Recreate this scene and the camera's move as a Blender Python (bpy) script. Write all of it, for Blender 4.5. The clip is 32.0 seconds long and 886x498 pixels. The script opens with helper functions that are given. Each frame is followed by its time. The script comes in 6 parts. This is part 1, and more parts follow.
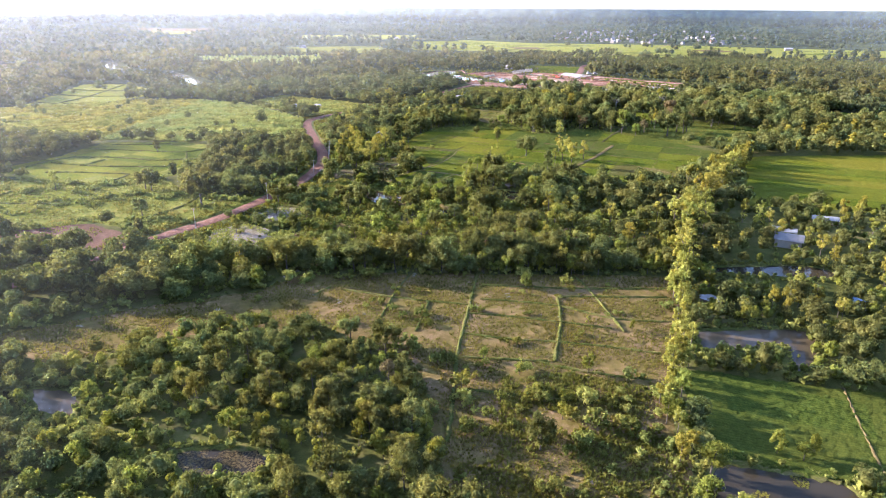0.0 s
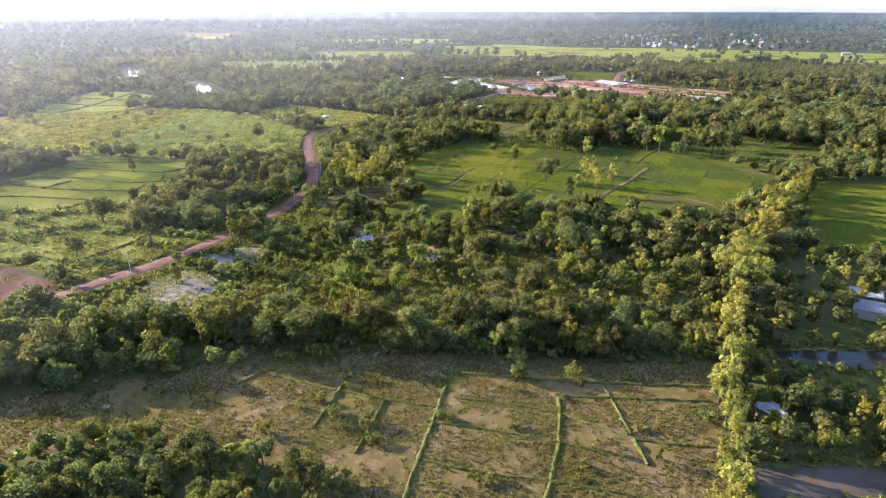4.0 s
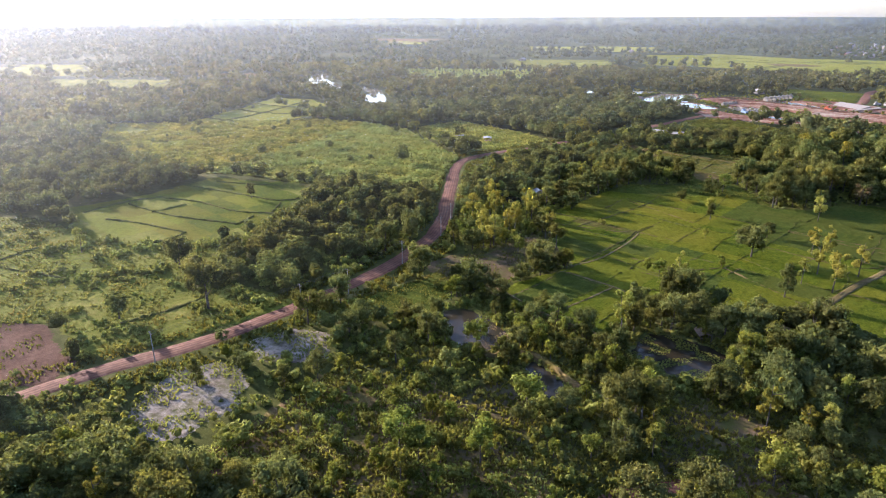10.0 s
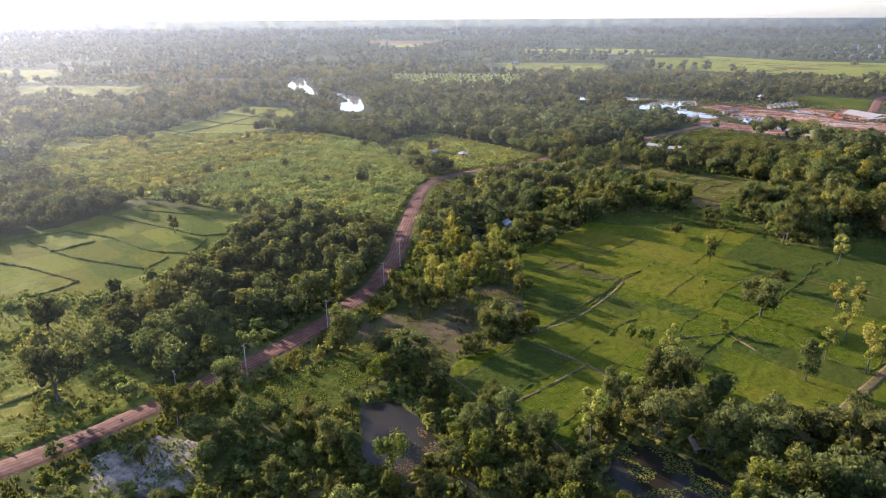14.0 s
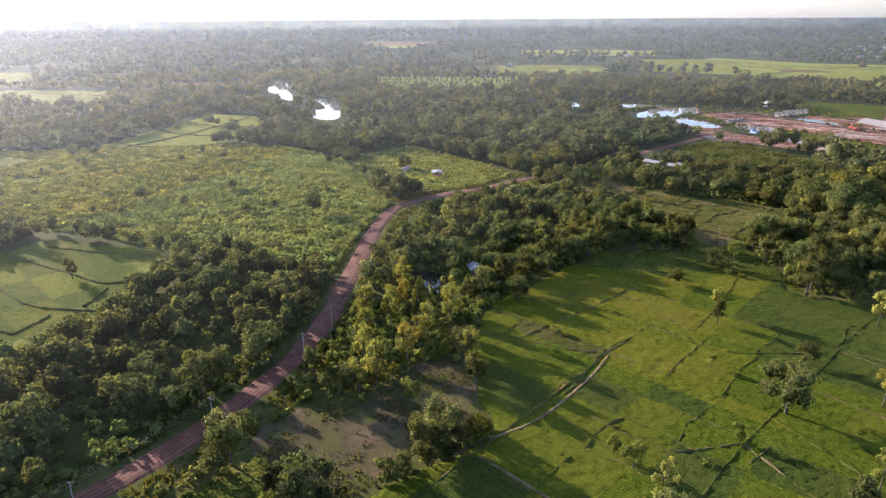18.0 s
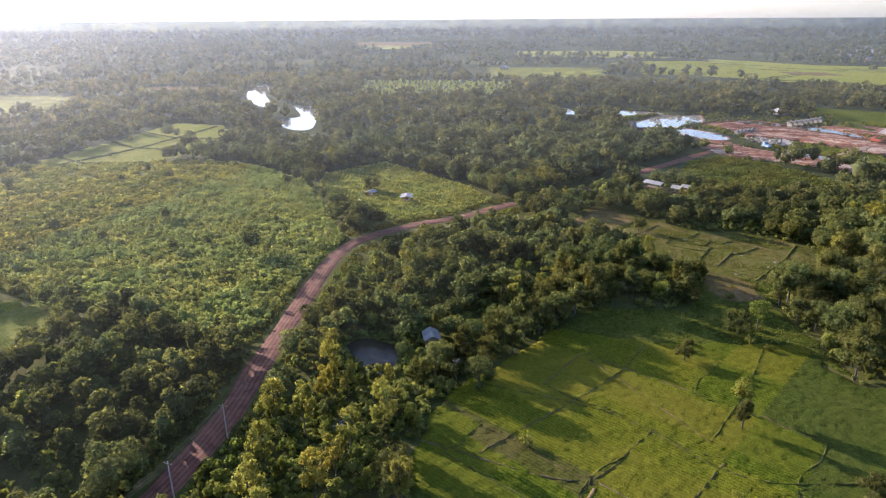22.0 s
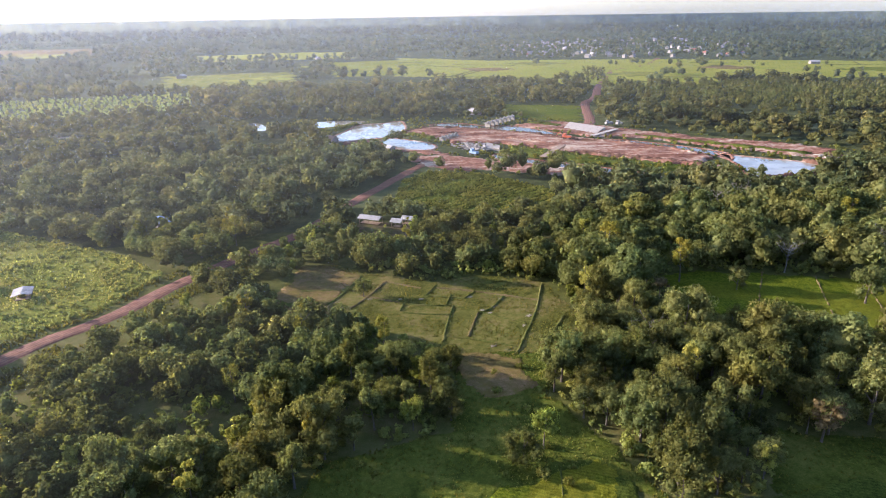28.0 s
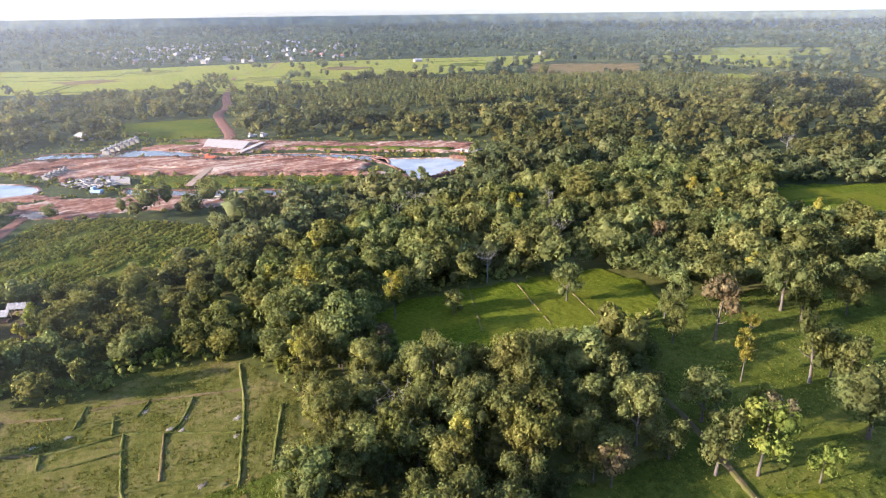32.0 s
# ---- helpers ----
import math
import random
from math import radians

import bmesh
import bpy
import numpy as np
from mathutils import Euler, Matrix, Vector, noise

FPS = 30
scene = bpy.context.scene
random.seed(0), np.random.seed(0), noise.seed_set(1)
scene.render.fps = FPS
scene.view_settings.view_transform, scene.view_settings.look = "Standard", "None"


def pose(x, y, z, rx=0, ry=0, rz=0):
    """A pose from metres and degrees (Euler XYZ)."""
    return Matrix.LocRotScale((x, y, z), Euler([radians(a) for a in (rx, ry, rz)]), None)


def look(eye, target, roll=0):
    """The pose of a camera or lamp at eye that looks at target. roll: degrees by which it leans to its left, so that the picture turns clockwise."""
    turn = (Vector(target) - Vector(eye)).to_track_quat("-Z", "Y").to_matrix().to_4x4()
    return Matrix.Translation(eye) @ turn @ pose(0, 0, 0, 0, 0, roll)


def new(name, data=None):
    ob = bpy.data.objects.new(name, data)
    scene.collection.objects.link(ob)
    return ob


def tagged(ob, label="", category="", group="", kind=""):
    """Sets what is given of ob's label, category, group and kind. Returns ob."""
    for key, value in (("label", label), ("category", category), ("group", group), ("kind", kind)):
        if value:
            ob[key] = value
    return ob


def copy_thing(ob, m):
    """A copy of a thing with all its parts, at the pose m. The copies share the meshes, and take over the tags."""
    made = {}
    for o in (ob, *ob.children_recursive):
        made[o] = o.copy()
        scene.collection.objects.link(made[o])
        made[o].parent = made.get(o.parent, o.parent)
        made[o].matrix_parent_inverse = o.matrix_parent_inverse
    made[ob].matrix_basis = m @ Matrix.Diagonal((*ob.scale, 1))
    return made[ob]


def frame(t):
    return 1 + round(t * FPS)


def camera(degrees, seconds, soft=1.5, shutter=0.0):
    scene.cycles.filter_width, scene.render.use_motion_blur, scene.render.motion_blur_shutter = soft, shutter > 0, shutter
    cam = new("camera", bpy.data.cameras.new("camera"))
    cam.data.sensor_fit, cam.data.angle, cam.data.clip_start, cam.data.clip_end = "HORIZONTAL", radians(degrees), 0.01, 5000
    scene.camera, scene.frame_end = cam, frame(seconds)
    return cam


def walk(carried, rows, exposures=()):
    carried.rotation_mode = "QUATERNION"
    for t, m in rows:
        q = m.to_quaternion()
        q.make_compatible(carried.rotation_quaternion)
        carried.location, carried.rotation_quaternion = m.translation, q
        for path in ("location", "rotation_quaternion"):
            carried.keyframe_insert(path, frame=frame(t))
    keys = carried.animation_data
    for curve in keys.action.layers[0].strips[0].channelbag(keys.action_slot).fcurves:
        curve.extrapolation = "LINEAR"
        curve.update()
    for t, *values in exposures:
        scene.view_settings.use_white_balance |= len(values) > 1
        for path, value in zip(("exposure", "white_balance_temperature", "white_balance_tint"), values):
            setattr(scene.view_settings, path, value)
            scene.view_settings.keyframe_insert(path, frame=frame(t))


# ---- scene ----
cam = camera(69.2, 32.0, soft=1.1)
METRES, EYE, TILT, LEAN, TURN = 394.1, 80.0, 0.0, 0.0, 0.0
ROWS = [
    (0.0, 0.0, 0.0, 0.0, 0.13, -20.73, -0.36),
    (0.5, 0.0046, 0.0153, -0.0004, 0.13, -20.69, -0.32),
    (1.0, 0.0093, 0.031, -0.0007, 0.12, -20.66, -0.27),
    (1.5, 0.0143, 0.0469, -0.0011, 0.12, -20.62, -0.23),
    (2.0, 0.0194, 0.063, -0.0013, 0.11, -20.59, -0.21),
    (2.5, 0.0248, 0.0793, -0.0016, 0.11, -20.55, -0.16),
    (4.5, 0.0443, 0.1439, -0.0016, 5.84, -20.4, -0.1),
    (5.0, 0.0477, 0.1607, -0.0017, 8.42, -20.37, -0.1),
    (5.5, 0.0503, 0.1775, -0.0016, 10.99, -20.34, -0.11),
    (6.0, 0.0522, 0.1943, -0.0018, 13.57, -20.31, -0.1),
    (6.5, 0.0532, 0.2108, -0.0017, 16.14, -20.26, -0.1),
    (7.0, 0.0536, 0.2271, -0.0015, 18.72, -20.23, -0.11),
    (7.5, 0.0537, 0.2434, -0.0015, 20.8, -20.19, -0.1),
    (8.0, 0.0534, 0.2594, -0.0014, 20.82, -20.15, -0.07),
    (8.5, 0.0534, 0.275, -0.0012, 20.83, -20.11, -0.02),
    (9.0, 0.0534, 0.2907, -0.001, 20.82, -20.07, 0.0),
    (9.5, 0.0535, 0.3062, -0.0007, 20.82, -20.04, 0.05),
    (10.0, 0.0537, 0.3218, -0.0005, 20.82, -20.0, 0.09),
    (10.5, 0.054, 0.3374, -0.0002, 20.82, -19.98, 0.14),
    (11.0, 0.0544, 0.353, 0.0002, 20.83, -19.96, 0.16),
    (11.5, 0.0549, 0.3686, 0.0004, 20.83, -19.94, 0.17),
    (12.0, 0.0552, 0.3843, 0.0004, 20.83, -19.92, 0.2),
    (12.5, 0.0554, 0.3999, 0.0007, 20.83, -19.91, 0.21),
    (13.0, 0.0555, 0.4154, 0.0008, 20.82, -19.89, 0.21),
    (13.5, 0.0558, 0.4307, 0.001, 20.83, -19.89, 0.24),
    (14.0, 0.0556, 0.4461, 0.001, 20.83, -19.87, 0.25),
    (14.5, 0.0554, 0.4614, 0.0012, 20.84, -19.86, 0.26),
    (16.5, 0.0542, 0.5222, 0.0023, 20.86, -19.87, 0.28),
    (17.0, 0.0535, 0.5379, 0.0025, 20.86, -19.86, 0.29),
    (17.5, 0.0528, 0.5537, 0.0026, 20.87, -19.86, 0.29),
    (18.0, 0.0519, 0.5696, 0.0028, 20.87, -19.87, 0.28),
    (18.5, 0.0509, 0.5856, 0.0028, 20.87, -19.84, 0.3),
    (19.0, 0.0499, 0.6016, 0.0029, 20.88, -19.85, 0.31),
    (19.5, 0.0488, 0.6176, 0.0031, 20.89, -19.85, 0.3),
    (20.0, 0.0473, 0.6335, 0.0031, 20.88, -19.86, 0.28),
    (20.5, 0.0464, 0.6487, 0.0035, 20.9, -19.86, 0.31),
    (21.0, 0.0451, 0.6644, 0.0038, 20.89, -19.87, 0.32),
    (21.5, 0.0433, 0.6801, 0.0039, 20.89, -19.86, 0.31),
    (22.0, 0.0421, 0.6956, 0.0041, 20.92, -19.87, 0.31),
    (22.5, 0.0403, 0.7113, 0.0045, 20.91, -19.88, 0.33),
    (23.0, 0.0388, 0.727, 0.0046, 20.92, -19.87, 0.33),
    (23.5, 0.0372, 0.7426, 0.0047, 20.94, -19.88, 0.34),
    (24.0, 0.0353, 0.7582, 0.0048, 20.93, -19.88, 0.32),
    (24.5, 0.0338, 0.7737, 0.0048, 20.95, -19.87, 0.37),
    (26.5, 0.0273, 0.8352, 0.0053, 17.99, -19.87, 0.43),
    (27.0, 0.0262, 0.8503, 0.0056, 11.39, -19.94, 0.51),
    (27.5, 0.0268, 0.8653, 0.0057, 4.3, -20.0, 0.62),
    (28.0, 0.0292, 0.88, 0.006, -5.08, -20.1, 0.77),
    (28.5, 0.0314, 0.8938, 0.0065, -11.47, -20.16, 0.8),
    (29.0, 0.0329, 0.9073, 0.0069, -16.77, -20.23, 0.82),
    (29.5, 0.0341, 0.9205, 0.0071, -22.47, -20.25, 0.77),
    (30.0, 0.0349, 0.9337, 0.0075, -28.17, -20.3, 0.77),
    (30.5, 0.0357, 0.9475, 0.0074, -31.94, -20.31, 0.75),
    (31.0, 0.0364, 0.9613, 0.0072, -34.06, -20.32, 0.74),
    (31.5, 0.0365, 0.9755, 0.0069, -35.74, -20.32, 0.71),
    (32.0, 0.0369, 0.9906, 0.0058, -37.42, -20.28, 0.7),
]
EXPOSURES = [(0.0, 2.73, 5680, 26), (2.5, 2.57, 5680, 26), (6.0, 2.33, 5680, 26), (10.0, 2.03, 5780, 25), (13.0, 1.92, 5780, 25), (20.0, 1.78, 5780, 25), (24.5, 1.75, 5780, 25), (27.0, 1.77, 5780, 25), (28.0, 2.05, 5780, 25), (29.5, 2.31, 5780, 25), (32.0, 2.39, 5780, 25)]
walk(cam, [(t, pose(0, 0, EYE, TILT, LEAN, TURN) @ pose(METRES * x, METRES * y, METRES * z, 90 + pitch, roll, yaw)) for t, x, y, z, yaw, pitch, roll in ROWS], EXPOSURES)
# ---------------------------------------------------------------- light
SUN_UP, SUN_LEFT = 15.5, 70.0          # degrees above the horizon, degrees left of +y
sd = Vector((-math.sin(radians(SUN_LEFT)) * math.cos(radians(SUN_UP)), math.cos(radians(SUN_LEFT)) * math.cos(radians(SUN_UP)), math.sin(radians(SUN_UP))))
sun = new("sun", bpy.data.lights.new("sun", "SUN"))
sun.data.energy, sun.data.angle, sun.data.color = 4.7, radians(0.6), (1.0, 0.87, 0.66)
sun.matrix_world = look((0, 0, 300), Vector((0, 0, 300)) - sd)
world = bpy.data.worlds.new("sky")
scene.world = world
world.use_nodes = True
wn = world.node_tree
sky = wn.nodes.new("ShaderNodeTexSky")
sky.sky_type, sky.sun_disc = "NISHITA", False
sky.sun_elevation, sky.sun_rotation = radians(SUN_UP), radians(-SUN_LEFT)
sky.air_density, sky.dust_density, sky.ozone_density, sky.altitude = 1.0, 1.2, 2.0, 80
wn.links.new(sky.outputs[0], wn.nodes["Background"].inputs[0])
wn.nodes["Background"].inputs[1].default_value = 0.115


# ---------------------------------------------------------------- materials
class Mat:
    """A node material with short-hand for its nodes."""

    def __init__(self, name):
        self.m = bpy.data.materials.new(name)
        self.m.use_nodes = True
        self.t = self.m.node_tree
        self.out = self.t.nodes["Material Output"]
        self.p = self.t.nodes["Principled BSDF"]

    def node(self, kind, **values):
        n = self.t.nodes.new("ShaderNode" + kind)
        for k, v in values.items():
            n.inputs[k.replace("_", " ")].default_value = v
        return n

    def link(self, a, b):
        self.t.links.new(a, b)

    def where(self, sx=1.0, sy=1.0, sz=1.0):
        g = self.node("NewGeometry")
        mp = self.node("Mapping")
        mp.inputs["Scale"].default_value = (sx, sy, sz)
        self.link(g.outputs["Position"], mp.inputs["Vector"])
        return mp.outputs["Vector"]

    def noise(self, scale, detail=3.0, rough=0.55, at=None):
        n = self.node("TexNoise", Scale=scale, Detail=detail, Roughness=rough)
        self.link(at or self.where(), n.inputs["Vector"])
        return n.outputs["Fac"]

    def ramp(self, fac, *stops):
        r = self.node("ValToRGB")
        e = r.color_ramp.elements
        while len(e) < len(stops):
            e.new(0.5)
        for el, (pos, col) in zip(e, stops):
            el.position, el.color = pos, (*col, 1.0)
        self.link(fac, r.inputs["Fac"])
        return r.outputs["Color"]

    def mix(self, fac, a, b, mode="MIX"):
        n = self.t.nodes.new("ShaderNodeMix")
        n.data_type, n.blend_type = "RGBA", mode
        for sock, v in ((n.inputs[0], fac), (n.inputs[6], a), (n.inputs[7], b)):
            if isinstance(v, bpy.types.NodeSocket):
                self.link(v, sock)
            else:
                sock.default_value = v if isinstance(v, (int, float)) else (*v, 1.0)
        return n.outputs[2]

    def math(self, op, a, b=0.0):
        n = self.t.nodes.new("ShaderNodeMath")
        n.operation = op
        for sock, v in ((n.inputs[0], a), (n.inputs[1], b)):
            if isinstance(v, bpy.types.NodeSocket):
                self.link(v, sock)
            else:
                sock.default_value = v
        return n.outputs[0]

    def bump(self, height, strength=0.5, distance=0.2):
        b = self.node("Bump", Strength=strength, Distance=distance)
        self.link(height, b.inputs["Height"])
        self.link(b.outputs["Normal"], self.p.inputs["Normal"])

    def base(self, col, rough=0.9, spec=0.15, metal=0.0):
        if isinstance(col, bpy.types.NodeSocket):
            self.link(col, self.p.inputs["Base Color"])
        else:
            self.p.inputs["Base Color"].default_value = (*col, 1.0)
        self.p.inputs["Roughness"].default_value = rough
        self.p.inputs["Specular IOR Level"].default_value = spec
        self.p.inputs["Metallic"].default_value = metal
        return self.m


def leaf_material(name, dark, mid, light, through_light=0.3, stands=0.0):
    """Foliage: tone by tree, by patch, by spray and by single leaf, part of the light passing through."""
    m = Mat(name)
    g, o = m.node("NewGeometry"), m.node("ObjectInfo")
    patch, fine, grain = m.noise(0.11, 1.5), m.noise(0.7, 2.0), m.noise(3.4, 2.0, 0.7)
    v = m.math("ADD", m.math("MULTIPLY", patch, 1.25), m.math("MULTIPLY", fine, 0.45))
    v = m.math("ADD", v, m.math("MULTIPLY", grain, 0.8))
    v = m.math("ADD", v, m.math("MULTIPLY", g.outputs["Random Per Island"], 0.25))
    v = m.math("ADD", v, m.math("MULTIPLY", o.outputs["Random"], 0.3))
    v = m.math("SUBTRACT", v, 1.025 + 0.5 * stands)
    if stands:
        v = m.math("ADD", v, m.math("MULTIPLY", m.noise(0.014, 3.0, 0.6), stands))
    col = m.ramp(v, (0.12, dark), (0.5, mid), (0.92, light))
    hue = m.ramp(m.noise(0.043, 2.0), (0.36, (1.1, 0.99, 0.94)), (0.64, (0.94, 1.0, 1.02)))
    col = m.mix(1.0, col, hue, "MULTIPLY")
    own = m.ramp(o.outputs["Random"], (0.1, (1.1, 1.0, 0.82)), (0.5, (1.0, 1.0, 1.0)), (0.9, (0.94, 1.0, 1.04)))
    col = m.mix(1.0, col, own, "MULTIPLY")
    m.base(col, 0.8, 0.03)
    m.bump(m.noise(2.4, 3.0, 0.7), 0.8, 0.5)
    tr = m.node("BsdfTranslucent")
    m.link(m.mix(0.5, col, (1.0, 0.95, 0.3), "MULTIPLY"), tr.inputs["Color"])
    mx = m.node("MixShader", Fac=through_light)
    m.link(m.p.outputs[0], mx.inputs[1])
    m.link(tr.outputs[0], mx.inputs[2])
    m.link(mx.outputs[0], m.out.inputs["Surface"])
    return m.m


def ground_material(name, a, b, c, big=0.03, small=0.6, bump=0.35, speck=None):
    m = Mat(name)
    n1, n2, n3 = m.noise(big, 5.0, 0.62), m.noise(small, 5.0, 0.65), m.noise(3.2, 3.0, 0.7)
    v = m.math("ADD", m.math("MULTIPLY", n1, 0.8), m.math("MULTIPLY", n2, 0.6))
    v = m.math("ADD", v, m.math("MULTIPLY", n3, 0.55))
    v = m.math("SUBTRACT", v, 0.475)
    col = m.ramp(v, (0.3, a), (0.5, b), (0.72, c))
    if speck:
        s = m.ramp(m.noise(0.16, 6.0, 0.7), (0.47, (0, 0, 0)), (0.62, (1, 1, 1)))
        col = m.mix(s, col, speck)
    m.bump(m.noise(1.6, 5.0, 0.7), bump, 0.35)
    return m.base(col, 0.95, 0.02)


def rice_material(name, a, b, c, yellow):
    m = Mat(name)
    n1, n2, n3 = m.noise(0.045, 4.0, 0.6), m.noise(0.9, 4.0, 0.65), m.noise(2.6, 2.0)
    v = m.math("ADD", m.math("MULTIPLY", n2, 0.6), m.math("MULTIPLY", n3, 0.4))
    v = m.math("ADD", v, m.math("MULTIPLY", m.math("SUBTRACT", m.noise(5.5, 2.0), 0.5), 0.7))
    col = m.ramp(v, (0.32, a), (0.5, b), (0.68, c))
    br = m.node("TexBrick", Scale=1.0)
    br.inputs["Color1"].default_value, br.inputs["Color2"].default_value = (0, 0, 0, 1), (1, 1, 1, 1)
    br.inputs["Mortar Size"].default_value, br.inputs["Brick Width"].default_value, br.inputs["Row Height"].default_value = 0.0, 27.0, 13.0
    turn = m.node("Mapping")
    turn.inputs["Rotation"].default_value = (0, 0, radians(22))
    m.link(m.where(), turn.inputs["Vector"])
    m.link(turn.outputs[0], br.inputs["Vector"])
    across = m.node("SeparateXYZ")
    m.link(turn.outputs[0], across.inputs[0])
    rows_ = m.math("SINE", m.math("ADD", m.math("MULTIPLY", across.outputs["Y"], 7.4), m.math("MULTIPLY", n1, 9.0)))
    v = m.math("ADD", v, m.math("MULTIPLY", rows_, 0.055))
    col = m.ramp(v, (0.32, a), (0.5, b), (0.68, c))
    tone = m.math("ADD", m.math("MULTIPLY", n1, 0.6), m.math("MULTIPLY", br.outputs["Color"], 0.42))
    s = m.ramp(tone, (0.38, (0, 0, 0)), (0.62, (1, 1, 1)))
    col = m.mix(m.math("MULTIPLY", s, 0.4), col, yellow)
    m.bump(n3, 0.6, 0.3)
    m.base(col, 0.85, 0.02)
    tr = m.node("BsdfTranslucent")
    m.link(col, tr.inputs["Color"])
    mx = m.node("MixShader", Fac=0.25)
    m.link(m.p.outputs[0], mx.inputs[1])
    m.link(tr.outputs[0], mx.inputs[2])
    m.link(mx.outputs[0], m.out.inputs["Surface"])
    return m.m


def plain_material(name, col, rough=0.7, vary=0.25, scale=1.2, metal=0.0, spec=0.3):
    m = Mat(name)
    lo = tuple(x * (1 - vary) for x in col)
    hi = tuple(min(1.0, x * (1 + vary)) for x in col)
    v = m.math("ADD", m.math("MULTIPLY", m.noise(scale, 5.0, 0.65), 0.6), m.math("MULTIPLY", m.noise(scale * 7, 3.0), 0.4))
    return m.base(m.ramp(v, (0.35, lo), (0.65, hi)), rough, spec, metal)


def water_material(name, col, rough=0.04, shine=0.28):
    m = Mat(name)
    m.bump(m.noise(0.8, 3.0), 0.03, 0.1)
    return m.base(m.ramp(m.noise(0.05, 3.0), (0.4, col), (0.6, tuple(x * 1.5 for x in col))), rough, shine)


def laterite_material(name):
    """Red earth road: u runs across, with two paler wheel tracks."""
    m = Mat(name)
    uv = m.node("UVMap")
    sep = m.node("SeparateXYZ")
    m.link(uv.outputs[0], sep.inputs[0])
    u = sep.outputs["X"]
    wob = m.math("ADD", u, m.math("MULTIPLY", m.noise(0.12, 2.0), 0.25))
    track = m.math("ABSOLUTE", m.math("SINE", m.math("MULTIPLY", wob, 9.0)))
    v = m.math("ADD", m.math("MULTIPLY", m.noise(0.35, 6.0, 0.7), 0.85), m.math("MULTIPLY", track, 0.2))
    col = m.ramp(v, (0.35, (0.075, 0.032, 0.021)), (0.54, (0.125, 0.054, 0.034)), (0.76, (0.2, 0.098, 0.062)))
    m.bump(m.noise(2.0, 5.0), 0.4, 0.15)
    return m.base(col)


LEAF_DARK = leaf_material("leaf_dark", (0.046, 0.056, 0.021), (0.109, 0.124, 0.041), (0.205, 0.21, 0.066), 0.5)
LEAF_PALE = leaf_material("leaf_pale", (0.125, 0.132, 0.03), (0.245, 0.242, 0.05), (0.39, 0.36, 0.083), 0.45)
LEAF_BRIGHT = leaf_material("leaf_bright", (0.066, 0.084, 0.017), (0.168, 0.19, 0.034), (0.29, 0.3, 0.062), 0.42)
LEAF_BROWN = leaf_material("leaf_brown", (0.066, 0.056, 0.03), (0.125, 0.098, 0.048), (0.19, 0.152, 0.075), 0.3)
LEAF_SHRUB = leaf_material("leaf_shrub", (0.125, 0.148, 0.042), (0.275, 0.3, 0.085), (0.42, 0.43, 0.135), 0.45)
LEAF_FAR = leaf_material("leaf_far", (0.05, 0.06, 0.026), (0.108, 0.122, 0.05), (0.2, 0.203, 0.08), 0.5, 1.3)
GRASSBLADE = leaf_material("grass_blade", (0.065, 0.072, 0.014), (0.13, 0.13, 0.026), (0.215, 0.185, 0.055), 0.4)
LEAF_OLIVE = leaf_material("leaf_olive", (0.06, 0.07, 0.023), (0.128, 0.142, 0.045), (0.225, 0.23, 0.076), 0.48)
LEAF_DISTANT = leaf_material("leaf_distant", (0.034, 0.042, 0.022), (0.068, 0.08, 0.038), (0.125, 0.13, 0.056), 0.45, 1.5)
LEAF_BUSH = leaf_material("leaf_bush", (0.074, 0.09, 0.022), (0.172, 0.19, 0.046), (0.295, 0.296, 0.078), 0.42)
PALEBARK = plain_material("pale_bark", (0.16, 0.145, 0.125), 0.9, 0.3, 2.0)
BARK = plain_material("bark", (0.085, 0.07, 0.055), 0.95, 0.35, 2.0)
GROUND = ground_material("ground_grass", (0.036, 0.042, 0.011), (0.072, 0.076, 0.02), (0.12, 0.1, 0.042), 0.02, 0.35)
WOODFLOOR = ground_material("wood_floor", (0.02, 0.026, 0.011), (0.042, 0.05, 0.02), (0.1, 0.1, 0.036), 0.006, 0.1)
YARDSOIL = ground_material("yard_soil", (0.045, 0.044, 0.015), (0.084, 0.064, 0.034), (0.135, 0.09, 0.056), 0.06, 0.5, 0.5, (0.075, 0.075, 0.02))
DRY = ground_material("dry_grass", (0.058, 0.047, 0.015), (0.122, 0.087, 0.033), (0.2, 0.13, 0.075), 0.05, 0.5, 0.5, (0.11, 0.088, 0.024))
MEADOW = ground_material("meadow_grass", (0.024, 0.036, 0.005), (0.06, 0.073, 0.01), (0.115, 0.11, 0.024), 0.05, 0.7, 0.6)
PLOTGRASS = ground_material("plot_weeds", (0.038, 0.044, 0.008), (0.085, 0.083, 0.018), (0.14, 0.108, 0.045), 0.08, 0.6, 0.6)
BUND = ground_material("bund_grass", (0.04, 0.05, 0.01), (0.08, 0.085, 0.02), (0.125, 0.105, 0.042), 0.1, 0.8, 0.6)
SOILBUND = ground_material("soil_bund", (0.066, 0.054, 0.02), (0.112, 0.086, 0.038), (0.165, 0.122, 0.062), 0.1, 0.9, 0.6)
TANPATH = ground_material("tan_path", (0.09, 0.066, 0.03), (0.16, 0.115, 0.058), (0.23, 0.17, 0.095), 0.2, 1.2, 0.5)
RICE = rice_material("rice", (0.03, 0.05, 0.004), (0.072, 0.097, 0.007), (0.13, 0.146, 0.012), (0.14, 0.134, 0.015))
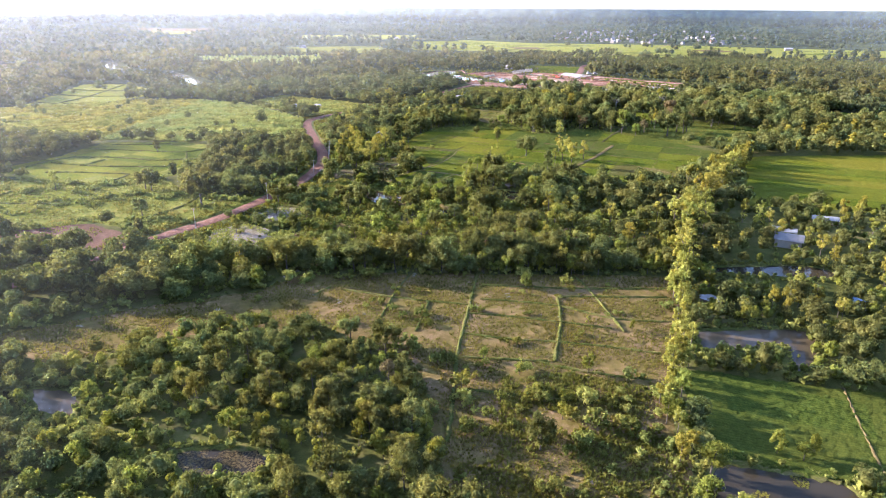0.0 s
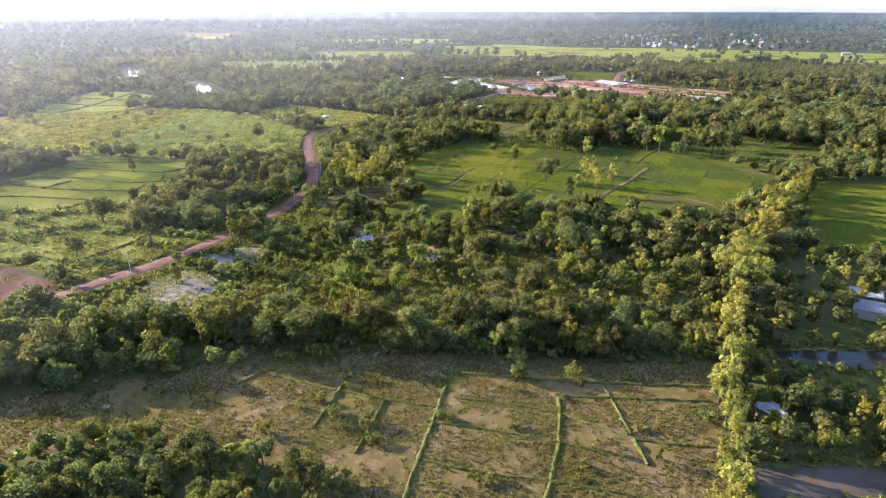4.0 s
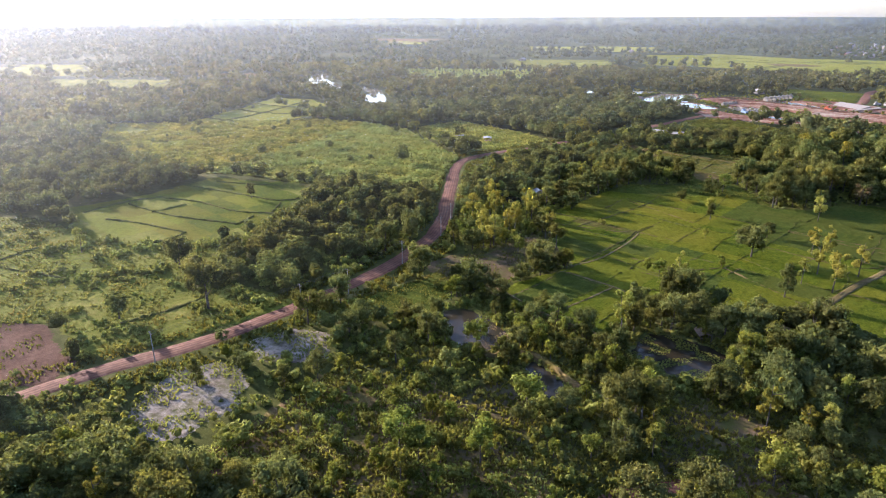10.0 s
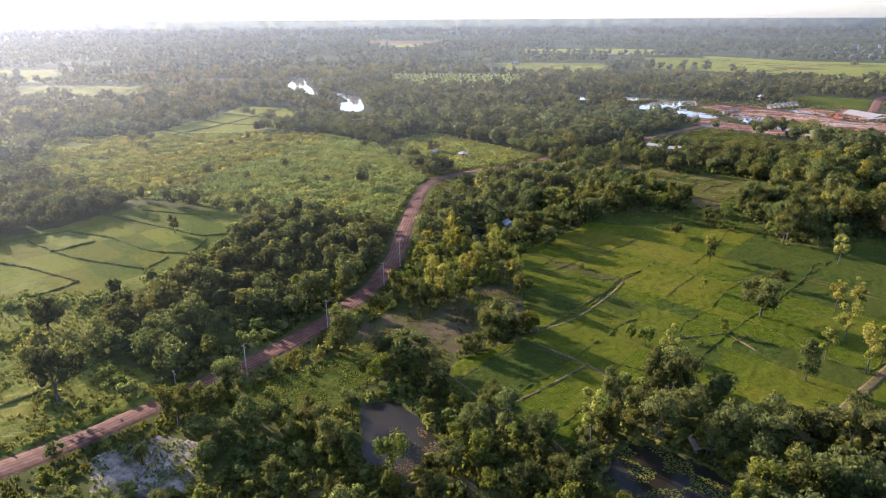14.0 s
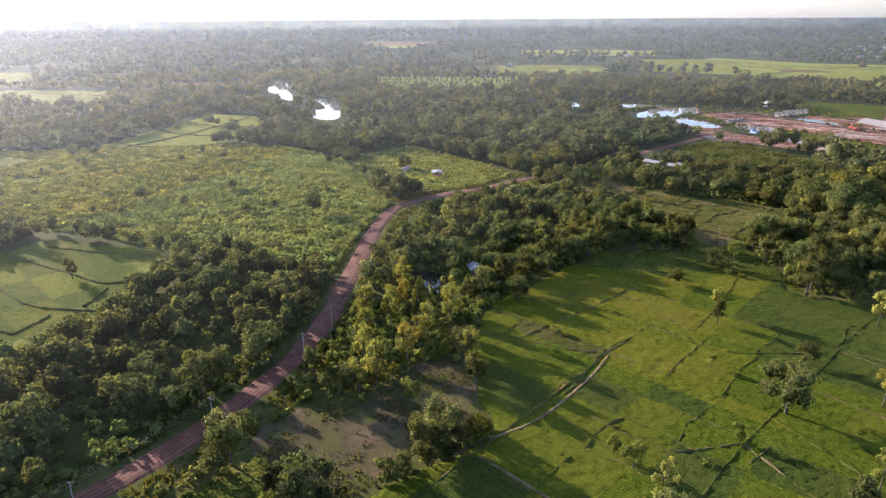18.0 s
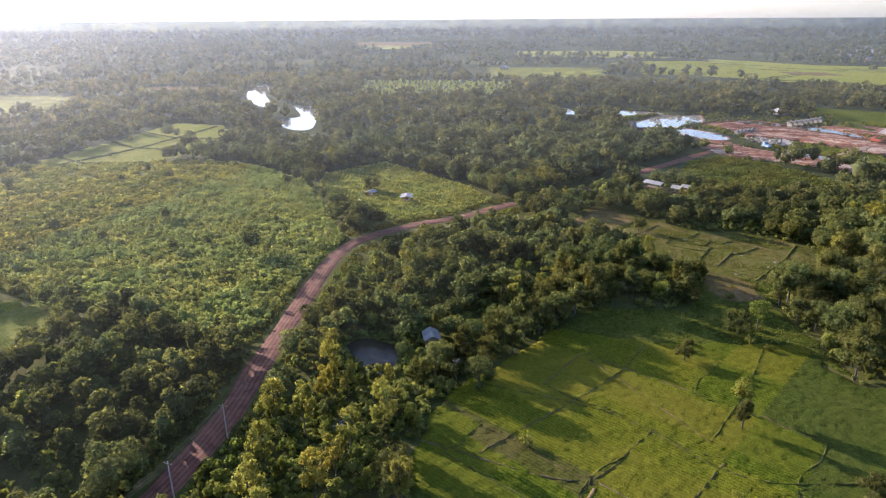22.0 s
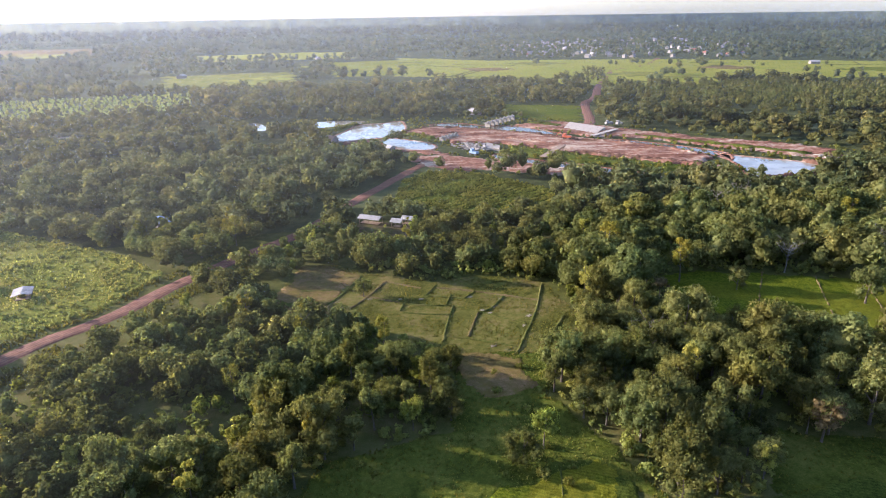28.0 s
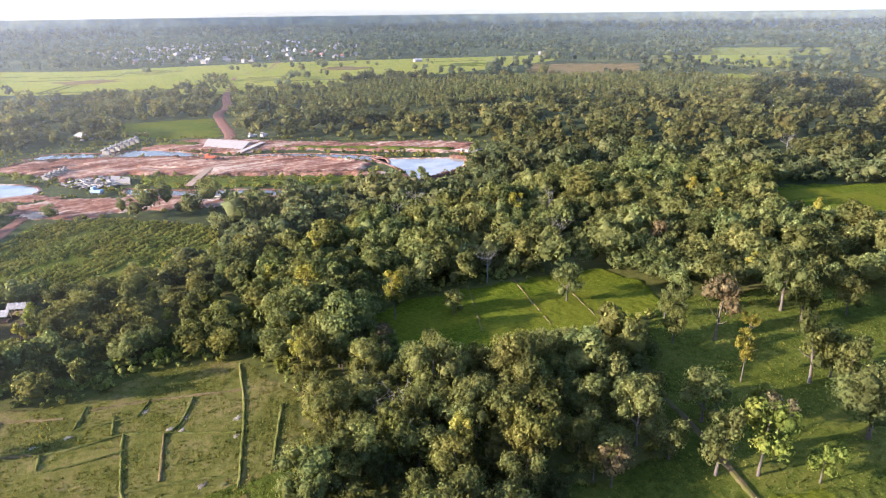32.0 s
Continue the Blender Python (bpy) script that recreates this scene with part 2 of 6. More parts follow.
RICEGOLD = rice_material("rice_gold", (0.052, 0.066, 0.005), (0.11, 0.12, 0.009), (0.172, 0.168, 0.016), (0.178, 0.145, 0.02))
RICEOLIVE = rice_material("rice_olive", (0.04, 0.046, 0.008), (0.078, 0.082, 0.015), (0.12, 0.115, 0.028), (0.125, 0.1, 0.035))
RICEDEEP = rice_material("rice_deep", (0.023, 0.039, 0.006), (0.052, 0.073, 0.011), (0.093, 0.112, 0.019), (0.085, 0.088, 0.016))
# rice with a lightened base colour, for fields that haze makes pale
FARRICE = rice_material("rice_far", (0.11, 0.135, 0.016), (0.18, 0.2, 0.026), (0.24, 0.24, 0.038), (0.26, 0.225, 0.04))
PASTURE = ground_material("pasture", (0.055, 0.066, 0.01), (0.125, 0.132, 0.02), (0.2, 0.178, 0.045), 0.05, 0.7, 0.6)
RICEPALE = rice_material("rice_pale", (0.066, 0.09, 0.007), (0.13, 0.152, 0.012), (0.195, 0.2, 0.02), (0.21, 0.18, 0.025))
LATERITE = laterite_material("laterite")
REDSOIL = ground_material("red_soil", (0.058, 0.034, 0.022), (0.1, 0.055, 0.037), (0.155, 0.092, 0.066), 0.07, 0.6, 0.7)


def site_material(name):
    """Graded earth: red, brown and pale streaks along the works."""
    m = Mat(name)
    turn = m.node("Mapping")
    turn.inputs["Rotation"].default_value, turn.inputs["Scale"].default_value = (0, 0, radians(41)), (0.25, 1.4, 1.0)
    m.link(m.where(), turn.inputs["Vector"])
    streak, patch = m.noise(0.09, 6.0, 0.68, turn.outputs[0]), m.noise(0.03, 4.0, 0.6)
    v = m.math("ADD", m.math("MULTIPLY", streak, 0.7), m.math("MULTIPLY", patch, 0.3))
    v = m.math("ADD", v, m.math("MULTIPLY", m.math("SUBTRACT", m.noise(0.3, 5.0, 0.7), 0.5), 0.5))
    col = m.ramp(v, (0.4, (0.1, 0.046, 0.03)), (0.48, (0.175, 0.085, 0.056)), (0.54, (0.23, 0.14, 0.1)), (0.62, (0.33, 0.265, 0.2)))
    m.bump(m.noise(0.7, 5.0, 0.7), 0.5, 0.5)
    return m.base(col, 0.95, 0.02)


SITE = site_material("site_earth")
SAND = ground_material("pale_sand", (0.1, 0.08, 0.06), (0.2, 0.17, 0.135), (0.34, 0.295, 0.25), 0.12, 0.7, 0.4, (0.075, 0.075, 0.028))
WATER = water_material("pond_water", (0.022, 0.018, 0.011), 0.12, 0.09)
MUDWATER = water_material("muddy_water", (0.052, 0.04, 0.025), 0.1, 0.08)
SILTWATER = water_material("silt_water", (0.15, 0.138, 0.115), 0.05, 0.22)
PALECRETE = plain_material("pale_concrete", (0.29, 0.25, 0.21), 0.85, 0.15, 0.3)
CONCRETE = plain_material("concrete", (0.23, 0.205, 0.175), 0.85, 0.25, 0.4)
STEEL = plain_material("roof_sheet", (0.26, 0.25, 0.24), 0.7, 0.3, 0.8, 0.0, 0.1)
BLUESHEET = plain_material("blue_sheet", (0.18, 0.27, 0.38), 0.5, 0.12, 0.8)
REDTILE = plain_material("red_roof", (0.22, 0.09, 0.06), 0.7, 0.2, 0.9)
WALL = plain_material("rendered_wall", (0.2, 0.18, 0.155), 0.85, 0.15, 0.9)
WOOD = plain_material("weathered_wood", (0.2, 0.14, 0.095), 0.85, 0.3, 1.5)
POLE = plain_material("concrete_pole", (0.27, 0.25, 0.23), 0.8, 0.12, 1.5)
WIRE = plain_material("wire", (0.05, 0.05, 0.05), 0.6, 0.1, 1.0)


def haze_material(name, share, forward, col):
    """Sheet standing in for hazy air: lets most light pass and scatters a share of it, partly in a wide forward cone;
    it adds up with height.
    """
    m = Mat(name)
    clear_, d, t, fw = m.node("BsdfTransparent"), m.node("BsdfDiffuse"), m.node("BsdfTranslucent"), m.node("BsdfRefraction", Roughness=0.88, IOR=1.42)
    d.inputs["Color"].default_value = t.inputs["Color"].default_value = fw.inputs["Color"].default_value = (*col, 1)
    half, ahead, mx = m.node("MixShader", Fac=0.66), m.node("MixShader", Fac=forward), m.node("MixShader")
    g, sep, rise = m.node("NewGeometry"), m.node("SeparateXYZ"), m.node("MapRange")
    m.link(g.outputs["Position"], sep.inputs[0])
    m.link(sep.outputs["Z"], rise.inputs["Value"])
    rise.inputs["From Max"].default_value, rise.inputs["To Max"].default_value = 62.0, share
    m.link(rise.outputs["Result"], mx.inputs["Fac"])
    m.link(d.outputs[0], half.inputs[1])
    m.link(t.outputs[0], half.inputs[2])
    m.link(half.outputs[0], ahead.inputs[1])
    m.link(fw.outputs[0], ahead.inputs[2])
    m.link(clear_.outputs[0], mx.inputs[1])
    m.link(ahead.outputs[0], mx.inputs[2])
    m.link(mx.outputs[0], m.out.inputs["Surface"])
    return m.m


# ---------------------------------------------------------------- mesh helpers
def mesh_from(name, verts, faces, mats, smooth=False):
    """A mesh from arrays; faces all have the same number of corners, or are a list of such arrays."""
    me = bpy.data.meshes.new(name)
    verts = np.asarray(verts, dtype=np.float32)
    groups = [np.asarray(f, dtype=np.int32) for f in (faces if isinstance(faces, list) else [faces])]
    groups = [f for f in groups if len(f)]
    loops = np.concatenate([f.ravel() for f in groups])
    sizes = np.concatenate([np.full(len(f), f.shape[1], dtype=np.int32) for f in groups])
    starts = np.concatenate([[0], np.cumsum(sizes)[:-1]]).astype(np.int32)
    me.vertices.add(len(verts))
    me.vertices.foreach_set("co", verts.ravel())
    me.loops.add(len(loops))
    me.loops.foreach_set("vertex_index", loops)
    me.polygons.add(len(sizes))
    me.polygons.foreach_set("loop_start", starts)
    if smooth:
        me.polygons.foreach_set("use_smooth", np.ones(len(sizes), dtype=bool))
    for mt in (mats if isinstance(mats, (list, tuple)) else [mats]):
        me.materials.append(mt)
    me.update(calc_edges=True)
    me.validate()
    return me


def part(name, bm, material, parent, label=""):
    me = bpy.data.meshes.new(name)
    bm.to_mesh(me)
    bm.free()
    me.materials.append(material)
    ob = new(name, me)
    ob.parent = parent
    return tagged(ob, label)


def mesh_part(name, me, parent, label=""):
    ob = new(name, me)
    ob.parent = parent
    return tagged(ob, label)


def box(bm, x0, x1, y0, y1, z0, z1, bevel=0.0):
    r = bmesh.ops.create_cube(bm, size=1.0, matrix=Matrix.Translation(((x0 + x1) / 2, (y0 + y1) / 2, (z0 + z1) / 2)) @ Matrix.Diagonal((x1 - x0, y1 - y0, z1 - z0, 1)))
    if bevel:
        edges = list({e for v in r["verts"] for e in v.link_edges})
        bmesh.ops.bevel(bm, geom=edges, offset=bevel, segments=1, affect="EDGES")
    return r["verts"]


def tube(points, radii, sides=6):
    """Vertices and quads of a tapered tube along points."""
    pts = [Vector(p) for p in points]
    vs, fs = [], []
    for i, p in enumerate(pts):
        d = (pts[min(i + 1, len(pts) - 1)] - pts[max(i - 1, 0)]).normalized()
        a = d.orthogonal().normalized()
        b = d.cross(a)
        for k in range(sides):
            w = 2 * math.pi * k / sides
            vs.append(p + (a * math.cos(w) + b * math.sin(w)) * radii[i])
    for i in range(len(pts) - 1):
        for k in range(sides):
            k2 = (k + 1) % sides
            fs.append((i * sides + k, i * sides + k2, (i + 1) * sides + k2, (i + 1) * sides + k))
    return [tuple(v) for v in vs], fs


def inside(poly, x, y):
    """Even-odd test of many points against one polygon."""
    px = np.array([p[0] for p in poly], float)
    py = np.array([p[1] for p in poly], float)
    hit = np.zeros(np.shape(x), bool)
    j = len(px) - 1
    for i in range(len(px)):
        c = (py[i] > y) != (py[j] > y)
        with np.errstate(divide="ignore", invalid="ignore"):
            c &= x < (px[j] - px[i]) * (y - py[i]) / (py[j] - py[i]) + px[i]
        hit ^= c
        j = i
    return hit


def near_line(pts, x, y):
    """Distance of many points from a polyline."""
    best = np.full(np.shape(x), 1e9)
    for (ax, ay), (bx, by) in zip(pts[:-1], pts[1:]):
        dx, dy = bx - ax, by - ay
        s = np.clip(((x - ax) * dx + (y - ay) * dy) / (dx * dx + dy * dy + 1e-9), 0, 1)
        best = np.minimum(best, np.hypot(x - ax - s * dx, y - ay - s * dy))
    return best


def glide(pts, step=2.0):
    """A smooth line through control points (Catmull-Rom)."""
    p = [np.array(q, float) for q in pts]
    p = [2 * p[0] - p[1]] + p + [2 * p[-1] - p[-2]]
    out = []
    for i in range(1, len(p) - 2):
        n = max(2, int(np.linalg.norm(p[i + 1] - p[i]) / step))
        for k in range(n):
            t = k / n
            out.append(0.5 * (2 * p[i] + (p[i + 1] - p[i - 1]) * t + (2 * p[i - 1] - 5 * p[i] + 4 * p[i + 1] - p[i + 2]) * t * t + (3 * p[i] - p[i - 1] - 3 * p[i + 1] + p[i + 2]) * t ** 3))
    out.append(p[-2])
    return np.array(out)


def wave(x, y, size, seed=0):
    """Smooth noise from a few sine waves, about -1 to 1."""
    r = np.random.default_rng(1000 + seed)
    v = np.zeros(np.shape(x))
    for k in range(7):
        a, f, ph = r.uniform(0, 6.28), r.uniform(0.6, 1.7) / size, r.uniform(0, 6.28)
        v += np.sin((x * np.cos(a) + y * np.sin(a)) * f * 6.28 + ph)
    return v / 3.2


def ribbon(name, pts, width, z, material, label, category, crown=0.1, step=2.0, ragged=0.4, seed=1):
    """A road or track: a cambered strip with ragged edges; u runs across it."""
    line = glide(pts, step)
    r = np.random.default_rng(seed)
    d = np.gradient(line, axis=0)
    d /= np.linalg.norm(d, axis=1)[:, None]
    n = np.stack([-d[:, 1], d[:, 0]], 1)
    across = np.linspace(-1, 1, 7)
    w = width / 2 * np.ones(len(line))
    vs, uvs = [], []
    for i, a in enumerate(across):
        off = a * w + (np.convolve(r.normal(0, ragged, len(line) + 4), np.ones(5) / 3, "valid") if abs(a) > 0.9 else 0)
        h = np.full(len(line), z + crown * (1 - a * a) if abs(a) < 0.95 else -0.05)
        vs.append(np.column_stack([line + n * np.reshape(off, (-1, 1)), h]))
        uvs.append(np.column_stack([np.full(len(line), a), np.arange(len(line)) * 0.1]))
    L = len(line)
    faces = [(i * L + k, i * L + k + 1, (i + 1) * L + k + 1, (i + 1) * L + k) for i in range(6) for k in range(L - 1)]
    me = mesh_from(name, np.concatenate(vs), np.array(faces)[:, ::-1], material, True)
    uv = me.uv_layers.new(name="UVMap")
    alluv = np.concatenate(uvs)
    idx = np.zeros(len(me.loops), np.int32)
    me.loops.foreach_get("vertex_index", idx)
    uv.data.foreach_set("uv", alluv[idx].astype(np.float32).ravel())
    return tagged(new(name, me), label, category, kind="structure")


def ridge_arrays(pts, width, height, step=1.2, seed=0, rough=0.25):
    line = glide(pts, step)
    r = np.random.default_rng(seed + 77)
    d = np.gradient(line, axis=0)
    d /= np.linalg.norm(d, axis=1)[:, None] + 1e-9
    n = np.stack([-d[:, 1], d[:, 0]], 1)
    L = len(line)
    vs = []
    for a, h in ((-1, -0.05), (-0.45, 0.9), (0.0, 1.0), (0.45, 0.9), (1, -0.05)):
        jit = r.normal(0, rough * width * 0.4, L)
        vs.append(np.column_stack([line + n * (a * width / 2 + jit)[:, None], height * (h + r.normal(0, rough if h > 0 else 0.001, L))]))
    faces = [(i * L + k, (i + 1) * L + k, (i + 1) * L + k + 1, i * L + k + 1) for i in range(4) for k in range(L - 1)]
    return np.concatenate(vs), np.array(faces)


def ridge(name, pts, width, height, material, label, category="field bund", seed=0, kind="structure"):
    vs, fs = ridge_arrays(pts, width, height, seed=seed)
    return tagged(new(name, mesh_from(name, vs, fs, material)), label, category, kind=kind)


def sheet(name, poly, cell, base, rough, material, label, category, seed=0, kind="structure", swell=0.0, edge=0.35):
    """A field: a jittered grid inside a polygon, with uneven height like standing plants or rough soil."""
    r = np.random.default_rng(seed + 5)
    px, py = [p[0] for p in poly], [p[1] for p in poly]
    nx, ny = int((max(px) - min(px)) / cell) + 2, int((max(py) - min(py)) / cell) + 2
    gx, gy = np.meshgrid(min(px) + np.arange(nx) * cell, min(py) + np.arange(ny) * cell)
    wx, wy = wave(gx, gy, 14, seed) * cell * 1.2, wave(gx, gy, 14, seed + 1) * cell * 1.2
    gx2 = gx + r.uniform(-edge, edge, gx.shape) * cell
    gy2 = gy + r.uniform(-edge, edge, gx.shape) * cell
    gz = base + r.uniform(-rough, rough, gx.shape) + swell * wave(gx, gy, 30, seed + 2)
    cin = inside(poly, (gx + wx)[:-1, :-1] + cell / 2, (gy + wy)[:-1, :-1] + cell / 2)
    iy, ix = np.nonzero(cin)
    f = np.stack([iy * nx + ix, iy * nx + ix + 1, (iy + 1) * nx + ix + 1, (iy + 1) * nx + ix], 1)
    count = np.zeros(nx * ny, int)
    np.add.at(count, f.ravel(), 1)
    z = gz.ravel()
    z[count < 4] = 0.005
    used = count > 0
    new_index = np.cumsum(used) - 1
    vs = np.column_stack([gx2.ravel(), gy2.ravel(), z])[used]
    return tagged(new(name, mesh_from(name, vs, new_index[f], material)), label, category, kind=kind)


def pond(name, poly, material, label, bank=0.3, category="pond", bank_material=None, z=0.03):
    """A sheet of water with an uneven bank round it."""
    line = glide(list(poly) + [poly[0]], 1.5)
    c = line.mean(0)
    vs = np.vstack([np.column_stack([line, np.full(len(line), z)]), [[c[0], c[1], z]]])
    bm = bmesh.new()
    bv = [bm.verts.new(v) for v in vs[:-2]]
    bm.faces.new(bv)
    bmesh.ops.triangulate(bm, faces=bm.faces[:])
    me = bpy.data.meshes.new(name)
    bm.normal_update()
    for f in bm.faces:
        if f.normal.z < 0:
            f.normal_flip()
    bm.to_mesh(me)
    bm.free()
    me.materials.append(material)
    ob = tagged(new(name, me), label, category, kind="structure")
    if bank:
        v2, f2 = ridge_arrays(list(poly) + [poly[0]], 2.4, bank, 1.2, len(name), 0.35)
        tagged(new("pond_bank", mesh_from("pond_bank", v2, f2, bank_material or BUND)), "grassy earth bank round a pond", "bank", kind="structure")
    return ob


# ---------------------------------------------------------------- plants
ICO = bmesh.new()
bmesh.ops.create_icosphere(ICO, subdivisions=1, radius=1.0)
ICO_V = np.array([v.co[:] for v in ICO.verts])
ICO_F = np.array([[v.index for v in f.verts] for f in ICO.faces])
ICO.free()


def crown_arrays(seed, radius, low, high, blobs, leaves, leaf, lumps=0.5, taper=0.0, core=0.6):
    """Crown of many leaf clumps: small rough cores hung with tilted leaf sprays. Returns vertices, triangles, quads."""
    r = np.random.default_rng(seed)
    mid, hh = (low + high) / 2, (high - low) / 2
    cs, rs = [], []
    for k in range(blobs):
        u = r.uniform(-0.75, 0.85)
        a = k * 2.4 + r.uniform(0, 0.9)
        w = math.sqrt(max(0.05, 1 - u * u)) * (1 - taper * (u * 0.5 + 0.5))
        d = r.uniform(0.45, 0.85) if k else 0.0
        cs.append((math.cos(a) * w * d * radius, math.sin(a) * w * d * radius, mid + u * hh * (0.8 if k else 0.3)))
        rs.append(radius * r.uniform(0.26, 0.46) * (lumps + 0.5) * (1 - 0.35 * taper))
    cs, rs = np.array(cs), np.array(rs)
    V, T, Q, n = [], [], [], 0
    for c, q in zip(cs, rs):
        jig = 1 + r.uniform(-0.4, 0.35, (len(ICO_V), 1))
        V.append(c + ICO_V * jig * q * core * np.array([1, 1, 0.85]))
        T.append(ICO_F + n)
        n += len(ICO_V)
    share = rs ** 2 / (rs ** 2).sum()
    which = r.choice(blobs, leaves, p=share)
    d = r.normal(size=(leaves, 3))
    d[:, 2] += 0.35
    d /= np.linalg.norm(d, axis=1)[:, None]
    at = cs[which] + d * (rs[which] * r.uniform(0.6, 1.16, leaves))[:, None] * np.array([1, 1, 0.9])
    nrm = d + r.normal(0, 0.4, (leaves, 3))
    nrm /= np.linalg.norm(nrm, axis=1)[:, None]
    t1 = np.cross(nrm, r.normal(size=(leaves, 3)))
    t1 /= np.linalg.norm(t1, axis=1)[:, None] + 1e-9
    t2 = np.cross(nrm, t1)
    s = leaf * r.uniform(0.55, 1.25, leaves)[:, None]
    droop = nrm * s * 0.12
    quad = np.stack([at - t1 * s * 0.5 - droop, at - t2 * s * 0.36 + droop, at + t1 * s * 0.55 - droop, at + t2 * s * 0.36 + droop], 1).reshape(-1, 3)
    V.append(quad)
    Q = n + np.arange(leaves * 4).reshape(-1, 4)
    return np.concatenate(V), np.concatenate(T), Q


def light_crown(seed, radius, low, high, lumps, leaf, cover, taper=0.0):
    """A cheaper crown for stands past counting: a dark rough core under billows of three-cornered leaf sprays."""
    r = np.random.default_rng(seed)
    radius, high = radius * 0.86, high * 0.92
    mid, hh = (low + high) / 2, (high - low) / 2
    u = r.uniform(-0.45, 0.95, lumps)
    a = np.arange(lumps) * 2.4 + r.uniform(0, 1.0, lumps)
    w = np.sqrt(np.maximum(0.05, 1 - u * u)) * (1 - taper * (u * 0.5 + 0.5))
    d = r.uniform(0.5, 0.8, lumps)
    cs = np.column_stack([np.cos(a) * w * d * radius, np.sin(a) * w * d * radius, mid + u * hh * 0.72])
    rs = radius * r.uniform(0.26, 0.5, lumps) * (1 - 0.3 * taper)
    jig = 1 + r.uniform(-0.35, 0.3, (len(ICO_V), 1))
    core = np.array([0, 0, mid - 0.08 * hh]) + ICO_V * jig * np.array([radius, radius, hh]) * 0.66
    area = 4 * math.pi * (radius * radius + 2 * radius * hh) / 3 * 0.72
    n = max(8, int(cover * area / (leaf * leaf * 0.45)))
    which = r.choice(lumps, n, p=rs ** 2 / (rs ** 2).sum())
    out = r.normal(size=(n, 3))
    out += 0.55 * (cs[which] - np.array([0, 0, mid])) / np.array([radius, radius, hh])
    out[:, 2] += 0.5
    out /= np.linalg.norm(out, axis=1)[:, None]
    at = cs[which] + out * (rs[which] * r.uniform(0.75, 1.12, n))[:, None]
    nrm = out + r.normal(0, 0.45, (n, 3))
    nrm /= np.linalg.norm(nrm, axis=1)[:, None]
    t1 = np.cross(nrm, r.normal(size=(n, 3)))
    t1 /= np.linalg.norm(t1, axis=1)[:, None] + 1e-9
    t2 = np.cross(nrm, t1)
    s = leaf * r.uniform(0.6, 1.3, n)[:, None]
    tri = np.stack([at + t1 * s * 0.6, at - t1 * s * 0.4 + t2 * s * 0.48, at - t1 * s * 0.4 - t2 * s * 0.48], 1).reshape(-1, 3)
    faces = np.concatenate([ICO_F, len(ICO_V) + np.arange(n * 3).reshape(-1, 3)])
    return np.concatenate([core, tri]), faces, np.zeros((0, 4), int)


def trunk_arrays(seed, height, girth, limbs, lean=0.06, reach=0.5):
    r = np.random.default_rng(seed + 50)
    V, F = [], []

    def add(points, radii, sides):
        v, f = tube(points, radii, sides)
        F.extend([tuple(i + len(V) for i in q) for q in f])
        V.extend(v)

    lx, ly = r.normal(0, lean, 2) * height
    stem = [(lx * t * t, ly * t * t, height * t - 0.15 * (t == 0)) for t in (0, 0.15, 0.4, 0.7, 1.0)]
    add(stem, [girth * 1.35, girth, girth * 0.8, girth * 0.55, girth * 0.2], 6)
    for k in range(limbs):
        t = r.uniform(0.35, 0.8)
        a = k * 2.4 + r.uniform(0, 1)
        b = Vector((lx * t * t, ly * t * t, height * t))
        e = b + Vector((math.cos(a), math.sin(a), r.uniform(0.5, 1.1))) * height * reach * r.uniform(0.4, 0.7)
        m = (b + e) / 2 + Vector((0, 0, -height * 0.03))
        add([b, m, e], [girth * 0.45, girth * 0.3, girth * 0.1], 4)
    return V, F


KINDS = {}


def kind_of_tree(key, name, leafmat, label, category, variants, group):
    """Builds the templates of a kind: near ones as things with trunk and crown, coarse ones as arrays."""
    things, coarse = [], []
    for i, (rad, low, high, blobs, leaves, leaf, lumps, taper, girth, limbs) in enumerate(variants):
        sd_ = 11 * i + len(key) * 101
        v, t, q = crown_arrays(sd_, rad, low, high, blobs, leaves, leaf, lumps, taper)
        root = tagged(new(name), label, category, group)
        tv, tf = trunk_arrays(sd_, low + (high - low) * 0.7, girth, limbs)
        mesh_part("trunk", mesh_from("trunk", tv, np.array(tf), BARK, True), root)
        mesh_part("crown", mesh_from("crown", v, [t, q], leafmat), root)
        root.location = (-300 - 20 * i, -260, 0)
        things.append(root)
        small = rad < 1.9 and high < 3
        sizes = (0.4, 0.5, 0.6, 0.75, 1.2) if small else (0.5, 0.68, 1.1, 1.7, 2.8)
        lods = [light_crown(sd_ + 3 + k, rad, low * 0.8, high, (7 if small else 16, 6 if small else 13, 5 if small else 10, 5 if small else 8, 4)[k], sizes[k], 0.85, taper) for k in range(5)]
        coarse.append(lods)
    KINDS[key] = dict(things=things, coarse=coarse, material=leafmat, made=0, name=name)


def joined(name, items, lod, material, label, category):
    """Many plants past counting, joined into one object. items: key, variant, x, y, turn, size."""
    V, T, Q, n = [], [], [], 0
    for key, var, x, y, turn, size in items:
        v, t, q = KINDS[key]["coarse"][var][lod]
        c, s = math.cos(turn) * size, math.sin(turn) * size
        V.append(np.column_stack([v[:, 0] * c - v[:, 1] * s + x, v[:, 0] * s + v[:, 1] * c + y, v[:, 2] * size]))
        T.append(t + n)
        Q.append(q + n)
        n += len(v)
    if V:
        tagged(new(name, mesh_from(name, np.concatenate(V), [np.concatenate(T), np.concatenate(Q)], material)), label, category, kind="stuff")


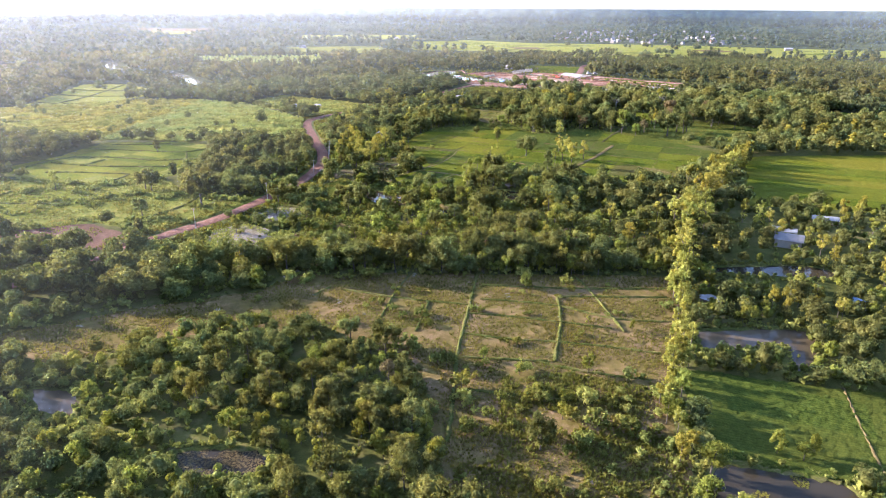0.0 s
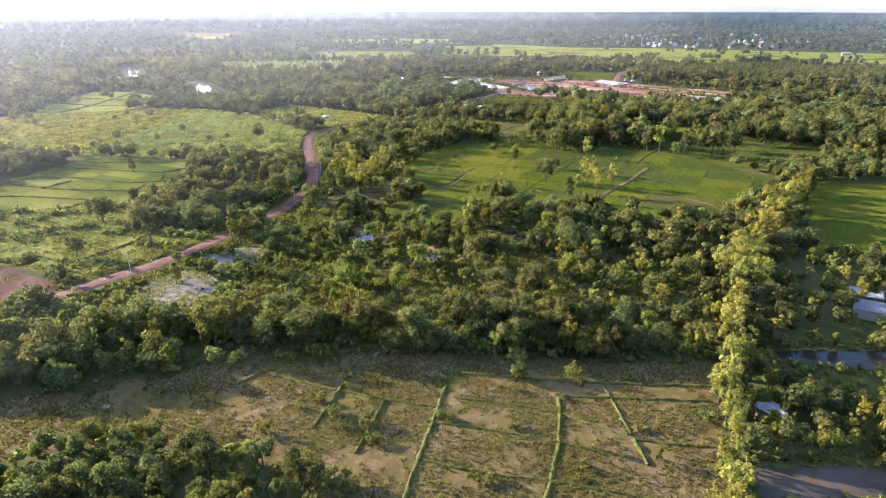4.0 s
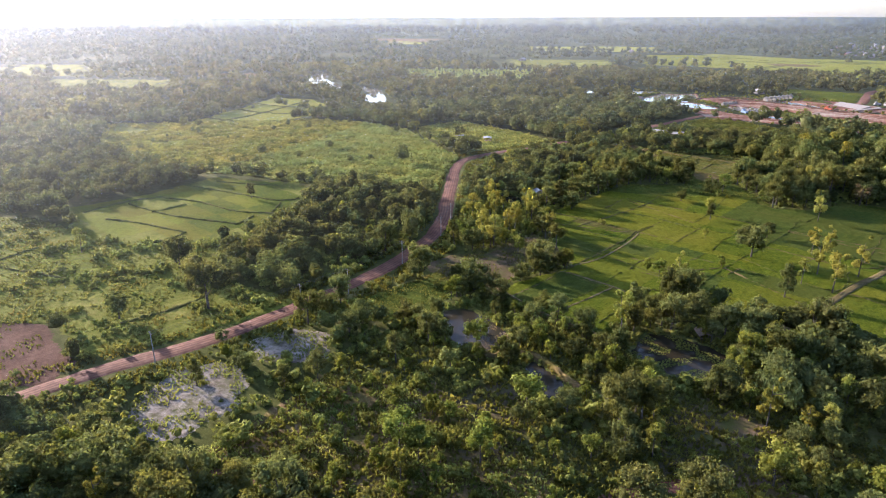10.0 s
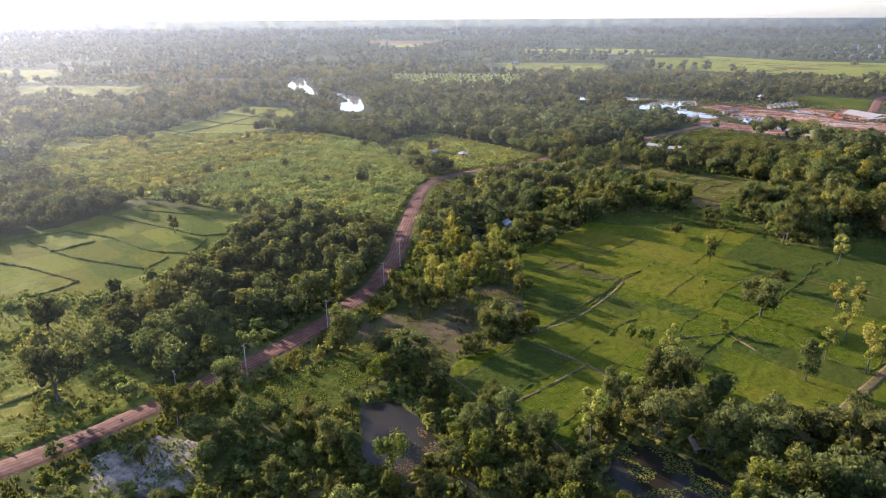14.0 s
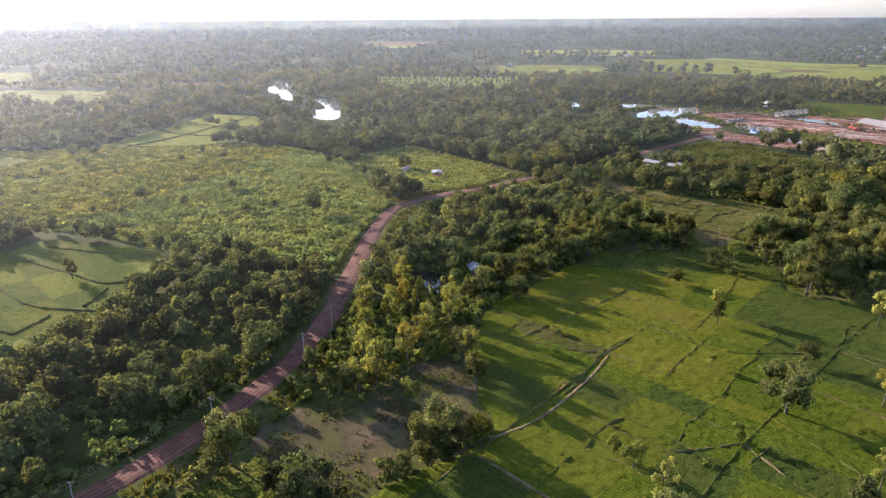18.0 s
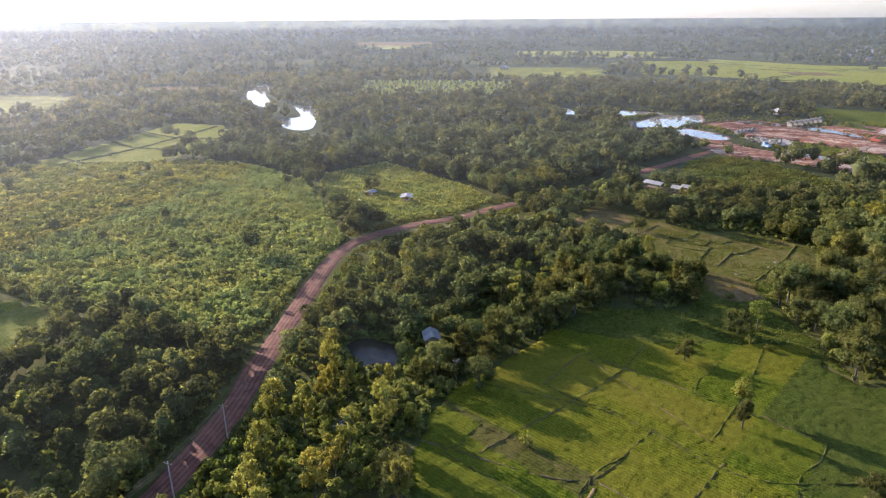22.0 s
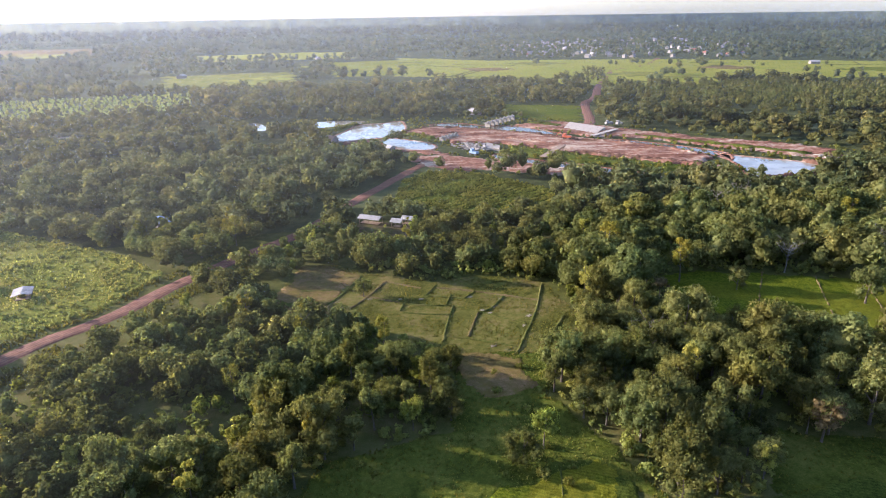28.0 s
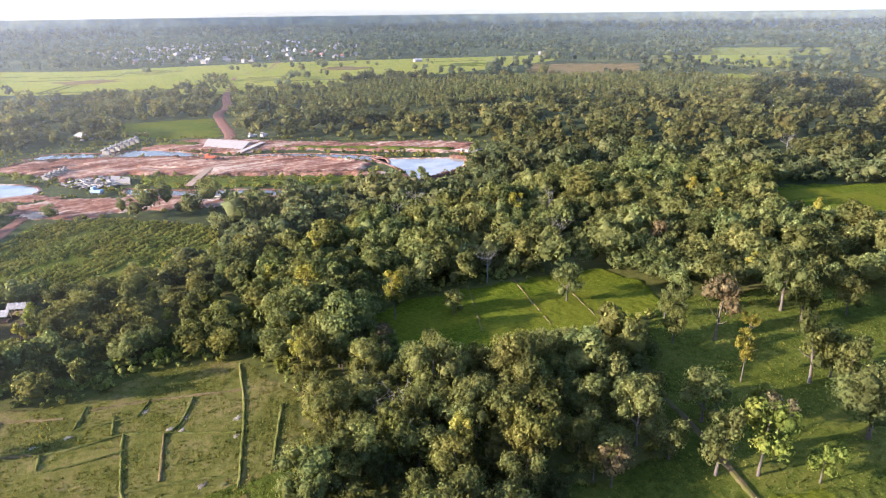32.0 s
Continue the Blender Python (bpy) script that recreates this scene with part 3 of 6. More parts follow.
# ---------------------------------------------------------------- the plan, in metres
ROAD = [(-165, 140), (-136, 172), (-117, 196), (-104, 222), (-90, 244), (-81, 266), (-70, 300), (-66, 332), (-69, 363), (-79, 396), (-92, 440), (-99, 468), (-97, 488), (-86, 508), (-70, 528), (-60, 547), (-42, 574), (-24, 598), (-10, 631), (20, 693), (38, 728)]
TRACK = [(-62, 203), (-32, 203), (-6, 205), (13, 208), (30, 216), (62, 226), (88, 222)]
TRACK2 = [(13, 208), (16, 222), (30, 232)]
FARM_PATH = [(48, 299), (60, 317), (77, 346), (86, 359), (104, 392)]
FOOT_PATH = [(132, 470), (125, 451), (111, 425), (100, 402)]
FAR_ROAD = [(165, 840), (174, 854), (201, 957), (226, 1005), (262, 1105), (335, 1278), (358, 1325), (430, 1390), (514, 1540)]
DRY_FIELD = [(-122, 142), (-85, 163), (-54, 175), (-48, 187), (12, 189), (74, 188), (60, 143), (50, 118), (40, 72), (2, 72), (-2, 112), (-8, 136), (-30, 150), (-55, 152), (-75, 143), (-92, 132)]
PADDY_NEAR = [(56, 132), (88, 124), (122, 118), (112, 78), (74, 92), (51, 101)]
PADDY_MAIN = [(-29, 298), (-23, 312), (-9, 331), (-20, 350), (-28, 374), (-29, 392), (-12, 434), (15, 436), (50, 448), (60, 430), (98, 438), (135, 420), (165, 366), (105, 300), (60, 302), (27, 316), (14, 312), (7, 283), (-10, 290)]
PADDY_EAST = [(130, 268), (180, 258), (300, 330), (310, 372), (178, 366), (150, 320)]
PADDY_WEST = [(-232, 320), (-216, 351), (-208, 392), (-160, 396), (-140, 386), (-130, 350), (-126, 322), (-140, 304), (-178, 288)]
PADDY_WEST2 = [(-270, 282), (-166, 286), (-148, 277), (-143, 262), (-166, 242), (-210, 222)]
MEADOW_WEST = [(-300, 245), (-170, 222), (-136, 238), (-112, 226), (-98, 240), (-88, 258), (-80, 276), (-110, 278), (-126, 292), (-140, 312), (-176, 296), (-230, 306), (-310, 292)]
MEADOW_MID = [(-12, 434), (-4, 452), (22, 460), (27, 492), (40, 492), (54, 490), (46, 470), (54, 452), (60, 434), (50, 442), (15, 434)]
MEADOW_EAST = [(79, 436), (90, 452), (115, 447), (125, 458), (150, 480), (173, 492), (198, 480), (231, 458), (190, 396), (131, 396), (92, 402)]
PLOTS = [(-26, 530), (-20, 559), (-10, 560), (3, 550), (23, 540), (41, 544), (60, 536), (64, 512), (54, 488), (42, 484), (25, 492), (-2, 514)]
GLADE = [(95, 514), (99, 536), (114, 539), (145, 531), (179, 519), (180, 504), (172, 488), (153, 488), (135, 494), (111, 502)]
GLADE_FAR = [(306, 524), (330, 536), (380, 500), (340, 478), (306, 490)]
SHRUBS = [(-400, 500), (-330, 540), (-266, 580), (-232, 584), (-174, 562), (-104, 482), (-98, 440), (-90, 408), (-94, 397), (-106, 393), (-125, 401), (-142, 403), (-162, 397), (-200, 402), (-240, 394), (-320, 420)]
CLEARING = [(-170, 578), (-152, 617), (-86, 577), (-66, 557), (-76, 532), (-92, 514), (-110, 515), (-156, 546)]
FIELD_RIVER = [(-347, 540), (-354, 556), (-364, 618), (-381, 694), (-340, 700), (-288, 655), (-278, 613), (-286, 560), (-312, 528)]
CASSAVA = [(12, 630), (18, 675), (32, 697), (60, 690), (92, 650), (84, 615), (61, 604), (34, 604)]
NORTH_FIELD = [(118, 967), (193, 943), (165, 850), (112, 892)]
FAR_RICE = [(40, 1700), (201, 1575), (363, 1556), (514, 1520), (742, 1420), (966, 1315), (893, 1209), (656, 1139), (532, 1138), (428, 1125), (360, 1085), (274, 1107), (142, 1224), (30, 1300)]
FAR_RICE2 = [(1099, 1163), (1262, 976), (1002, 851), (960, 1028)]
FAR_PLOTS = [[(-423, 1913), (-65, 1972), (-53, 1731), (-346, 1676)], [(-150, 1529), (326, 1448), (258, 1195), (36, 1288), (-3, 1396)], [(-230, 1273), (-128, 1369), (-112, 1254), (-195, 1138)], [(-1042, 2183), (-729, 2112), (-665, 1959), (-864, 1927)], [(-1041, 891), (-997, 959), (-823, 824), (-850, 751)], [(-717, 734), (-647, 774), (-558, 686), (-638, 675)], [(-289, 1958), (-143, 1981), (-128, 1772), (-244, 1755)]]
FAR_PATCHES = [[(-261, 1183), (-316, 1361), (-138, 1414), (-112, 1230)], [(-572, 855), (-639, 921), (-530, 956), (-475, 887)], [(-878, 802), (-1082, 952), (-979, 985), (-794, 830)], [(-658, 667), (-788, 766), (-633, 818), (-528, 711)], [(657, 1034), (796, 1178), (924, 1054), (766, 935)], [(645, 787), (809, 896), (871, 840), (696, 743)], [(1169, 1079), (1399, 1222), (1567, 1033), (1318, 926)], [(-903, 1968), (-1110, 2345), (-821, 2407), (-670, 2025)], [(-54, 1300), (-91, 1603), (120, 1660), (90, 1330)]]
SCRUB_FAR = [(-322, 916), (-397, 1057), (-210, 1116), (-168, 966)]
YOUNG_WOOD = [(237, 1022), (267, 1082), (350, 1064), (424, 1091), (500, 1054), (640, 990), (814, 912), (751, 775), (676, 734), (514, 854), (368, 875), (297, 916)]
SITE_AREA = [(-48, 834), (-12, 873), (23, 892), (98, 880), (153, 864), (197, 820), (239, 772), (271, 755), (300, 719), (266, 672), (232, 654), (202, 648), (188, 662), (160, 662), (152, 652), (97, 672), (71, 689), (51, 689), (31, 702), (14, 742), (-25, 774)]
CREEK_AREA = [(-110, 895), (-84, 846), (-60, 840), (-48, 834), (-12, 873), (-6, 892), (-34, 900), (-60, 904)]
PALE_GROVE = [(-64, 342), (-34, 340), (-28, 394), (-60, 398)]
VILLAGE = [(267, 1947), (383, 2220), (579, 2400), (800, 2440), (980, 2240), (920, 1901), (668, 1530), (564, 1510), (424, 1575), (261, 1670)]
BARE = [(-166, 222), (-157, 233), (-136, 236), (-113, 224), (-110, 214), (-120, 208), (-140, 212)]
SAND_A = [(-75, 206), (-84, 213), (-88, 230), (-79, 237), (-72, 236), (-63, 225), (-66, 213), (-70, 207)]
SAND_B = [(-79, 247), (-73, 259), (-62, 259), (-55, 247), (-71, 241)]
MEADOW_ROAD = [(-62, 266), (-68, 280), (-56, 297), (-50, 312), (-40, 296), (-42, 276)]
YARD = [(-57, 315), (-52, 327), (-40, 333), (-35, 354), (-28, 357), (-19, 348), (-11, 336), (-18, 332), (-25, 317), (-28, 304), (-38, 303), (-48, 304)]
SCRUB = [(-60, 206), (8, 209), (4, 228), (-26, 246), (-52, 240)]
SHED_YARD = [(-5, 601), (0, 608), (10, 607), (22, 603), (19, 580), (0, 584)]
OPEN_EAST = [(23, 250), (31, 263), (42, 257), (49, 246), (45, 235), (37, 227), (29, 224), (23, 235)]
OPEN_MID = [(-20, 246), (-10, 255), (-1, 241), (-2, 225), (-12, 222), (-18, 232)]
SCRUB_EAST = [(36, 224), (50, 227), (48, 236), (38, 236)]
EARTHWORKS = [(22, 824), (51, 843), (102, 813), (132, 789), (179, 752), (202, 718), (202, 704), (188, 696), (199, 678), (190, 672), (178, 691), (132, 729), (104, 755), (83, 773), (55, 777), (41, 808)]
POND_A = [(51, 100), (73, 93), (70, 82), (43, 82)]
POND_B = [(66, 152), (97, 152), (88, 131), (82, 130), (84, 142), (66, 140)]
POND_C = [(90, 197), (122, 198), (124, 187), (90, 190)]
POND_D = [(-40, 284), (-30, 287), (-15, 274), (-20, 264), (-30, 266)]
POND_E = [(13, 275), (17, 289), (28, 290), (38, 283), (31, 269), (24, 268), (19, 273)]
POND_F = [(-10, 260), (-7, 265), (2, 257), (3, 249), (-2, 249)]
POND_G = [(-63, 406), (-60, 412), (-51, 412), (-46, 407), (-44, 398), (-48, 394), (-55, 398)]
POND_K = [(-48, 378), (-42, 377), (-41, 372), (-46, 371)]
POND_H = [(-93, 123), (-80, 121), (-76, 111), (-85, 113)]
POND_I = [(-52, 102), (-35, 102), (-32, 95), (-47, 94)]
POND_J = [(186, 443), (194, 437), (196, 428), (182, 433)]
RIVER_A = [(-468, 902), (-505, 978), (-487, 982), (-455, 930), (-439, 899), (-405, 858), (-360, 812), (-378, 808), (-408, 830), (-440, 856)]
RIVER_B = [(-354, 822), (-338, 826), (-318, 809), (-292, 768), (-262, 714), (-264, 698), (-280, 704), (-299, 722), (-310, 744), (-304, 760), (-325, 790)]
MARSH = [(-391, 502), (-350, 496), (-344, 476), (-370, 480)]
MARSH_B = [(-316, 464), (-300, 462), (-296, 452), (-312, 454)]
LAKE_WEST = [(-29, 813), (-19, 840), (-11, 865), (7, 871), (23, 879), (26, 845), (20, 821), (20, 806), (6, 804), (-10, 800), (-21, 796)]
LAKE_STRIP = [(6, 796), (18, 802), (42, 776), (39, 758), (21, 762), (9, 778)]
CREEK = [(-50, 887), (-32, 890), (-8, 886), (-10, 872), (-28, 858), (-45, 862)]
LAKE_EAST = [(212, 722), (221, 711), (250, 688), (248, 674), (229, 663), (204, 657), (201, 664), (208, 685)]
CANAL_N = [(43, 858), (66, 862), (88, 846), (108, 841), (123, 825), (135, 805), (146, 782), (171, 772), (184, 762), (204, 742), (218, 721), (211, 701), (205, 719), (181, 754), (133, 791), (103, 816), (52, 846)]
CANAL_S = [(78, 740), (96, 721), (111, 709), (128, 696), (148, 678), (153, 667), (134, 676), (107, 697), (77, 724)]
POOLS = [[(-246, 684), (-238, 690), (-230, 684), (-236, 678)], [(-218, 682), (-210, 686), (-204, 679), (-212, 675)], [(-606, 880), (-594, 892), (-584, 880), (-596, 872)], [(-236, 850), (-224, 856), (-214, 846), (-226, 842)], [(-104, 893), (-92, 886), (-80, 856), (-88, 852), (-98, 870)], [(-68, 882), (-58, 872), (-52, 852), (-60, 850)]]
WATERS = [POND_A, POND_B, POND_C, POND_D, POND_E, POND_F, POND_G, POND_K, POND_H, POND_I, POND_J, RIVER_A, RIVER_B, MARSH, MARSH_B, LAKE_WEST, LAKE_STRIP, CREEK, LAKE_EAST, CANAL_N, CANAL_S]
OPEN = POOLS + [DRY_FIELD, PADDY_NEAR, PADDY_MAIN, PADDY_EAST, PADDY_WEST, PADDY_WEST2, MEADOW_WEST, MEADOW_MID, MEADOW_EAST, PLOTS, GLADE, GLADE_FAR, SHRUBS, CLEARING, FIELD_RIVER, CASSAVA, NORTH_FIELD, FAR_RICE, FAR_RICE2, BARE, SAND_A, SAND_B, MEADOW_ROAD, YARD, SCRUB, OPEN_EAST, OPEN_MID, SCRUB_EAST, SHED_YARD, EARTHWORKS] + FAR_PLOTS + FAR_PATCHES + WATERS + [SITE_AREA, CREEK_AREA]

# ---------------------------------------------------------------- ground to the horizon
rings = [0, 40, 90, 160, 260, 400, 560, 760, 1050, 1500, 2200, 3200, 4700]
gv = [(0.0, 200.0, 0.0)]
for rr in rings[1:]:
    gv += [(rr * math.cos(k * math.pi / 36), 200 + rr * math.sin(k * math.pi / 36), 0.0) for k in range(72)]
gt = [(0, 1 + k, 1 + (k + 1) % 72) for k in range(72)]
gq = [(1 + i * 72 + k, 1 + (i + 1) * 72 + k, 1 + (i + 1) * 72 + (k + 1) % 72, 1 + i * 72 + (k + 1) % 72) for i in range(len(rings) - 2) for k in range(72)]
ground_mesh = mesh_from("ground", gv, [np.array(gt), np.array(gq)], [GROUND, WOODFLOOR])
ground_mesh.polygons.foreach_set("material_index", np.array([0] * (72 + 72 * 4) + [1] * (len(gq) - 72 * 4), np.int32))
tagged(new("ground", ground_mesh), "flat lowland of rough grass and bare soil", "ground", kind="structure")

# fields, large first
sheet("dry_field", DRY_FIELD, 0.8, 0.1, 0.09, DRY, "grazed brownish dry field with low bunds", "field", 1)
sheet("rice_field", PADDY_NEAR, 0.6, 0.45, 0.16, RICEDEEP, "deep green rice paddy beside a dark pond", "rice field", 2)
PLOT_U, PLOT_V = (268, 296, 313, 327, 338, 350, 372, 392, 410), (-160, -133, -118, -105, -91, -62, -42, -22, 0)


def plot_tones(ob, tones, seed):
    """Gives each plot between the bunds its own tone, for ripeness and in places for sun or shade."""
    me = ob.data
    for tone in tones[1:]:
        me.materials.append(tone)
    c = np.zeros(len(me.polygons) * 3, np.float32)
    me.polygons.foreach_get("center", c)
    c = c.reshape(-1, 3)
    u, v = c[:, 0] * 0.375 + c[:, 1] * 0.927, c[:, 0] * 0.927 - c[:, 1] * 0.375
    iu, iv = np.searchsorted(PLOT_U, u), np.searchsorted(PLOT_V, v)
    if seed == 5:
        iu, iv = (u // 14).astype(int) % 12, (v // 23).astype(int) % 12
    pick = np.random.default_rng(seed).integers(0, len(tones), (12, 12))[iu, iv]
    if seed == 3:
        # gold also colours in sunlit plots of the main paddy
        pick = np.where((u < 345) & (v < -91), (iu * 2 + iv) % 3 % 2, np.where((u < 352) & (v < -133), 3, np.where((u > 345) & (v < -91), 2, pick)))
        # deep green here also puts the shade over these plots into colour
        pick = np.where((u > 372) & (v > -118), 1, np.where((u > 350) & (v > -105), 0, pick))
        pick = np.where((iu + iv) % 5 == 0, 0, pick)
    me.polygons.foreach_set("material_index", pick.astype(np.int32))


plot_tones(sheet("rice_field", PADDY_MAIN, 0.75, 0.45, 0.15, RICE, "large rice paddy turning from green to yellow", "rice field", 3), [RICE, RICEDEEP, RICEGOLD, RICEOLIVE], 3)
plot_tones(sheet("rice_field", PADDY_EAST, 1.2, 0.45, 0.16, RICE, "bright green rice paddy behind a tree row", "rice field", 4), [RICEGOLD, RICE, RICEGOLD], 4)
plot_tones(sheet("rice_field", PADDY_WEST, 1.2, 0.35, 0.12, RICEPALE, "light green rice paddies cut by many bunds", "rice field", 5), [RICEPALE, RICEGOLD, PASTURE, RICE], 5)
sheet("rice_field", PADDY_WEST2, 1.2, 0.35, 0.14, RICEPALE, "light green rice paddy in the haze", "rice field", 6)
sheet("meadow", MEADOW_WEST, 0.9, 0.3, 0.2, PASTURE, "rough green pasture beside the red road", "meadow", 7)
sheet("meadow", MEADOW_MID, 0.7, 0.25, 0.15, MEADOW, "rough green meadow between woods", "meadow", 8)
sheet("meadow", MEADOW_EAST, 0.8, 0.25, 0.13, MEADOW, "green parkland meadow under single trees", "meadow", 9)
sheet("garden_plots", PLOTS, 0.7, 0.12, 0.1, PLOTGRASS, "small green plots split by earth bunds", "field", 10)
sheet("fallow_plot", [(-26, 530), (-20, 559), (-10, 559), (1, 548), (-5, 533), (-9, 526), (-3, 517), (-17, 519)], 0.7, 0.26, 0.06, DRY, "bare brown fallow plot", "field", 61)
sheet("fallow_plot", [(25, 493), (42, 489), (44, 474), (32, 470), (27, 476)], 0.7, 0.42, 0.06, DRY, "bare brown dirt beside the plots", "field", 62)
sheet("glade", GLADE, 0.8, 0.4, 0.14, RICE, "bright green rice glade among tall trees", "rice field", 11)
sheet("glade", GLADE_FAR, 1.5, 0.4, 0.14, RICE, "far bright green rice glade", "rice field", 12)
sheet("shrub_land", SHRUBS, 1.5, 0.3, 0.25, PASTURE, "rough ground under low shrubs", "scrub", 13)
sheet("clearing", CLEARING, 1.0, 0.3, 0.22, PASTURE, "weedy green clearing round a tin-roofed hut", "meadow", 14)
# paleness from haze is put into the colour of this field
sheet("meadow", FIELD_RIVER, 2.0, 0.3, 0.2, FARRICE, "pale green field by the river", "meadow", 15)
sheet("cassava_ground", CASSAVA, 1.0, 0.1, 0.1, MEADOW, "dark green field with planted rows", "field", 16)
sheet("rice_field", NORTH_FIELD, 2.0, 0.4, 0.2, RICE, "small bright rice field beyond the earthworks", "rice field", 17)
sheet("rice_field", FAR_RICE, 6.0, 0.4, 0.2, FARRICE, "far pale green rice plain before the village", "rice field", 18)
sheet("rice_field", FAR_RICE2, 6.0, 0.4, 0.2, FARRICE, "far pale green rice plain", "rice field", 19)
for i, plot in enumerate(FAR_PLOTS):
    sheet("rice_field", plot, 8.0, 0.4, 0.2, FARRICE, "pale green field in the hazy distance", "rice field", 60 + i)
for i, plot in enumerate(FAR_PATCHES):
    sheet("far_field", plot, 8.0, 0.4, 0.2, (PASTURE, DRY, RICEPALE)[i % 3], "pale open field between distant woods", "field", 600 + i)
sheet("bare_soil", BARE, 0.8, 0.08, 0.05, REDSOIL, "bare red soil lot beside the road", "bare soil", 20)
sheet("sand_patch", SAND_A, 0.6, 0.12, 0.08, SAND, "pale sandy waste ground with dark weeds", "sand", 21)
sheet("sand_patch", SAND_B, 0.6, 0.12, 0.08, SAND, "pale sandy waste ground beside the road", "sand", 22)
sheet("meadow", MEADOW_ROAD, 0.8, 0.2, 0.12, MEADOW, "rough grass plot beside the red road", "meadow", 23)
sheet("yard", YARD, 0.8, 0.1, 0.06, YARDSOIL, "worn grass yard with bare red soil", "yard", 24)
sheet("scrub_ground", SCRUB, 0.8, 0.12, 0.1, DRY, "brown grass between low bushes", "scrub", 25)
sheet("scrub_ground", OPEN_EAST, 0.8, 0.11, 0.08, YARDSOIL, "bare reddish ground among trees", "scrub", 33)
sheet("scrub_ground", OPEN_MID, 0.8, 0.13, 0.08, YARDSOIL, "bare brown ground among trees", "scrub", 34)
sheet("shed_yard", SHED_YARD, 0.8, 0.1, 0.06, YARDSOIL, "worn bare yard before farm sheds", "yard", 32)
sheet("scrub_ground", SCRUB_EAST, 0.8, 0.12, 0.1, DRY, "bare brown ground among trees", "scrub", 26)
sheet("site_grass", SITE_AREA, 2.0, -0.06, 0.05, MEADOW, "weedy ground round the earthworks", "weeds", 31)
EARTH_NEAR = [(25, 738), (48, 741), (76, 720), (103, 698), (133, 674), (154, 661), (129, 660), (98, 680), (72, 696), (51, 696), (31, 710)]
EARTH_FAR = [(109, 843), (128, 852), (150, 854), (187, 816), (217, 782), (231, 765), (266, 747), (289, 716), (270, 694), (260, 702), (214, 746), (176, 784), (151, 784), (139, 812), (125, 826)]
LAKE_SHORE = [(-22, 797), (4, 792), (9, 775), (24, 760), (40, 756), (52, 742), (40, 740), (14, 760), (-19, 782)]
sheet("earthworks", EARTH_NEAR, 1.6, 0.7, 0.2, SITE, "graded red earth along the near canal", "earthworks", 28, swell=0.25)
sheet("earthworks", EARTH_FAR, 1.6, 0.9, 0.2, SITE, "graded red earth along the far canal", "earthworks", 29, swell=0.25)
sheet("earthworks", LAKE_SHORE, 1.6, 0.6, 0.15, SITE, "red earth shore of the reservoir", "earthworks", 30, swell=0.15)
sheet("earthworks", EARTHWORKS, 1.6, 1.3, 0.14, SITE, "graded red and pale earth of a construction site", "earthworks", 27, swell=0.35)

ribbon("road", ROAD, 6.4, 0.16, LATERITE, "red laterite dirt road with wheel tracks", "road", 0.12)
ribbon("track", TRACK, 3.2, 0.12, LATERITE, "narrow red dirt track behind a hedge", "track", 0.06, seed=2)
ribbon("track", TRACK2, 3.6, 0.125, LATERITE, "short red dirt side track", "track", 0.06, seed=3)
ribbon("path", FARM_PATH, 3.0, 0.6, SOILBUND, "brown farm path raised between paddies", "path", 0.06, seed=4)
ribbon("path", FOOT_PATH, 1.6, 0.6, YARDSOIL, "worn footpath across the meadow", "path", 0.03, seed=5)
for i, line in enumerate([[(-29, 304), (-9, 290), (4, 284), (10, 277)], [(-9, 291), (-2, 303), (5, 316)], [(-10, 330), (-2, 341), (5, 360), (8, 373)], [(-10, 324), (7, 316), (13, 309)]]):
    ribbon("path", line, 0.9, 0.52, TANPATH, "trodden tan path on a paddy bund", "path", 0.05, 1.0, 0.25, 30 + i)
ribbon("road", FAR_ROAD, 9.0, 0.3, LATERITE, "far red dirt road to the village", "road", 0.1, seed=6)

pond("pond_dark", POND_A, WATER, "dark pond at the edge of a paddy")
pond("pond_brown", POND_B, MUDWATER, "muddy brown pond under trees")
pond("pond_shaded", POND_C, WATER, "dark narrow pond shaded by trees")
pond("pond_lilies", POND_D, WATER, "dark pond half covered with floating leaves")
pond("pond_weedy", POND_E, WATER, "dark pond choked with water weeds")
pond("pond_small", POND_F, WATER, "small dark pond behind a mound", 0.12)
pond("pond_woods", POND_G, WATER, "dark pond with fallen branches among trees")
pond("pond_branches", POND_K, WATER, "small dark pond with fallen branches among trees")
pond("pond_muddy", POND_H, MUDWATER, "pale muddy pond in the woods")
pond("pond_hollow", POND_I, WATER, "weedy dark pond in a hollow")
pond("pond_meadow", POND_J, SILTWATER, "small pond at the meadow edge")
pond("river_upper", RIVER_A, SILTWATER, "still river reach reflecting the sky", 0, "river")
pond("river_lower", RIVER_B, SILTWATER, "still river reach reflecting the sky", 0, "river")
pond("marsh", MARSH, SILTWATER, "shallow marsh water reflecting the sky", 0, "marsh")
pond("marsh", MARSH_B, SILTWATER, "shallow marsh pool", 0, "marsh")
pond("lake", LAKE_WEST, SILTWATER, "still reservoir beside the earthworks", 0.25, "lake", SITE)
pond("lake", LAKE_STRIP, SILTWATER, "narrow reservoir arm beside the earthworks", 0.25, "lake", SITE)
pond("creek", CREEK, SILTWATER, "creek between trees reflecting the sky", 0, "river")
pond("lake", LAKE_EAST, SILTWATER, "excavated basin filled with still water", 0.3, "lake", SITE)
for pool in POOLS:
    pond("pool", pool, SILTWATER, "small pool between trees reflecting the sky", 0, "pool")
pond("canal", CANAL_N, MUDWATER, "brown canal behind the earthworks", 0.3, "canal", SITE)
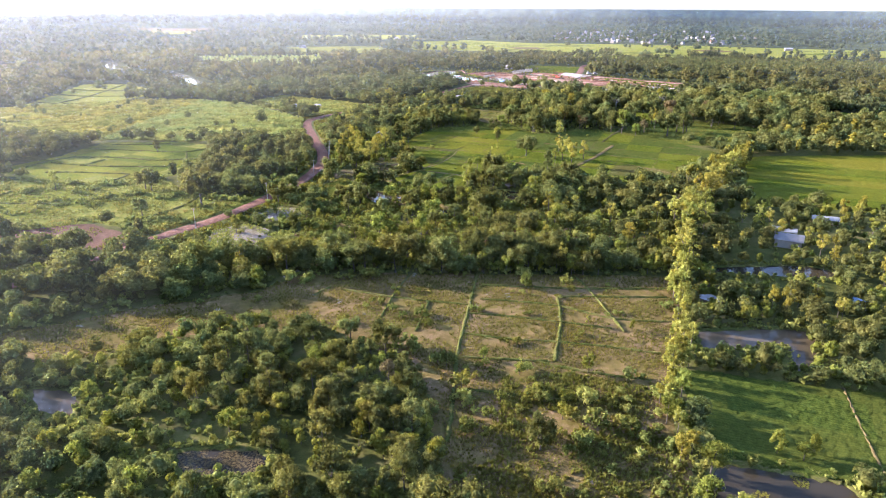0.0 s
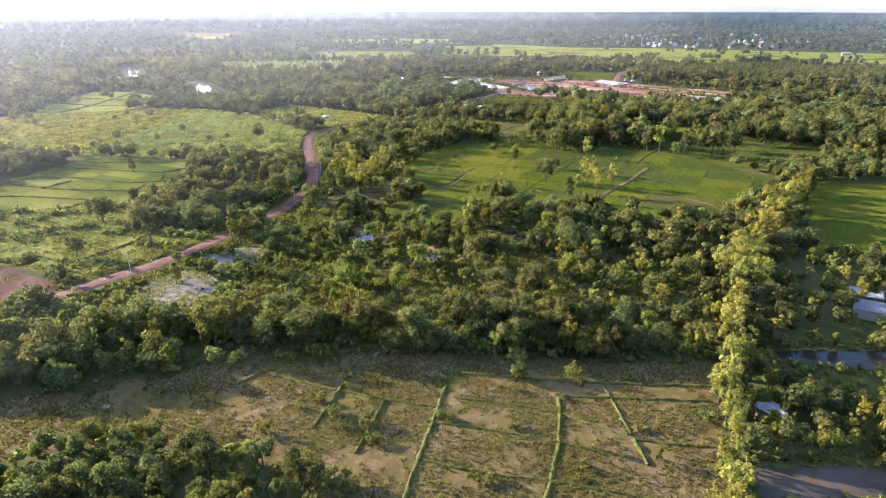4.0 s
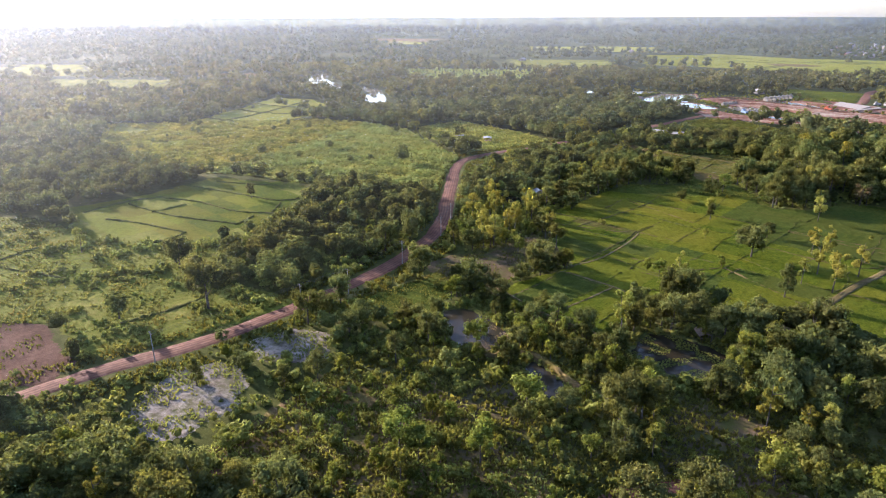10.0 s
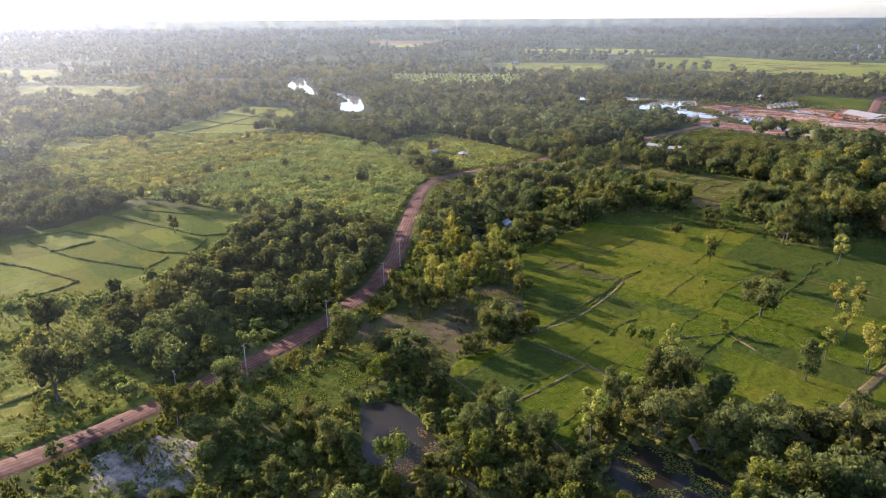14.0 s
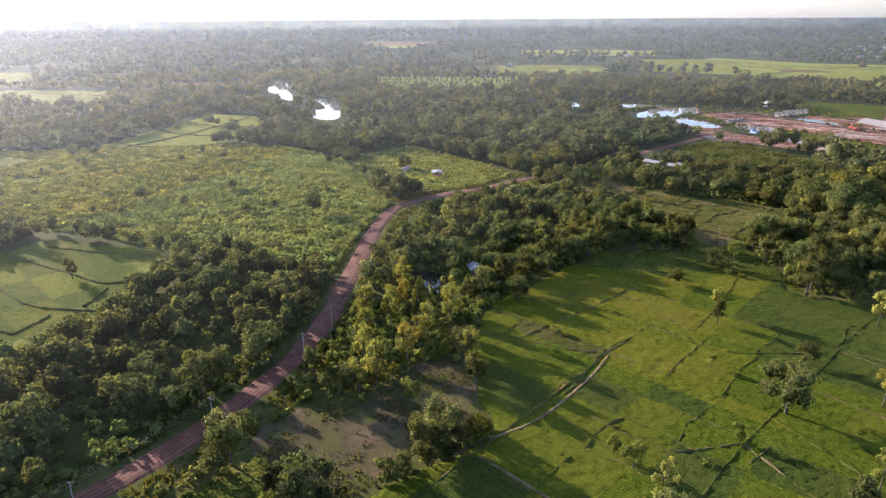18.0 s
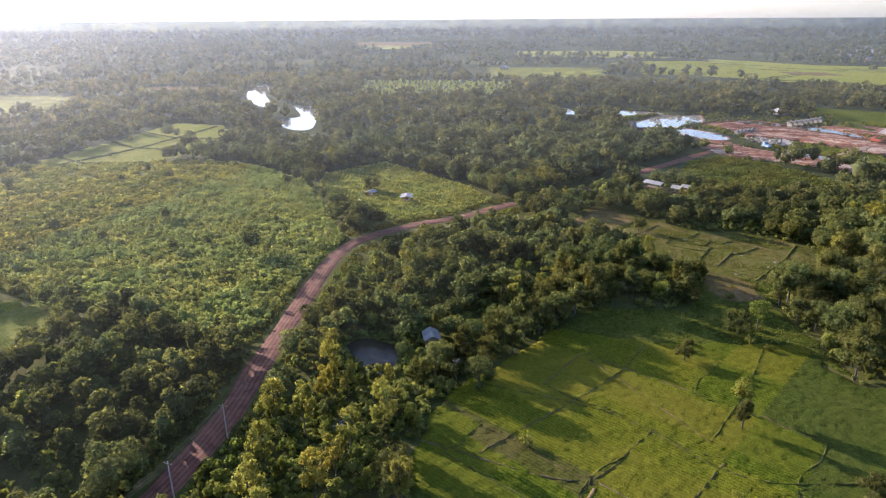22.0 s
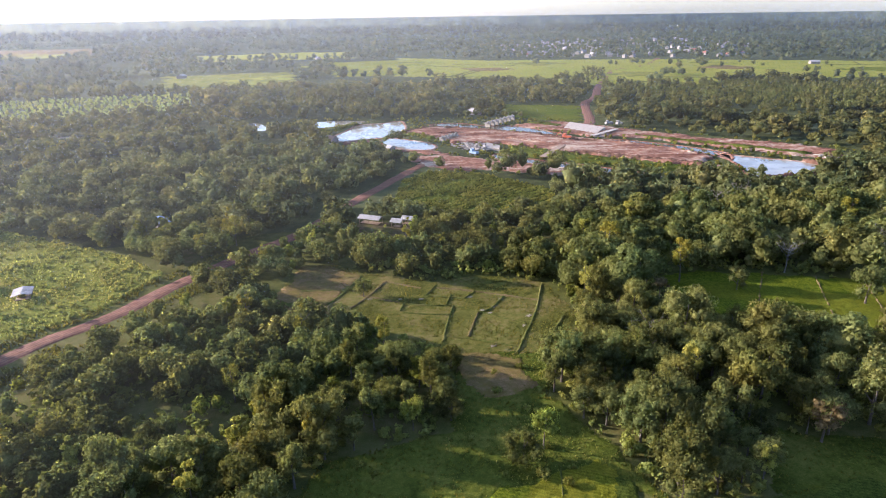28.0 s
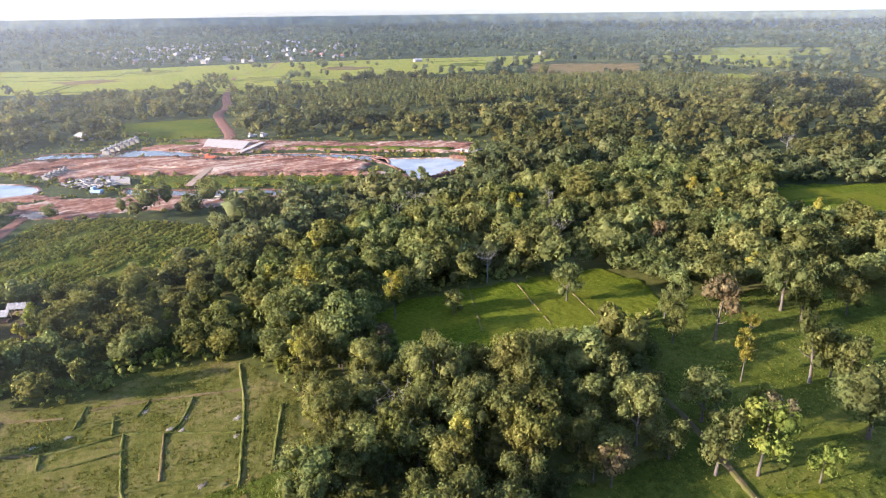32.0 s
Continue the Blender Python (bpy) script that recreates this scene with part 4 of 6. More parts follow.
pond("canal", CANAL_S, MUDWATER, "brown canal in front of the earthworks", 0.3, "canal", SITE)

# bunds
for i, line in enumerate([
        [(11, 190), (8, 168), (4, 141), (3, 130), (2, 114), (1, 104)], [(34, 173), (32, 156), (27, 135)], [(11, 170), (32, 166), (47, 158), (64, 156)], [(6, 161), (18, 159), (31, 156), (45, 152)], [(6, 149), (17, 146), (27, 145), (43, 142), (54, 139)], [(41, 188), (44, 178), (48, 150)], [(5, 123), (18, 120), (25, 119), (44, 116)], [(23, 135), (32, 131), (48, 127)], [(-17, 157), (-14, 175), (-10, 189)], [(-4, 168), (-7, 150)], [(-38, 172), (-34, 178)], [(-30, 176), (-11, 170), (8, 166)], [(34, 172), (66, 172)], [(2, 137), (26, 135)], [(12, 180), (40, 178), (70, 178)]]):
    ridge("field_bund", line, 1.2 if i < 2 else 0.9, 0.45, BUND, "low grassy bund across the dry field", seed=i)
for i, line in enumerate([
        [(24, 312), (38, 346), (52, 374), (72, 415), (84, 434)], [(-30, 300), (-9, 288), (7, 280)], [(-8, 293), (5, 315)], [(-9, 331), (5, 367), (7, 376)], [(-11, 322), (4, 316), (11, 313)],
        [(-27, 375), (0, 373), (7, 376)], [(-4, 341), (2, 355), (7, 376), (12, 384)], [(-15, 375), (6, 413), (12, 432)], [(-23, 400), (8, 398), (34, 386), (60, 394)], [(8, 345), (24, 339), (37, 346)],
        [(10, 320), (26, 318)], [(0, 420), (18, 404), (28, 395)], [(28, 395), (36, 420), (42, 446)], [(52, 374), (76, 362), (90, 366)], [(44, 358), (66, 338), (76, 346)], [(38, 346), (58, 324)], [(-19, 355), (-2, 345), (20, 331)], [(62, 396), (92, 380)], [(96, 372), (130, 352), (158, 364)], [(84, 355), (110, 330), (120, 316)]]):
    ridge("paddy_bund", line, 0.65, 0.55, SOILBUND if i % 2 else BUND, "trodden earth bund between rice plots", seed=40 + i)
for i, line in enumerate([
        [(-217, 319), (-214, 338), (-204, 351)], [(-209, 336), (-178, 329), (-145, 329)], [(-203, 350), (-182, 350), (-157, 344), (-136, 348)], [(-200, 315), (-185, 316), (-157, 313)], [(-162, 295), (-158, 304), (-157, 313)], [(-145, 329), (-146, 341)], [(-204, 372), (-168, 367), (-150, 365), (-138, 376)], [(-142, 349), (-147, 362)], [(-190, 330), (-185, 345)], [(-200, 384), (-178, 386), (-166, 388)], [(-240, 270), (-200, 262), (-160, 262)], [(-200, 230), (-195, 280)], [(-120, 240), (-110, 260), (-108, 280)]]):
    ridge("paddy_bund", line, 1.3, 0.75, BUND, "grassy bund between pale rice plots", seed=80 + i)
for i, line in enumerate([
        [(59, 534), (52, 513), (42, 490)], [(60, 511), (49, 491)], [(45, 526), (40, 518), (36, 515)], [(36, 516), (31, 501)], [(29, 521), (26, 509), (24, 499)], [(29, 529), (27, 522)], [(25, 537), (21, 529)], [(9, 542), (3, 530), (-2, 522)], [(1, 548), (-5, 533), (-9, 526)], [(37, 531), (33, 526)], [(13, 524), (21, 522), (29, 521)], [(1, 532), (13, 525)], [(-18, 537), (-5, 536), (1, 532)], [(14, 518), (21, 516), (28, 515)], [(25, 502), (35, 498), (43, 494)], [(25, 535), (36, 531), (55, 522)], [(14, 524), (13, 519)], [(29, 521), (36, 516), (48, 507)], [(33, 526), (21, 529)], [(20, 535), (9, 542)]]):
    ridge("plot_bund", line, 0.9, 0.4, SOILBUND if i % 4 == 3 else BUND, "pale earth bund between garden plots", seed=120 + i)
for i, line in enumerate([[(134, 535), (117, 508)], [(149, 530), (135, 500)], [(161, 523), (149, 496)]]):
    ridge("glade_bund", line, 0.9, 0.5, SOILBUND, "thin bund across the rice glade", seed=140 + i)
ridge("paddy_bund", [(90, 124), (83, 102), (80, 90)], 1.0, 0.6, SOILBUND, "earth bund across the deep green paddy", seed=150)

for i, (x, y) in enumerate([(35, 527), (37, 517), (39, 515), (44, 524), (48, 506), (37, 495), (40, 493), (4, 529), (-5, 538), (-11, 536), (34, 472), (27, 487), (13, 528), (20, 527), (41, 519), (50, 512)]):
    sheet("sand_spot", [(x - 1.2, y - 0.6), (x + 0.3, y - 1.0), (x + 1.3, y - 0.1), (x + 0.7, y + 0.8), (x - 0.8, y + 0.7)], 0.35, 0.2, 0.02, SAND, "pale sandy spot on a weedy plot", "sand", 210 + i)
for i, line in enumerate([[(-352, 560), (-320, 552), (-288, 566)], [(-362, 612), (-330, 600), (-284, 604)], [(-370, 650), (-330, 640), (-290, 648)], [(-330, 545), (-326, 600), (-336, 690)]]):
    ridge("paddy_bund", line, 3.0, 0.8, BUND, "weedy bund between pale river fields", seed=190 + i)
# thin bunds along the plots of the large paddies
bund_no = 0
for cuts, others, along in ((PLOT_U, PLOT_V, "v"), (PLOT_V, PLOT_U, "u")):
    for c_ in cuts:
        for a_, b_ in zip(others[:-1], others[1:]):
            q = np.random.default_rng(900 + bund_no)
            pts = []
            for w_ in np.linspace(a_, b_, 4):
                u_, v_ = (c_ + q.normal(0, 0.5), w_) if along == "v" else (w_, c_ + q.normal(0, 0.5))
                pts.append((u_ * 0.375 + v_ * 0.927, u_ * 0.927 - v_ * 0.375))
            bund_no += 1
            if q.random() < 0.6 and all(inside(PADDY_MAIN, np.array([e[0]]), np.array([e[1]]))[0] or inside(PADDY_EAST, np.array([e[0]]), np.array([e[1]]))[0] for e in pts):
                ridge("paddy_bund", pts, 0.6, 0.52, BUND if q.random() < 0.65 else SOILBUND, "narrow bund between rice plots", seed=900 + bund_no)

# ---------------------------------------------------------------- trees: kinds
kind_of_tree("broad", "broadleaf_tree", LEAF_DARK, "broad dark green leafy tree in woodland", "tree", [
    (3.6, 1.3, 7.6, 18, 1575, 0.37, 0.48, 0.0, 0.2, 4), (3.0, 1.0, 6.4, 16, 1365, 0.36, 0.48, 0.15, 0.17, 3), (4.3, 1.5, 8.6, 20, 1750, 0.4, 0.48, 0.0, 0.24, 4), (2.6, 1.3, 8.0, 16, 1365, 0.36, 0.48, 0.3, 0.17, 3), (3.3, 0.8, 5.6, 16, 1400, 0.36, 0.5, 0.0, 0.18, 3)], "woodland trees")
kind_of_tree("olive", "olive_green_tree", LEAF_OLIVE, "broad leafy tree in light olive green", "tree", [
    (3.2, 1.6, 7.8, 18, 1450, 0.36, 0.48, 0.1, 0.18, 4), (3.8, 1.4, 8.4, 19, 1600, 0.38, 0.48, 0.0, 0.21, 4), (2.7, 1.2, 7.0, 15, 1250, 0.35, 0.5, 0.2, 0.16, 3)], "woodland trees")
kind_of_tree("pale", "slender_tree", LEAF_PALE, "tall slender tree with pale yellow-green leaves", "tree", [
    (2.0, 0.5, 10.2, 14, 896, 0.37, 0.5, 0.25, 0.13, 4), (1.8, 0.6, 9.0, 12, 800, 0.36, 0.5, 0.3, 0.11, 3), (2.4, 0.7, 11.0, 15, 960, 0.38, 0.5, 0.2, 0.14, 4)], "slender trees")
kind_of_tree("bright", "young_tree", LEAF_BRIGHT, "young bushy tree with bright green leaves", "tree", [
    (2.0, 0.6, 5.4, 12, 736, 0.32, 0.5, 0.35, 0.1, 3), (2.4, 0.8, 6.4, 13, 832, 0.33, 0.5, 0.2, 0.12, 3), (1.7, 0.5, 4.4, 11, 640, 0.3, 0.5, 0.3, 0.09, 2)], "young trees")
kind_of_tree("bush", "bush", LEAF_BUSH, "low round green bush", "bush", [
    (1.3, 0.1, 2.0, 7, 210, 0.34, 0.6, 0.0, 0.06, 2), (1.7, 0.1, 2.6, 8, 251, 0.36, 0.6, 0.0, 0.07, 2), (1.0, 0.1, 1.5, 6, 168, 0.32, 0.6, 0.1, 0.05, 2)], "bushes")
kind_of_tree("brown", "russet_tree", LEAF_BROWN, "tree with dry russet-brown leaves", "tree", [
    (2.6, 2.0, 7.0, 12, 546, 0.44, 0.5, 0.1, 0.16, 4), (2.2, 1.6, 6.0, 11, 468, 0.42, 0.5, 0.1, 0.14, 3)], "russet trees")

rng = np.random.default_rng(7)


def scatter(x0, x1, y0, y1, gap):
    gx, gy = np.meshgrid(np.arange(x0, x1, gap, dtype=float), np.arange(y0, y1, gap * 0.87))
    gx[1::2] += gap / 2
    gx = gx + rng.uniform(-0.38, 0.38, gx.shape) * gap
    gy = gy + rng.uniform(-0.38, 0.38, gy.shape) * gap
    return gx.ravel(), gy.ravel()


def in_land(x, y):
    """The land that the flight looks over."""
    left = -np.maximum(0.78 * y, 1.55 * (y - 92)) - 16
    right = np.maximum(0.78 * y, 3.4 * (y - 392)) + 16
    return (x > left) & (x < right) & (y > 66)


def clear(x, y, margin=0.0):
    ok = np.ones(np.shape(x), bool)
    for p in OPEN:
        ok &= ~inside(p, x, y)
    ok &= near_line([tuple(q) for q in ROAD], x, y) > 5.6 + margin
    side = near_line([(q[0] + 5.5, q[1] - 2.0) for q in ROAD], x, y)
    ok &= (side > 4.6 + margin) | ((y > 350) & (y < 440)) | (y < 215)
    front = near_line([(q[0] + 9.0, q[1] - 6.0) for q in ROAD], x, y)
    ok &= (front > 6.0) | (y < 455) | (y > 735) | ((y > 528) & (y < 604))
    ok &= near_line(TRACK, x, y) > 2.2 + margin
    ok &= near_line(TRACK2, x, y) > 2.4
    return ok


def before(poly, eye, reach, x, y):
    """Points that would stand between the flight and an open patch."""
    gap = np.hypot(x - eye[0], y - eye[1]) + 1e-6
    ux, uy = (x - eye[0]) / gap, (y - eye[1]) / gap
    hit = np.zeros(np.shape(x), bool)
    for k in np.arange(2.0, reach + 0.1, 3.0):
        hit |= inside(poly, x + ux * k, y + uy * k)
    return hit


# open patches that only low bushes stand in front of, with the side from which they lie open
LOW_FRONT = [(POND_B, (0, 0), 11), (POND_C, (0, 0), 15), ([(118, 212), (130, 216), (131, 224), (119, 222)], (0, 0), 9), (POND_H, (0, 0), 12), (POND_I, (0, 0), 10), (SAND_A, (20, 110), 9), (SAND_B, (20, 110), 9), (BARE, (20, 110), 12),
             (POND_D, (22, 165), 13), (POND_E, (22, 165), 12), (POND_F, (22, 165), 9), (POND_G, (14, 300), 12), ([(-46, 410), (-37, 411), (-36, 420), (-45, 421)], (14, 300), 12), (LAKE_EAST, (14, 375), 30), (SHED_YARD, (14, 375), 7),
             (PLOTS, (14, 372), 9), (GLADE, (14, 375), 12), (CLEARING, (14, 290), 12), (POND_J, (14, 380), 12), (GLADE_FAR, (14, 385), 24)]
PLANTS = []          # key, variant, x, y, turn, size


def plant(key, x, y, size=1.0, var=None):
    n = len(KINDS[key]["things"])
    PLANTS.append((key, int(rng.integers(n)) if var is None else var, float(x), float(y), float(rng.uniform(0, 6.28)), float(size)))


# young trees of vivid green: x, y, size
VIVID = [(-8, 273, 1.5), (-12, 274, 1.2), (12, 263, 1.5), (7, 262, 1.3), (17, 263, 1.4), (31, 291, 1.3), (41, 279, 1.5), (37, 276, 1.3), (50, 282, 1.4), (-22, 264, 1.5), (-20, 259, 1.2), (-23, 219, 1.6), (-19, 219, 1.4), (-25, 214, 1.2), (-8, 223, 1.3), (-4, 243, 1.6), (40, 223, 1.6),
         (43, 235, 1.7), (36, 221, 1.3), (60, 268, 1.5), (64, 101, 1.1), (71, 101, 1.0), (68, 99, 0.8), (49, 95, 1.2), (-12, 101, 1.1), (-66, 96, 1.1), (-62, 92, 1.0), (-43, 88, 1.1), (-38, 86, 1.0), (-30, 85, 1.2), (-18, 88, 1.1), (-10, 85, 1.0), (-52, 88, 1.0), (-74, 100, 1.1)]
# named single trees of the open ground
for key, x, y, s in [
        ("broad", -35, 301, 1.75), ("pale", 67, 371, 1.45), ("pale", 66, 351, 1.38), ("pale", 60, 340, 1.23), ("pale", 68, 336, 1.45), ("pale", 78, 353, 1.45), ("pale", 73, 376, 1.3), ("broad", 47, 361, 1.45), ("broad", 54, 327, 1.3),
        ("pale", 24, 318, 1.38), ("bright", 32, 376, 0.65), ("bright", 34, 409, 1.16), ("bright", 14, 334, 1.01), ("bright", 18, 331, 1.09), ("pale", 75, 415, 1.3), ("broad", 54, 386, 0.8), ("bush", -7, 381, 0.9),
        ("bright", 37, 347, 0.87), ("bush", 31, 337, 1), ("bush", 56, 318, 1), ("broad", 61, 311, 1.16), ("broad", 60, 300, 1.16), ("pale", -23, 356, 1.09), ("broad", -22, 397, 1.09), ("broad", 34, 402, 0.87), ("broad", 22, 428, 1.01),
        ("broad", 152, 473, 1.3), ("brown", 162, 467, 1.74), ("pale", 167, 461, 1.16), ("pale", 148, 452, 1.23), ("broad", 127, 449, 1.38), ("broad", 160, 442, 1.74), ("broad", 162, 435, 1.45), ("brown", 136, 437, 1.38),
        ("broad", 114, 438, 1.45), ("bright", 120, 433, 1.95), ("brown", 96, 448, 1.45), ("bright", 127, 425, 1.53), ("broad", 148, 425, 1.59), ("broad", 111, 446, 1.16), ("broad", 193, 465, 1.45), ("broad", 166, 440, 1.59), ("bright", 141, 444, 1.36),
        ("bright", 25, 178, 0.95), ("bush", -32, 184, 1.2), ("bush", -24, 186, 1.3), ("bush", 18, 130, 1.7), ("bush", 20, 131, 1.2), ("bush", 1, 133, 1.4), ("bright", 10, 136, 0.5), ("bush", 23, 122, 1.3), ("bright", 26, 118, 0.7), ("bush", 27, 113, 1.5), ("bush", 20, 120, 1.2), ("broad", 19, 105, 0.75), ("bush", 9, 106, 1.4), ("bush", 5, 107, 1.2), ("bush", 14, 109, 1.3), ("bush", -7, 139, 1.6), ("bush", -10, 141, 1.6), ("bush", 37, 119, 1.3), ("bush", 33, 120, 1.1), ("bush", -7, 175, 0.9), ("bush", -14, 162, 0.9), ("bush", 7, 187, 0.9), ("brown", -12, 123, 0.8), ("bright", -16, 109, 1.3), ("bright", -11, 100, 1.0), ("bright", -3, 107, 0.9), ("pale", -20, 213, 0.85), ("broad", -77, 226, 0.9), ("broad", -33, 226, 0.6), ("bright", -38, 224, 0.8), ("broad", -3, 237, 1.0), ("broad", -68, 250, 0.7), ("broad", -86, 246, 0.6), ("broad", -18, 318, 1.2), ("bright", -30, 336, 1.4), ("bright", -11, 327, 1.2), ("bright", 26, 178, 0.7), ("bush", -11, 158, 1.3), ("pale", 39, 154, 0.45), ("bright", 50, 151, 0.7), ("bright", 10, 136, 0.55), ("pale", 18, 129, 0.5), ("bright", 34, 130, 0.9), ("bush", -1, 133, 1.2), ("bush", -22, 184, 1.4),
        ("broad", -55, 179, 0.7), ("bright", -7, 142, 0.6), ("bright", -11, 99, 0.9), ("broad", 19, 102, 0.7), ("bright", -16, 106, 1), ("bright", -1, 97, 0.9), ("bright", 25, 112, 0.7), ("bush", 22, 118, 1.2), ("bush", 38, 108, 1.3), ("bush", 28, 104, 1.2),
        ("broad", -121, 246, 1.3), ("broad", -102, 260, 1.74), ("pale", -176, 282, 1.01), ("broad", -70, 262, 1.45), ("broad", -137, 286, 1.59), ("broad", -164, 364, 1.01), ("broad", -133, 283, 1.74), 
        ("broad", 2, 531, 1.01), ("broad", 118, 522, 0.8), ("broad", 150, 508, 1.16), ("pale", 103, 530, 1.3), ("broad", -128, 552, 1.3), ("broad", 35, 448, 1.16), ("bright", 40, 452, 1.3), ("broad", 128, 487, 0.7), ("broad", 140, 483, 0.85), ("bright", 150, 486, 0.9), ("broad", 163, 483, 0.95), ("broad", 175, 485, 1.0), ("broad", 186, 481, 1.05), ("bright", 196, 482, 1.1), ("broad", 206, 476, 1.1), ("broad", 215, 469, 1.1), ("broad", 222, 461, 1.0), ("brown", 180, 474, 1.2), ("broad", 199, 468, 1.0), ("broad", 190, 458, 1.1), ("broad", 204, 452, 1.1)]:
    plant(key, x, y, s * (1.2 if x > 90 and y > 415 else 1.0))

for x, y, s in VIVID:
    plant("bright", x, y, s)
NAMED = len(PLANTS)

# rows: the hedge behind the dry field and the slender trees along its edge
for x, y in glide([(-72, 199), (-37, 196), (-4, 192), (12, 190), (43, 192), (76, 194)], 2.6):
    plant("bright" if rng.random() < 0.75 else "broad", x + rng.normal(0, 0.8), y + rng.normal(0, 0.9), rng.uniform(0.75, 1.05))
for x, y in glide([(-74, 203), (-37, 200), (-4, 195), (43, 197), (76, 199)], 7.5):
    plant("broad" if rng.random() < 0.6 else "bright", x + rng.normal(0, 1), y + rng.normal(0, 1), rng.uniform(0.6, 0.9))
for x, y in glide([(46, 98), (49, 119), (58, 139), (67, 163), (76, 189), (84, 210), (91, 227), (107, 255), (126, 285), (147, 318), (167, 351)], 2.0):
    plant("pale" if rng.random() < 0.72 else "bright", x + rng.normal(0, 1.3), y + rng.normal(0, 1), rng.uniform(0.65, 0.95) if y < 170 else rng.uniform(1.0, 1.4))
for x, y in glide([(88, 228), (104, 257), (124, 288), (144, 321)], 4.0):
    plant("pale", x + rng.normal(0, 3.5), y + rng.normal(0, 1), rng.uniform(1.1, 1.5))
for x, y in glide([(54, 130), (70, 128), (84, 126)], 2.2):
    plant("bright" if rng.random() < 0.6 else "broad", x, y + 3 + rng.normal(0, 0.5), rng.uniform(0.5, 0.75))
for x, y in [(-51, 355), (-43, 336), (-40, 339), (-51, 378), (-38, 381), (-23, 357), (-37, 358), (-49, 384), (-39, 367), (-50, 368), (-58, 369), (-38, 352), (-54, 386), (-34, 372), (-46, 345), (-58, 392)]:
    plant("pale", x, y, rng.uniform(1.05, 1.35), 2)

# woods near the path, tree by tree
x1, y1 = scatter(-330, 330, 66, 200, 4.7)
x2, y2 = scatter(-330, 330, 200, 600, 5.8)
x, y = np.concatenate([x1, x2]), np.concatenate([y1, y2])
ok = in_land(x, y) & clear(x, y, 0.6) & (wave(x, y, 30, 3) > -0.95) & (rng.random(len(x)) < 0.92)
grove = inside(PALE_GROVE, x, y)
ok &= ~(grove & (rng.random(len(x)) < 0.6))
ok &= (np.hypot(x + 88, y - 230) > 11) & (np.hypot(x + 94, y - 214) > 9) & (np.hypot(x + 80, y - 254) > 8) & (np.hypot(x - 25, y - 263) > 8) & (np.hypot(x + 40, y - 411) > 7) & (np.hypot(x + 37, y - 405) > 5)
ok &= ~((x > -78) & (x < 15) & (y > 203) & (y < 262) & (rng.random(len(x)) < 0.42))
lowly = np.zeros(len(x), bool)
for poly, eye, reach in LOW_FRONT:
    lowly |= before(poly, eye, reach, x, y)
for a, b, in_grove, low_one in zip(x[ok], y[ok], grove[ok], lowly[ok]):
    u = rng.random()
    if low_one:
        plant("bush", a, b, rng.uniform(0.6, 1.3))
        continue
    if in_grove:
        key, s = ("bright" if u < 0.5 else "broad"), rng.uniform(0.6, 1.0)
    elif b < 165 and a < 0:
        key, s = ("broad" if u < 0.45 else "olive" if u < 0.72 else "bright"), rng.uniform(0.6, 0.95)
    elif a > 46 and b < 265:
        key, s = ("broad" if u < 0.55 else "bright" if u < 0.85 else "pale"), rng.uniform(0.6, 1.05)
    elif 20 < a < 80 and 205 < b < 262:
        key, s = ("bright" if u < 0.5 else "broad" if u < 0.85 else "pale"), rng.uniform(0.85, 1.35)
    elif -60 < a < 10 and 200 < b < 300:
        key, s = ("broad" if u < 0.4 else "olive" if u < 0.6 else "bright"), rng.uniform(0.55, 1.1)
    elif a > 70 and 440 < b < 600:
        key, s = ("broad" if u < 0.46 else "olive" if u < 0.975 else "pale" if u < 0.99 else "brown"), min(1.9, 0.8 + rng.gamma(2.4, 0.22))
    elif a < -66 and 270 < b < 430:
        key, s = ("broad" if u < 0.72 else "olive" if u < 0.95 else "bright"), rng.uniform(0.85, 1.4)
    else:
        key, s = ("broad" if u < 0.6 else "olive" if u < 0.84 else "bright" if u < 0.95 else "pale"), rng.uniform(0.8, 1.4)
    plant(key, a, b, s)

# bushes of scrub, field edges and bunds
x, y = scatter(-70, 80, 80, 250, 2.6)
m = inside(DRY_FIELD, x, y) & (wave(x, y, 22, 8) > 0.5) & (rng.random(len(x)) < 0.4)
m |= (inside(SCRUB, x, y) | inside(SCRUB_EAST, x, y)) & (rng.random(len(x)) < 0.4)
m |= (inside(OPEN_EAST, x, y) | inside(OPEN_MID, x, y)) & (rng.random(len(x)) < 0.3)
m |= inside(DRY_FIELD, x, y) & (y < 122) & (x > 2) & (rng.random(len(x)) < 0.22)
for a, b in zip(x[m], y[m]):
    u = rng.random()
    if b > 200 and u < 0.14:
        plant("bright" if u < 0.18 else "broad", a, b, rng.uniform(0.4, 0.95))
    else:
        plant("bush", a, b, 0.4 + rng.gamma(2.0, 0.22))
x, y = scatter(-170, 60, 200, 500, 3.0)
d = near_line([tuple(q) for q in ROAD], x, y)
m = (d > 4.9) & (d < 11) & (rng.random(len(x)) < 0.34) & in_land(x, y)
m |= (inside(MEADOW_ROAD, x, y) | inside(SAND_A, x, y) | inside(SAND_B, x, y)) & (rng.random(len(x)) < 0.1)
m |= (inside(MEADOW_MID, x, y) & (rng.random(len(x)) < 0.1))
for a, b in zip(x[m], y[m]):
    plant("bush", a, b, rng.uniform(0.4, 0.9))

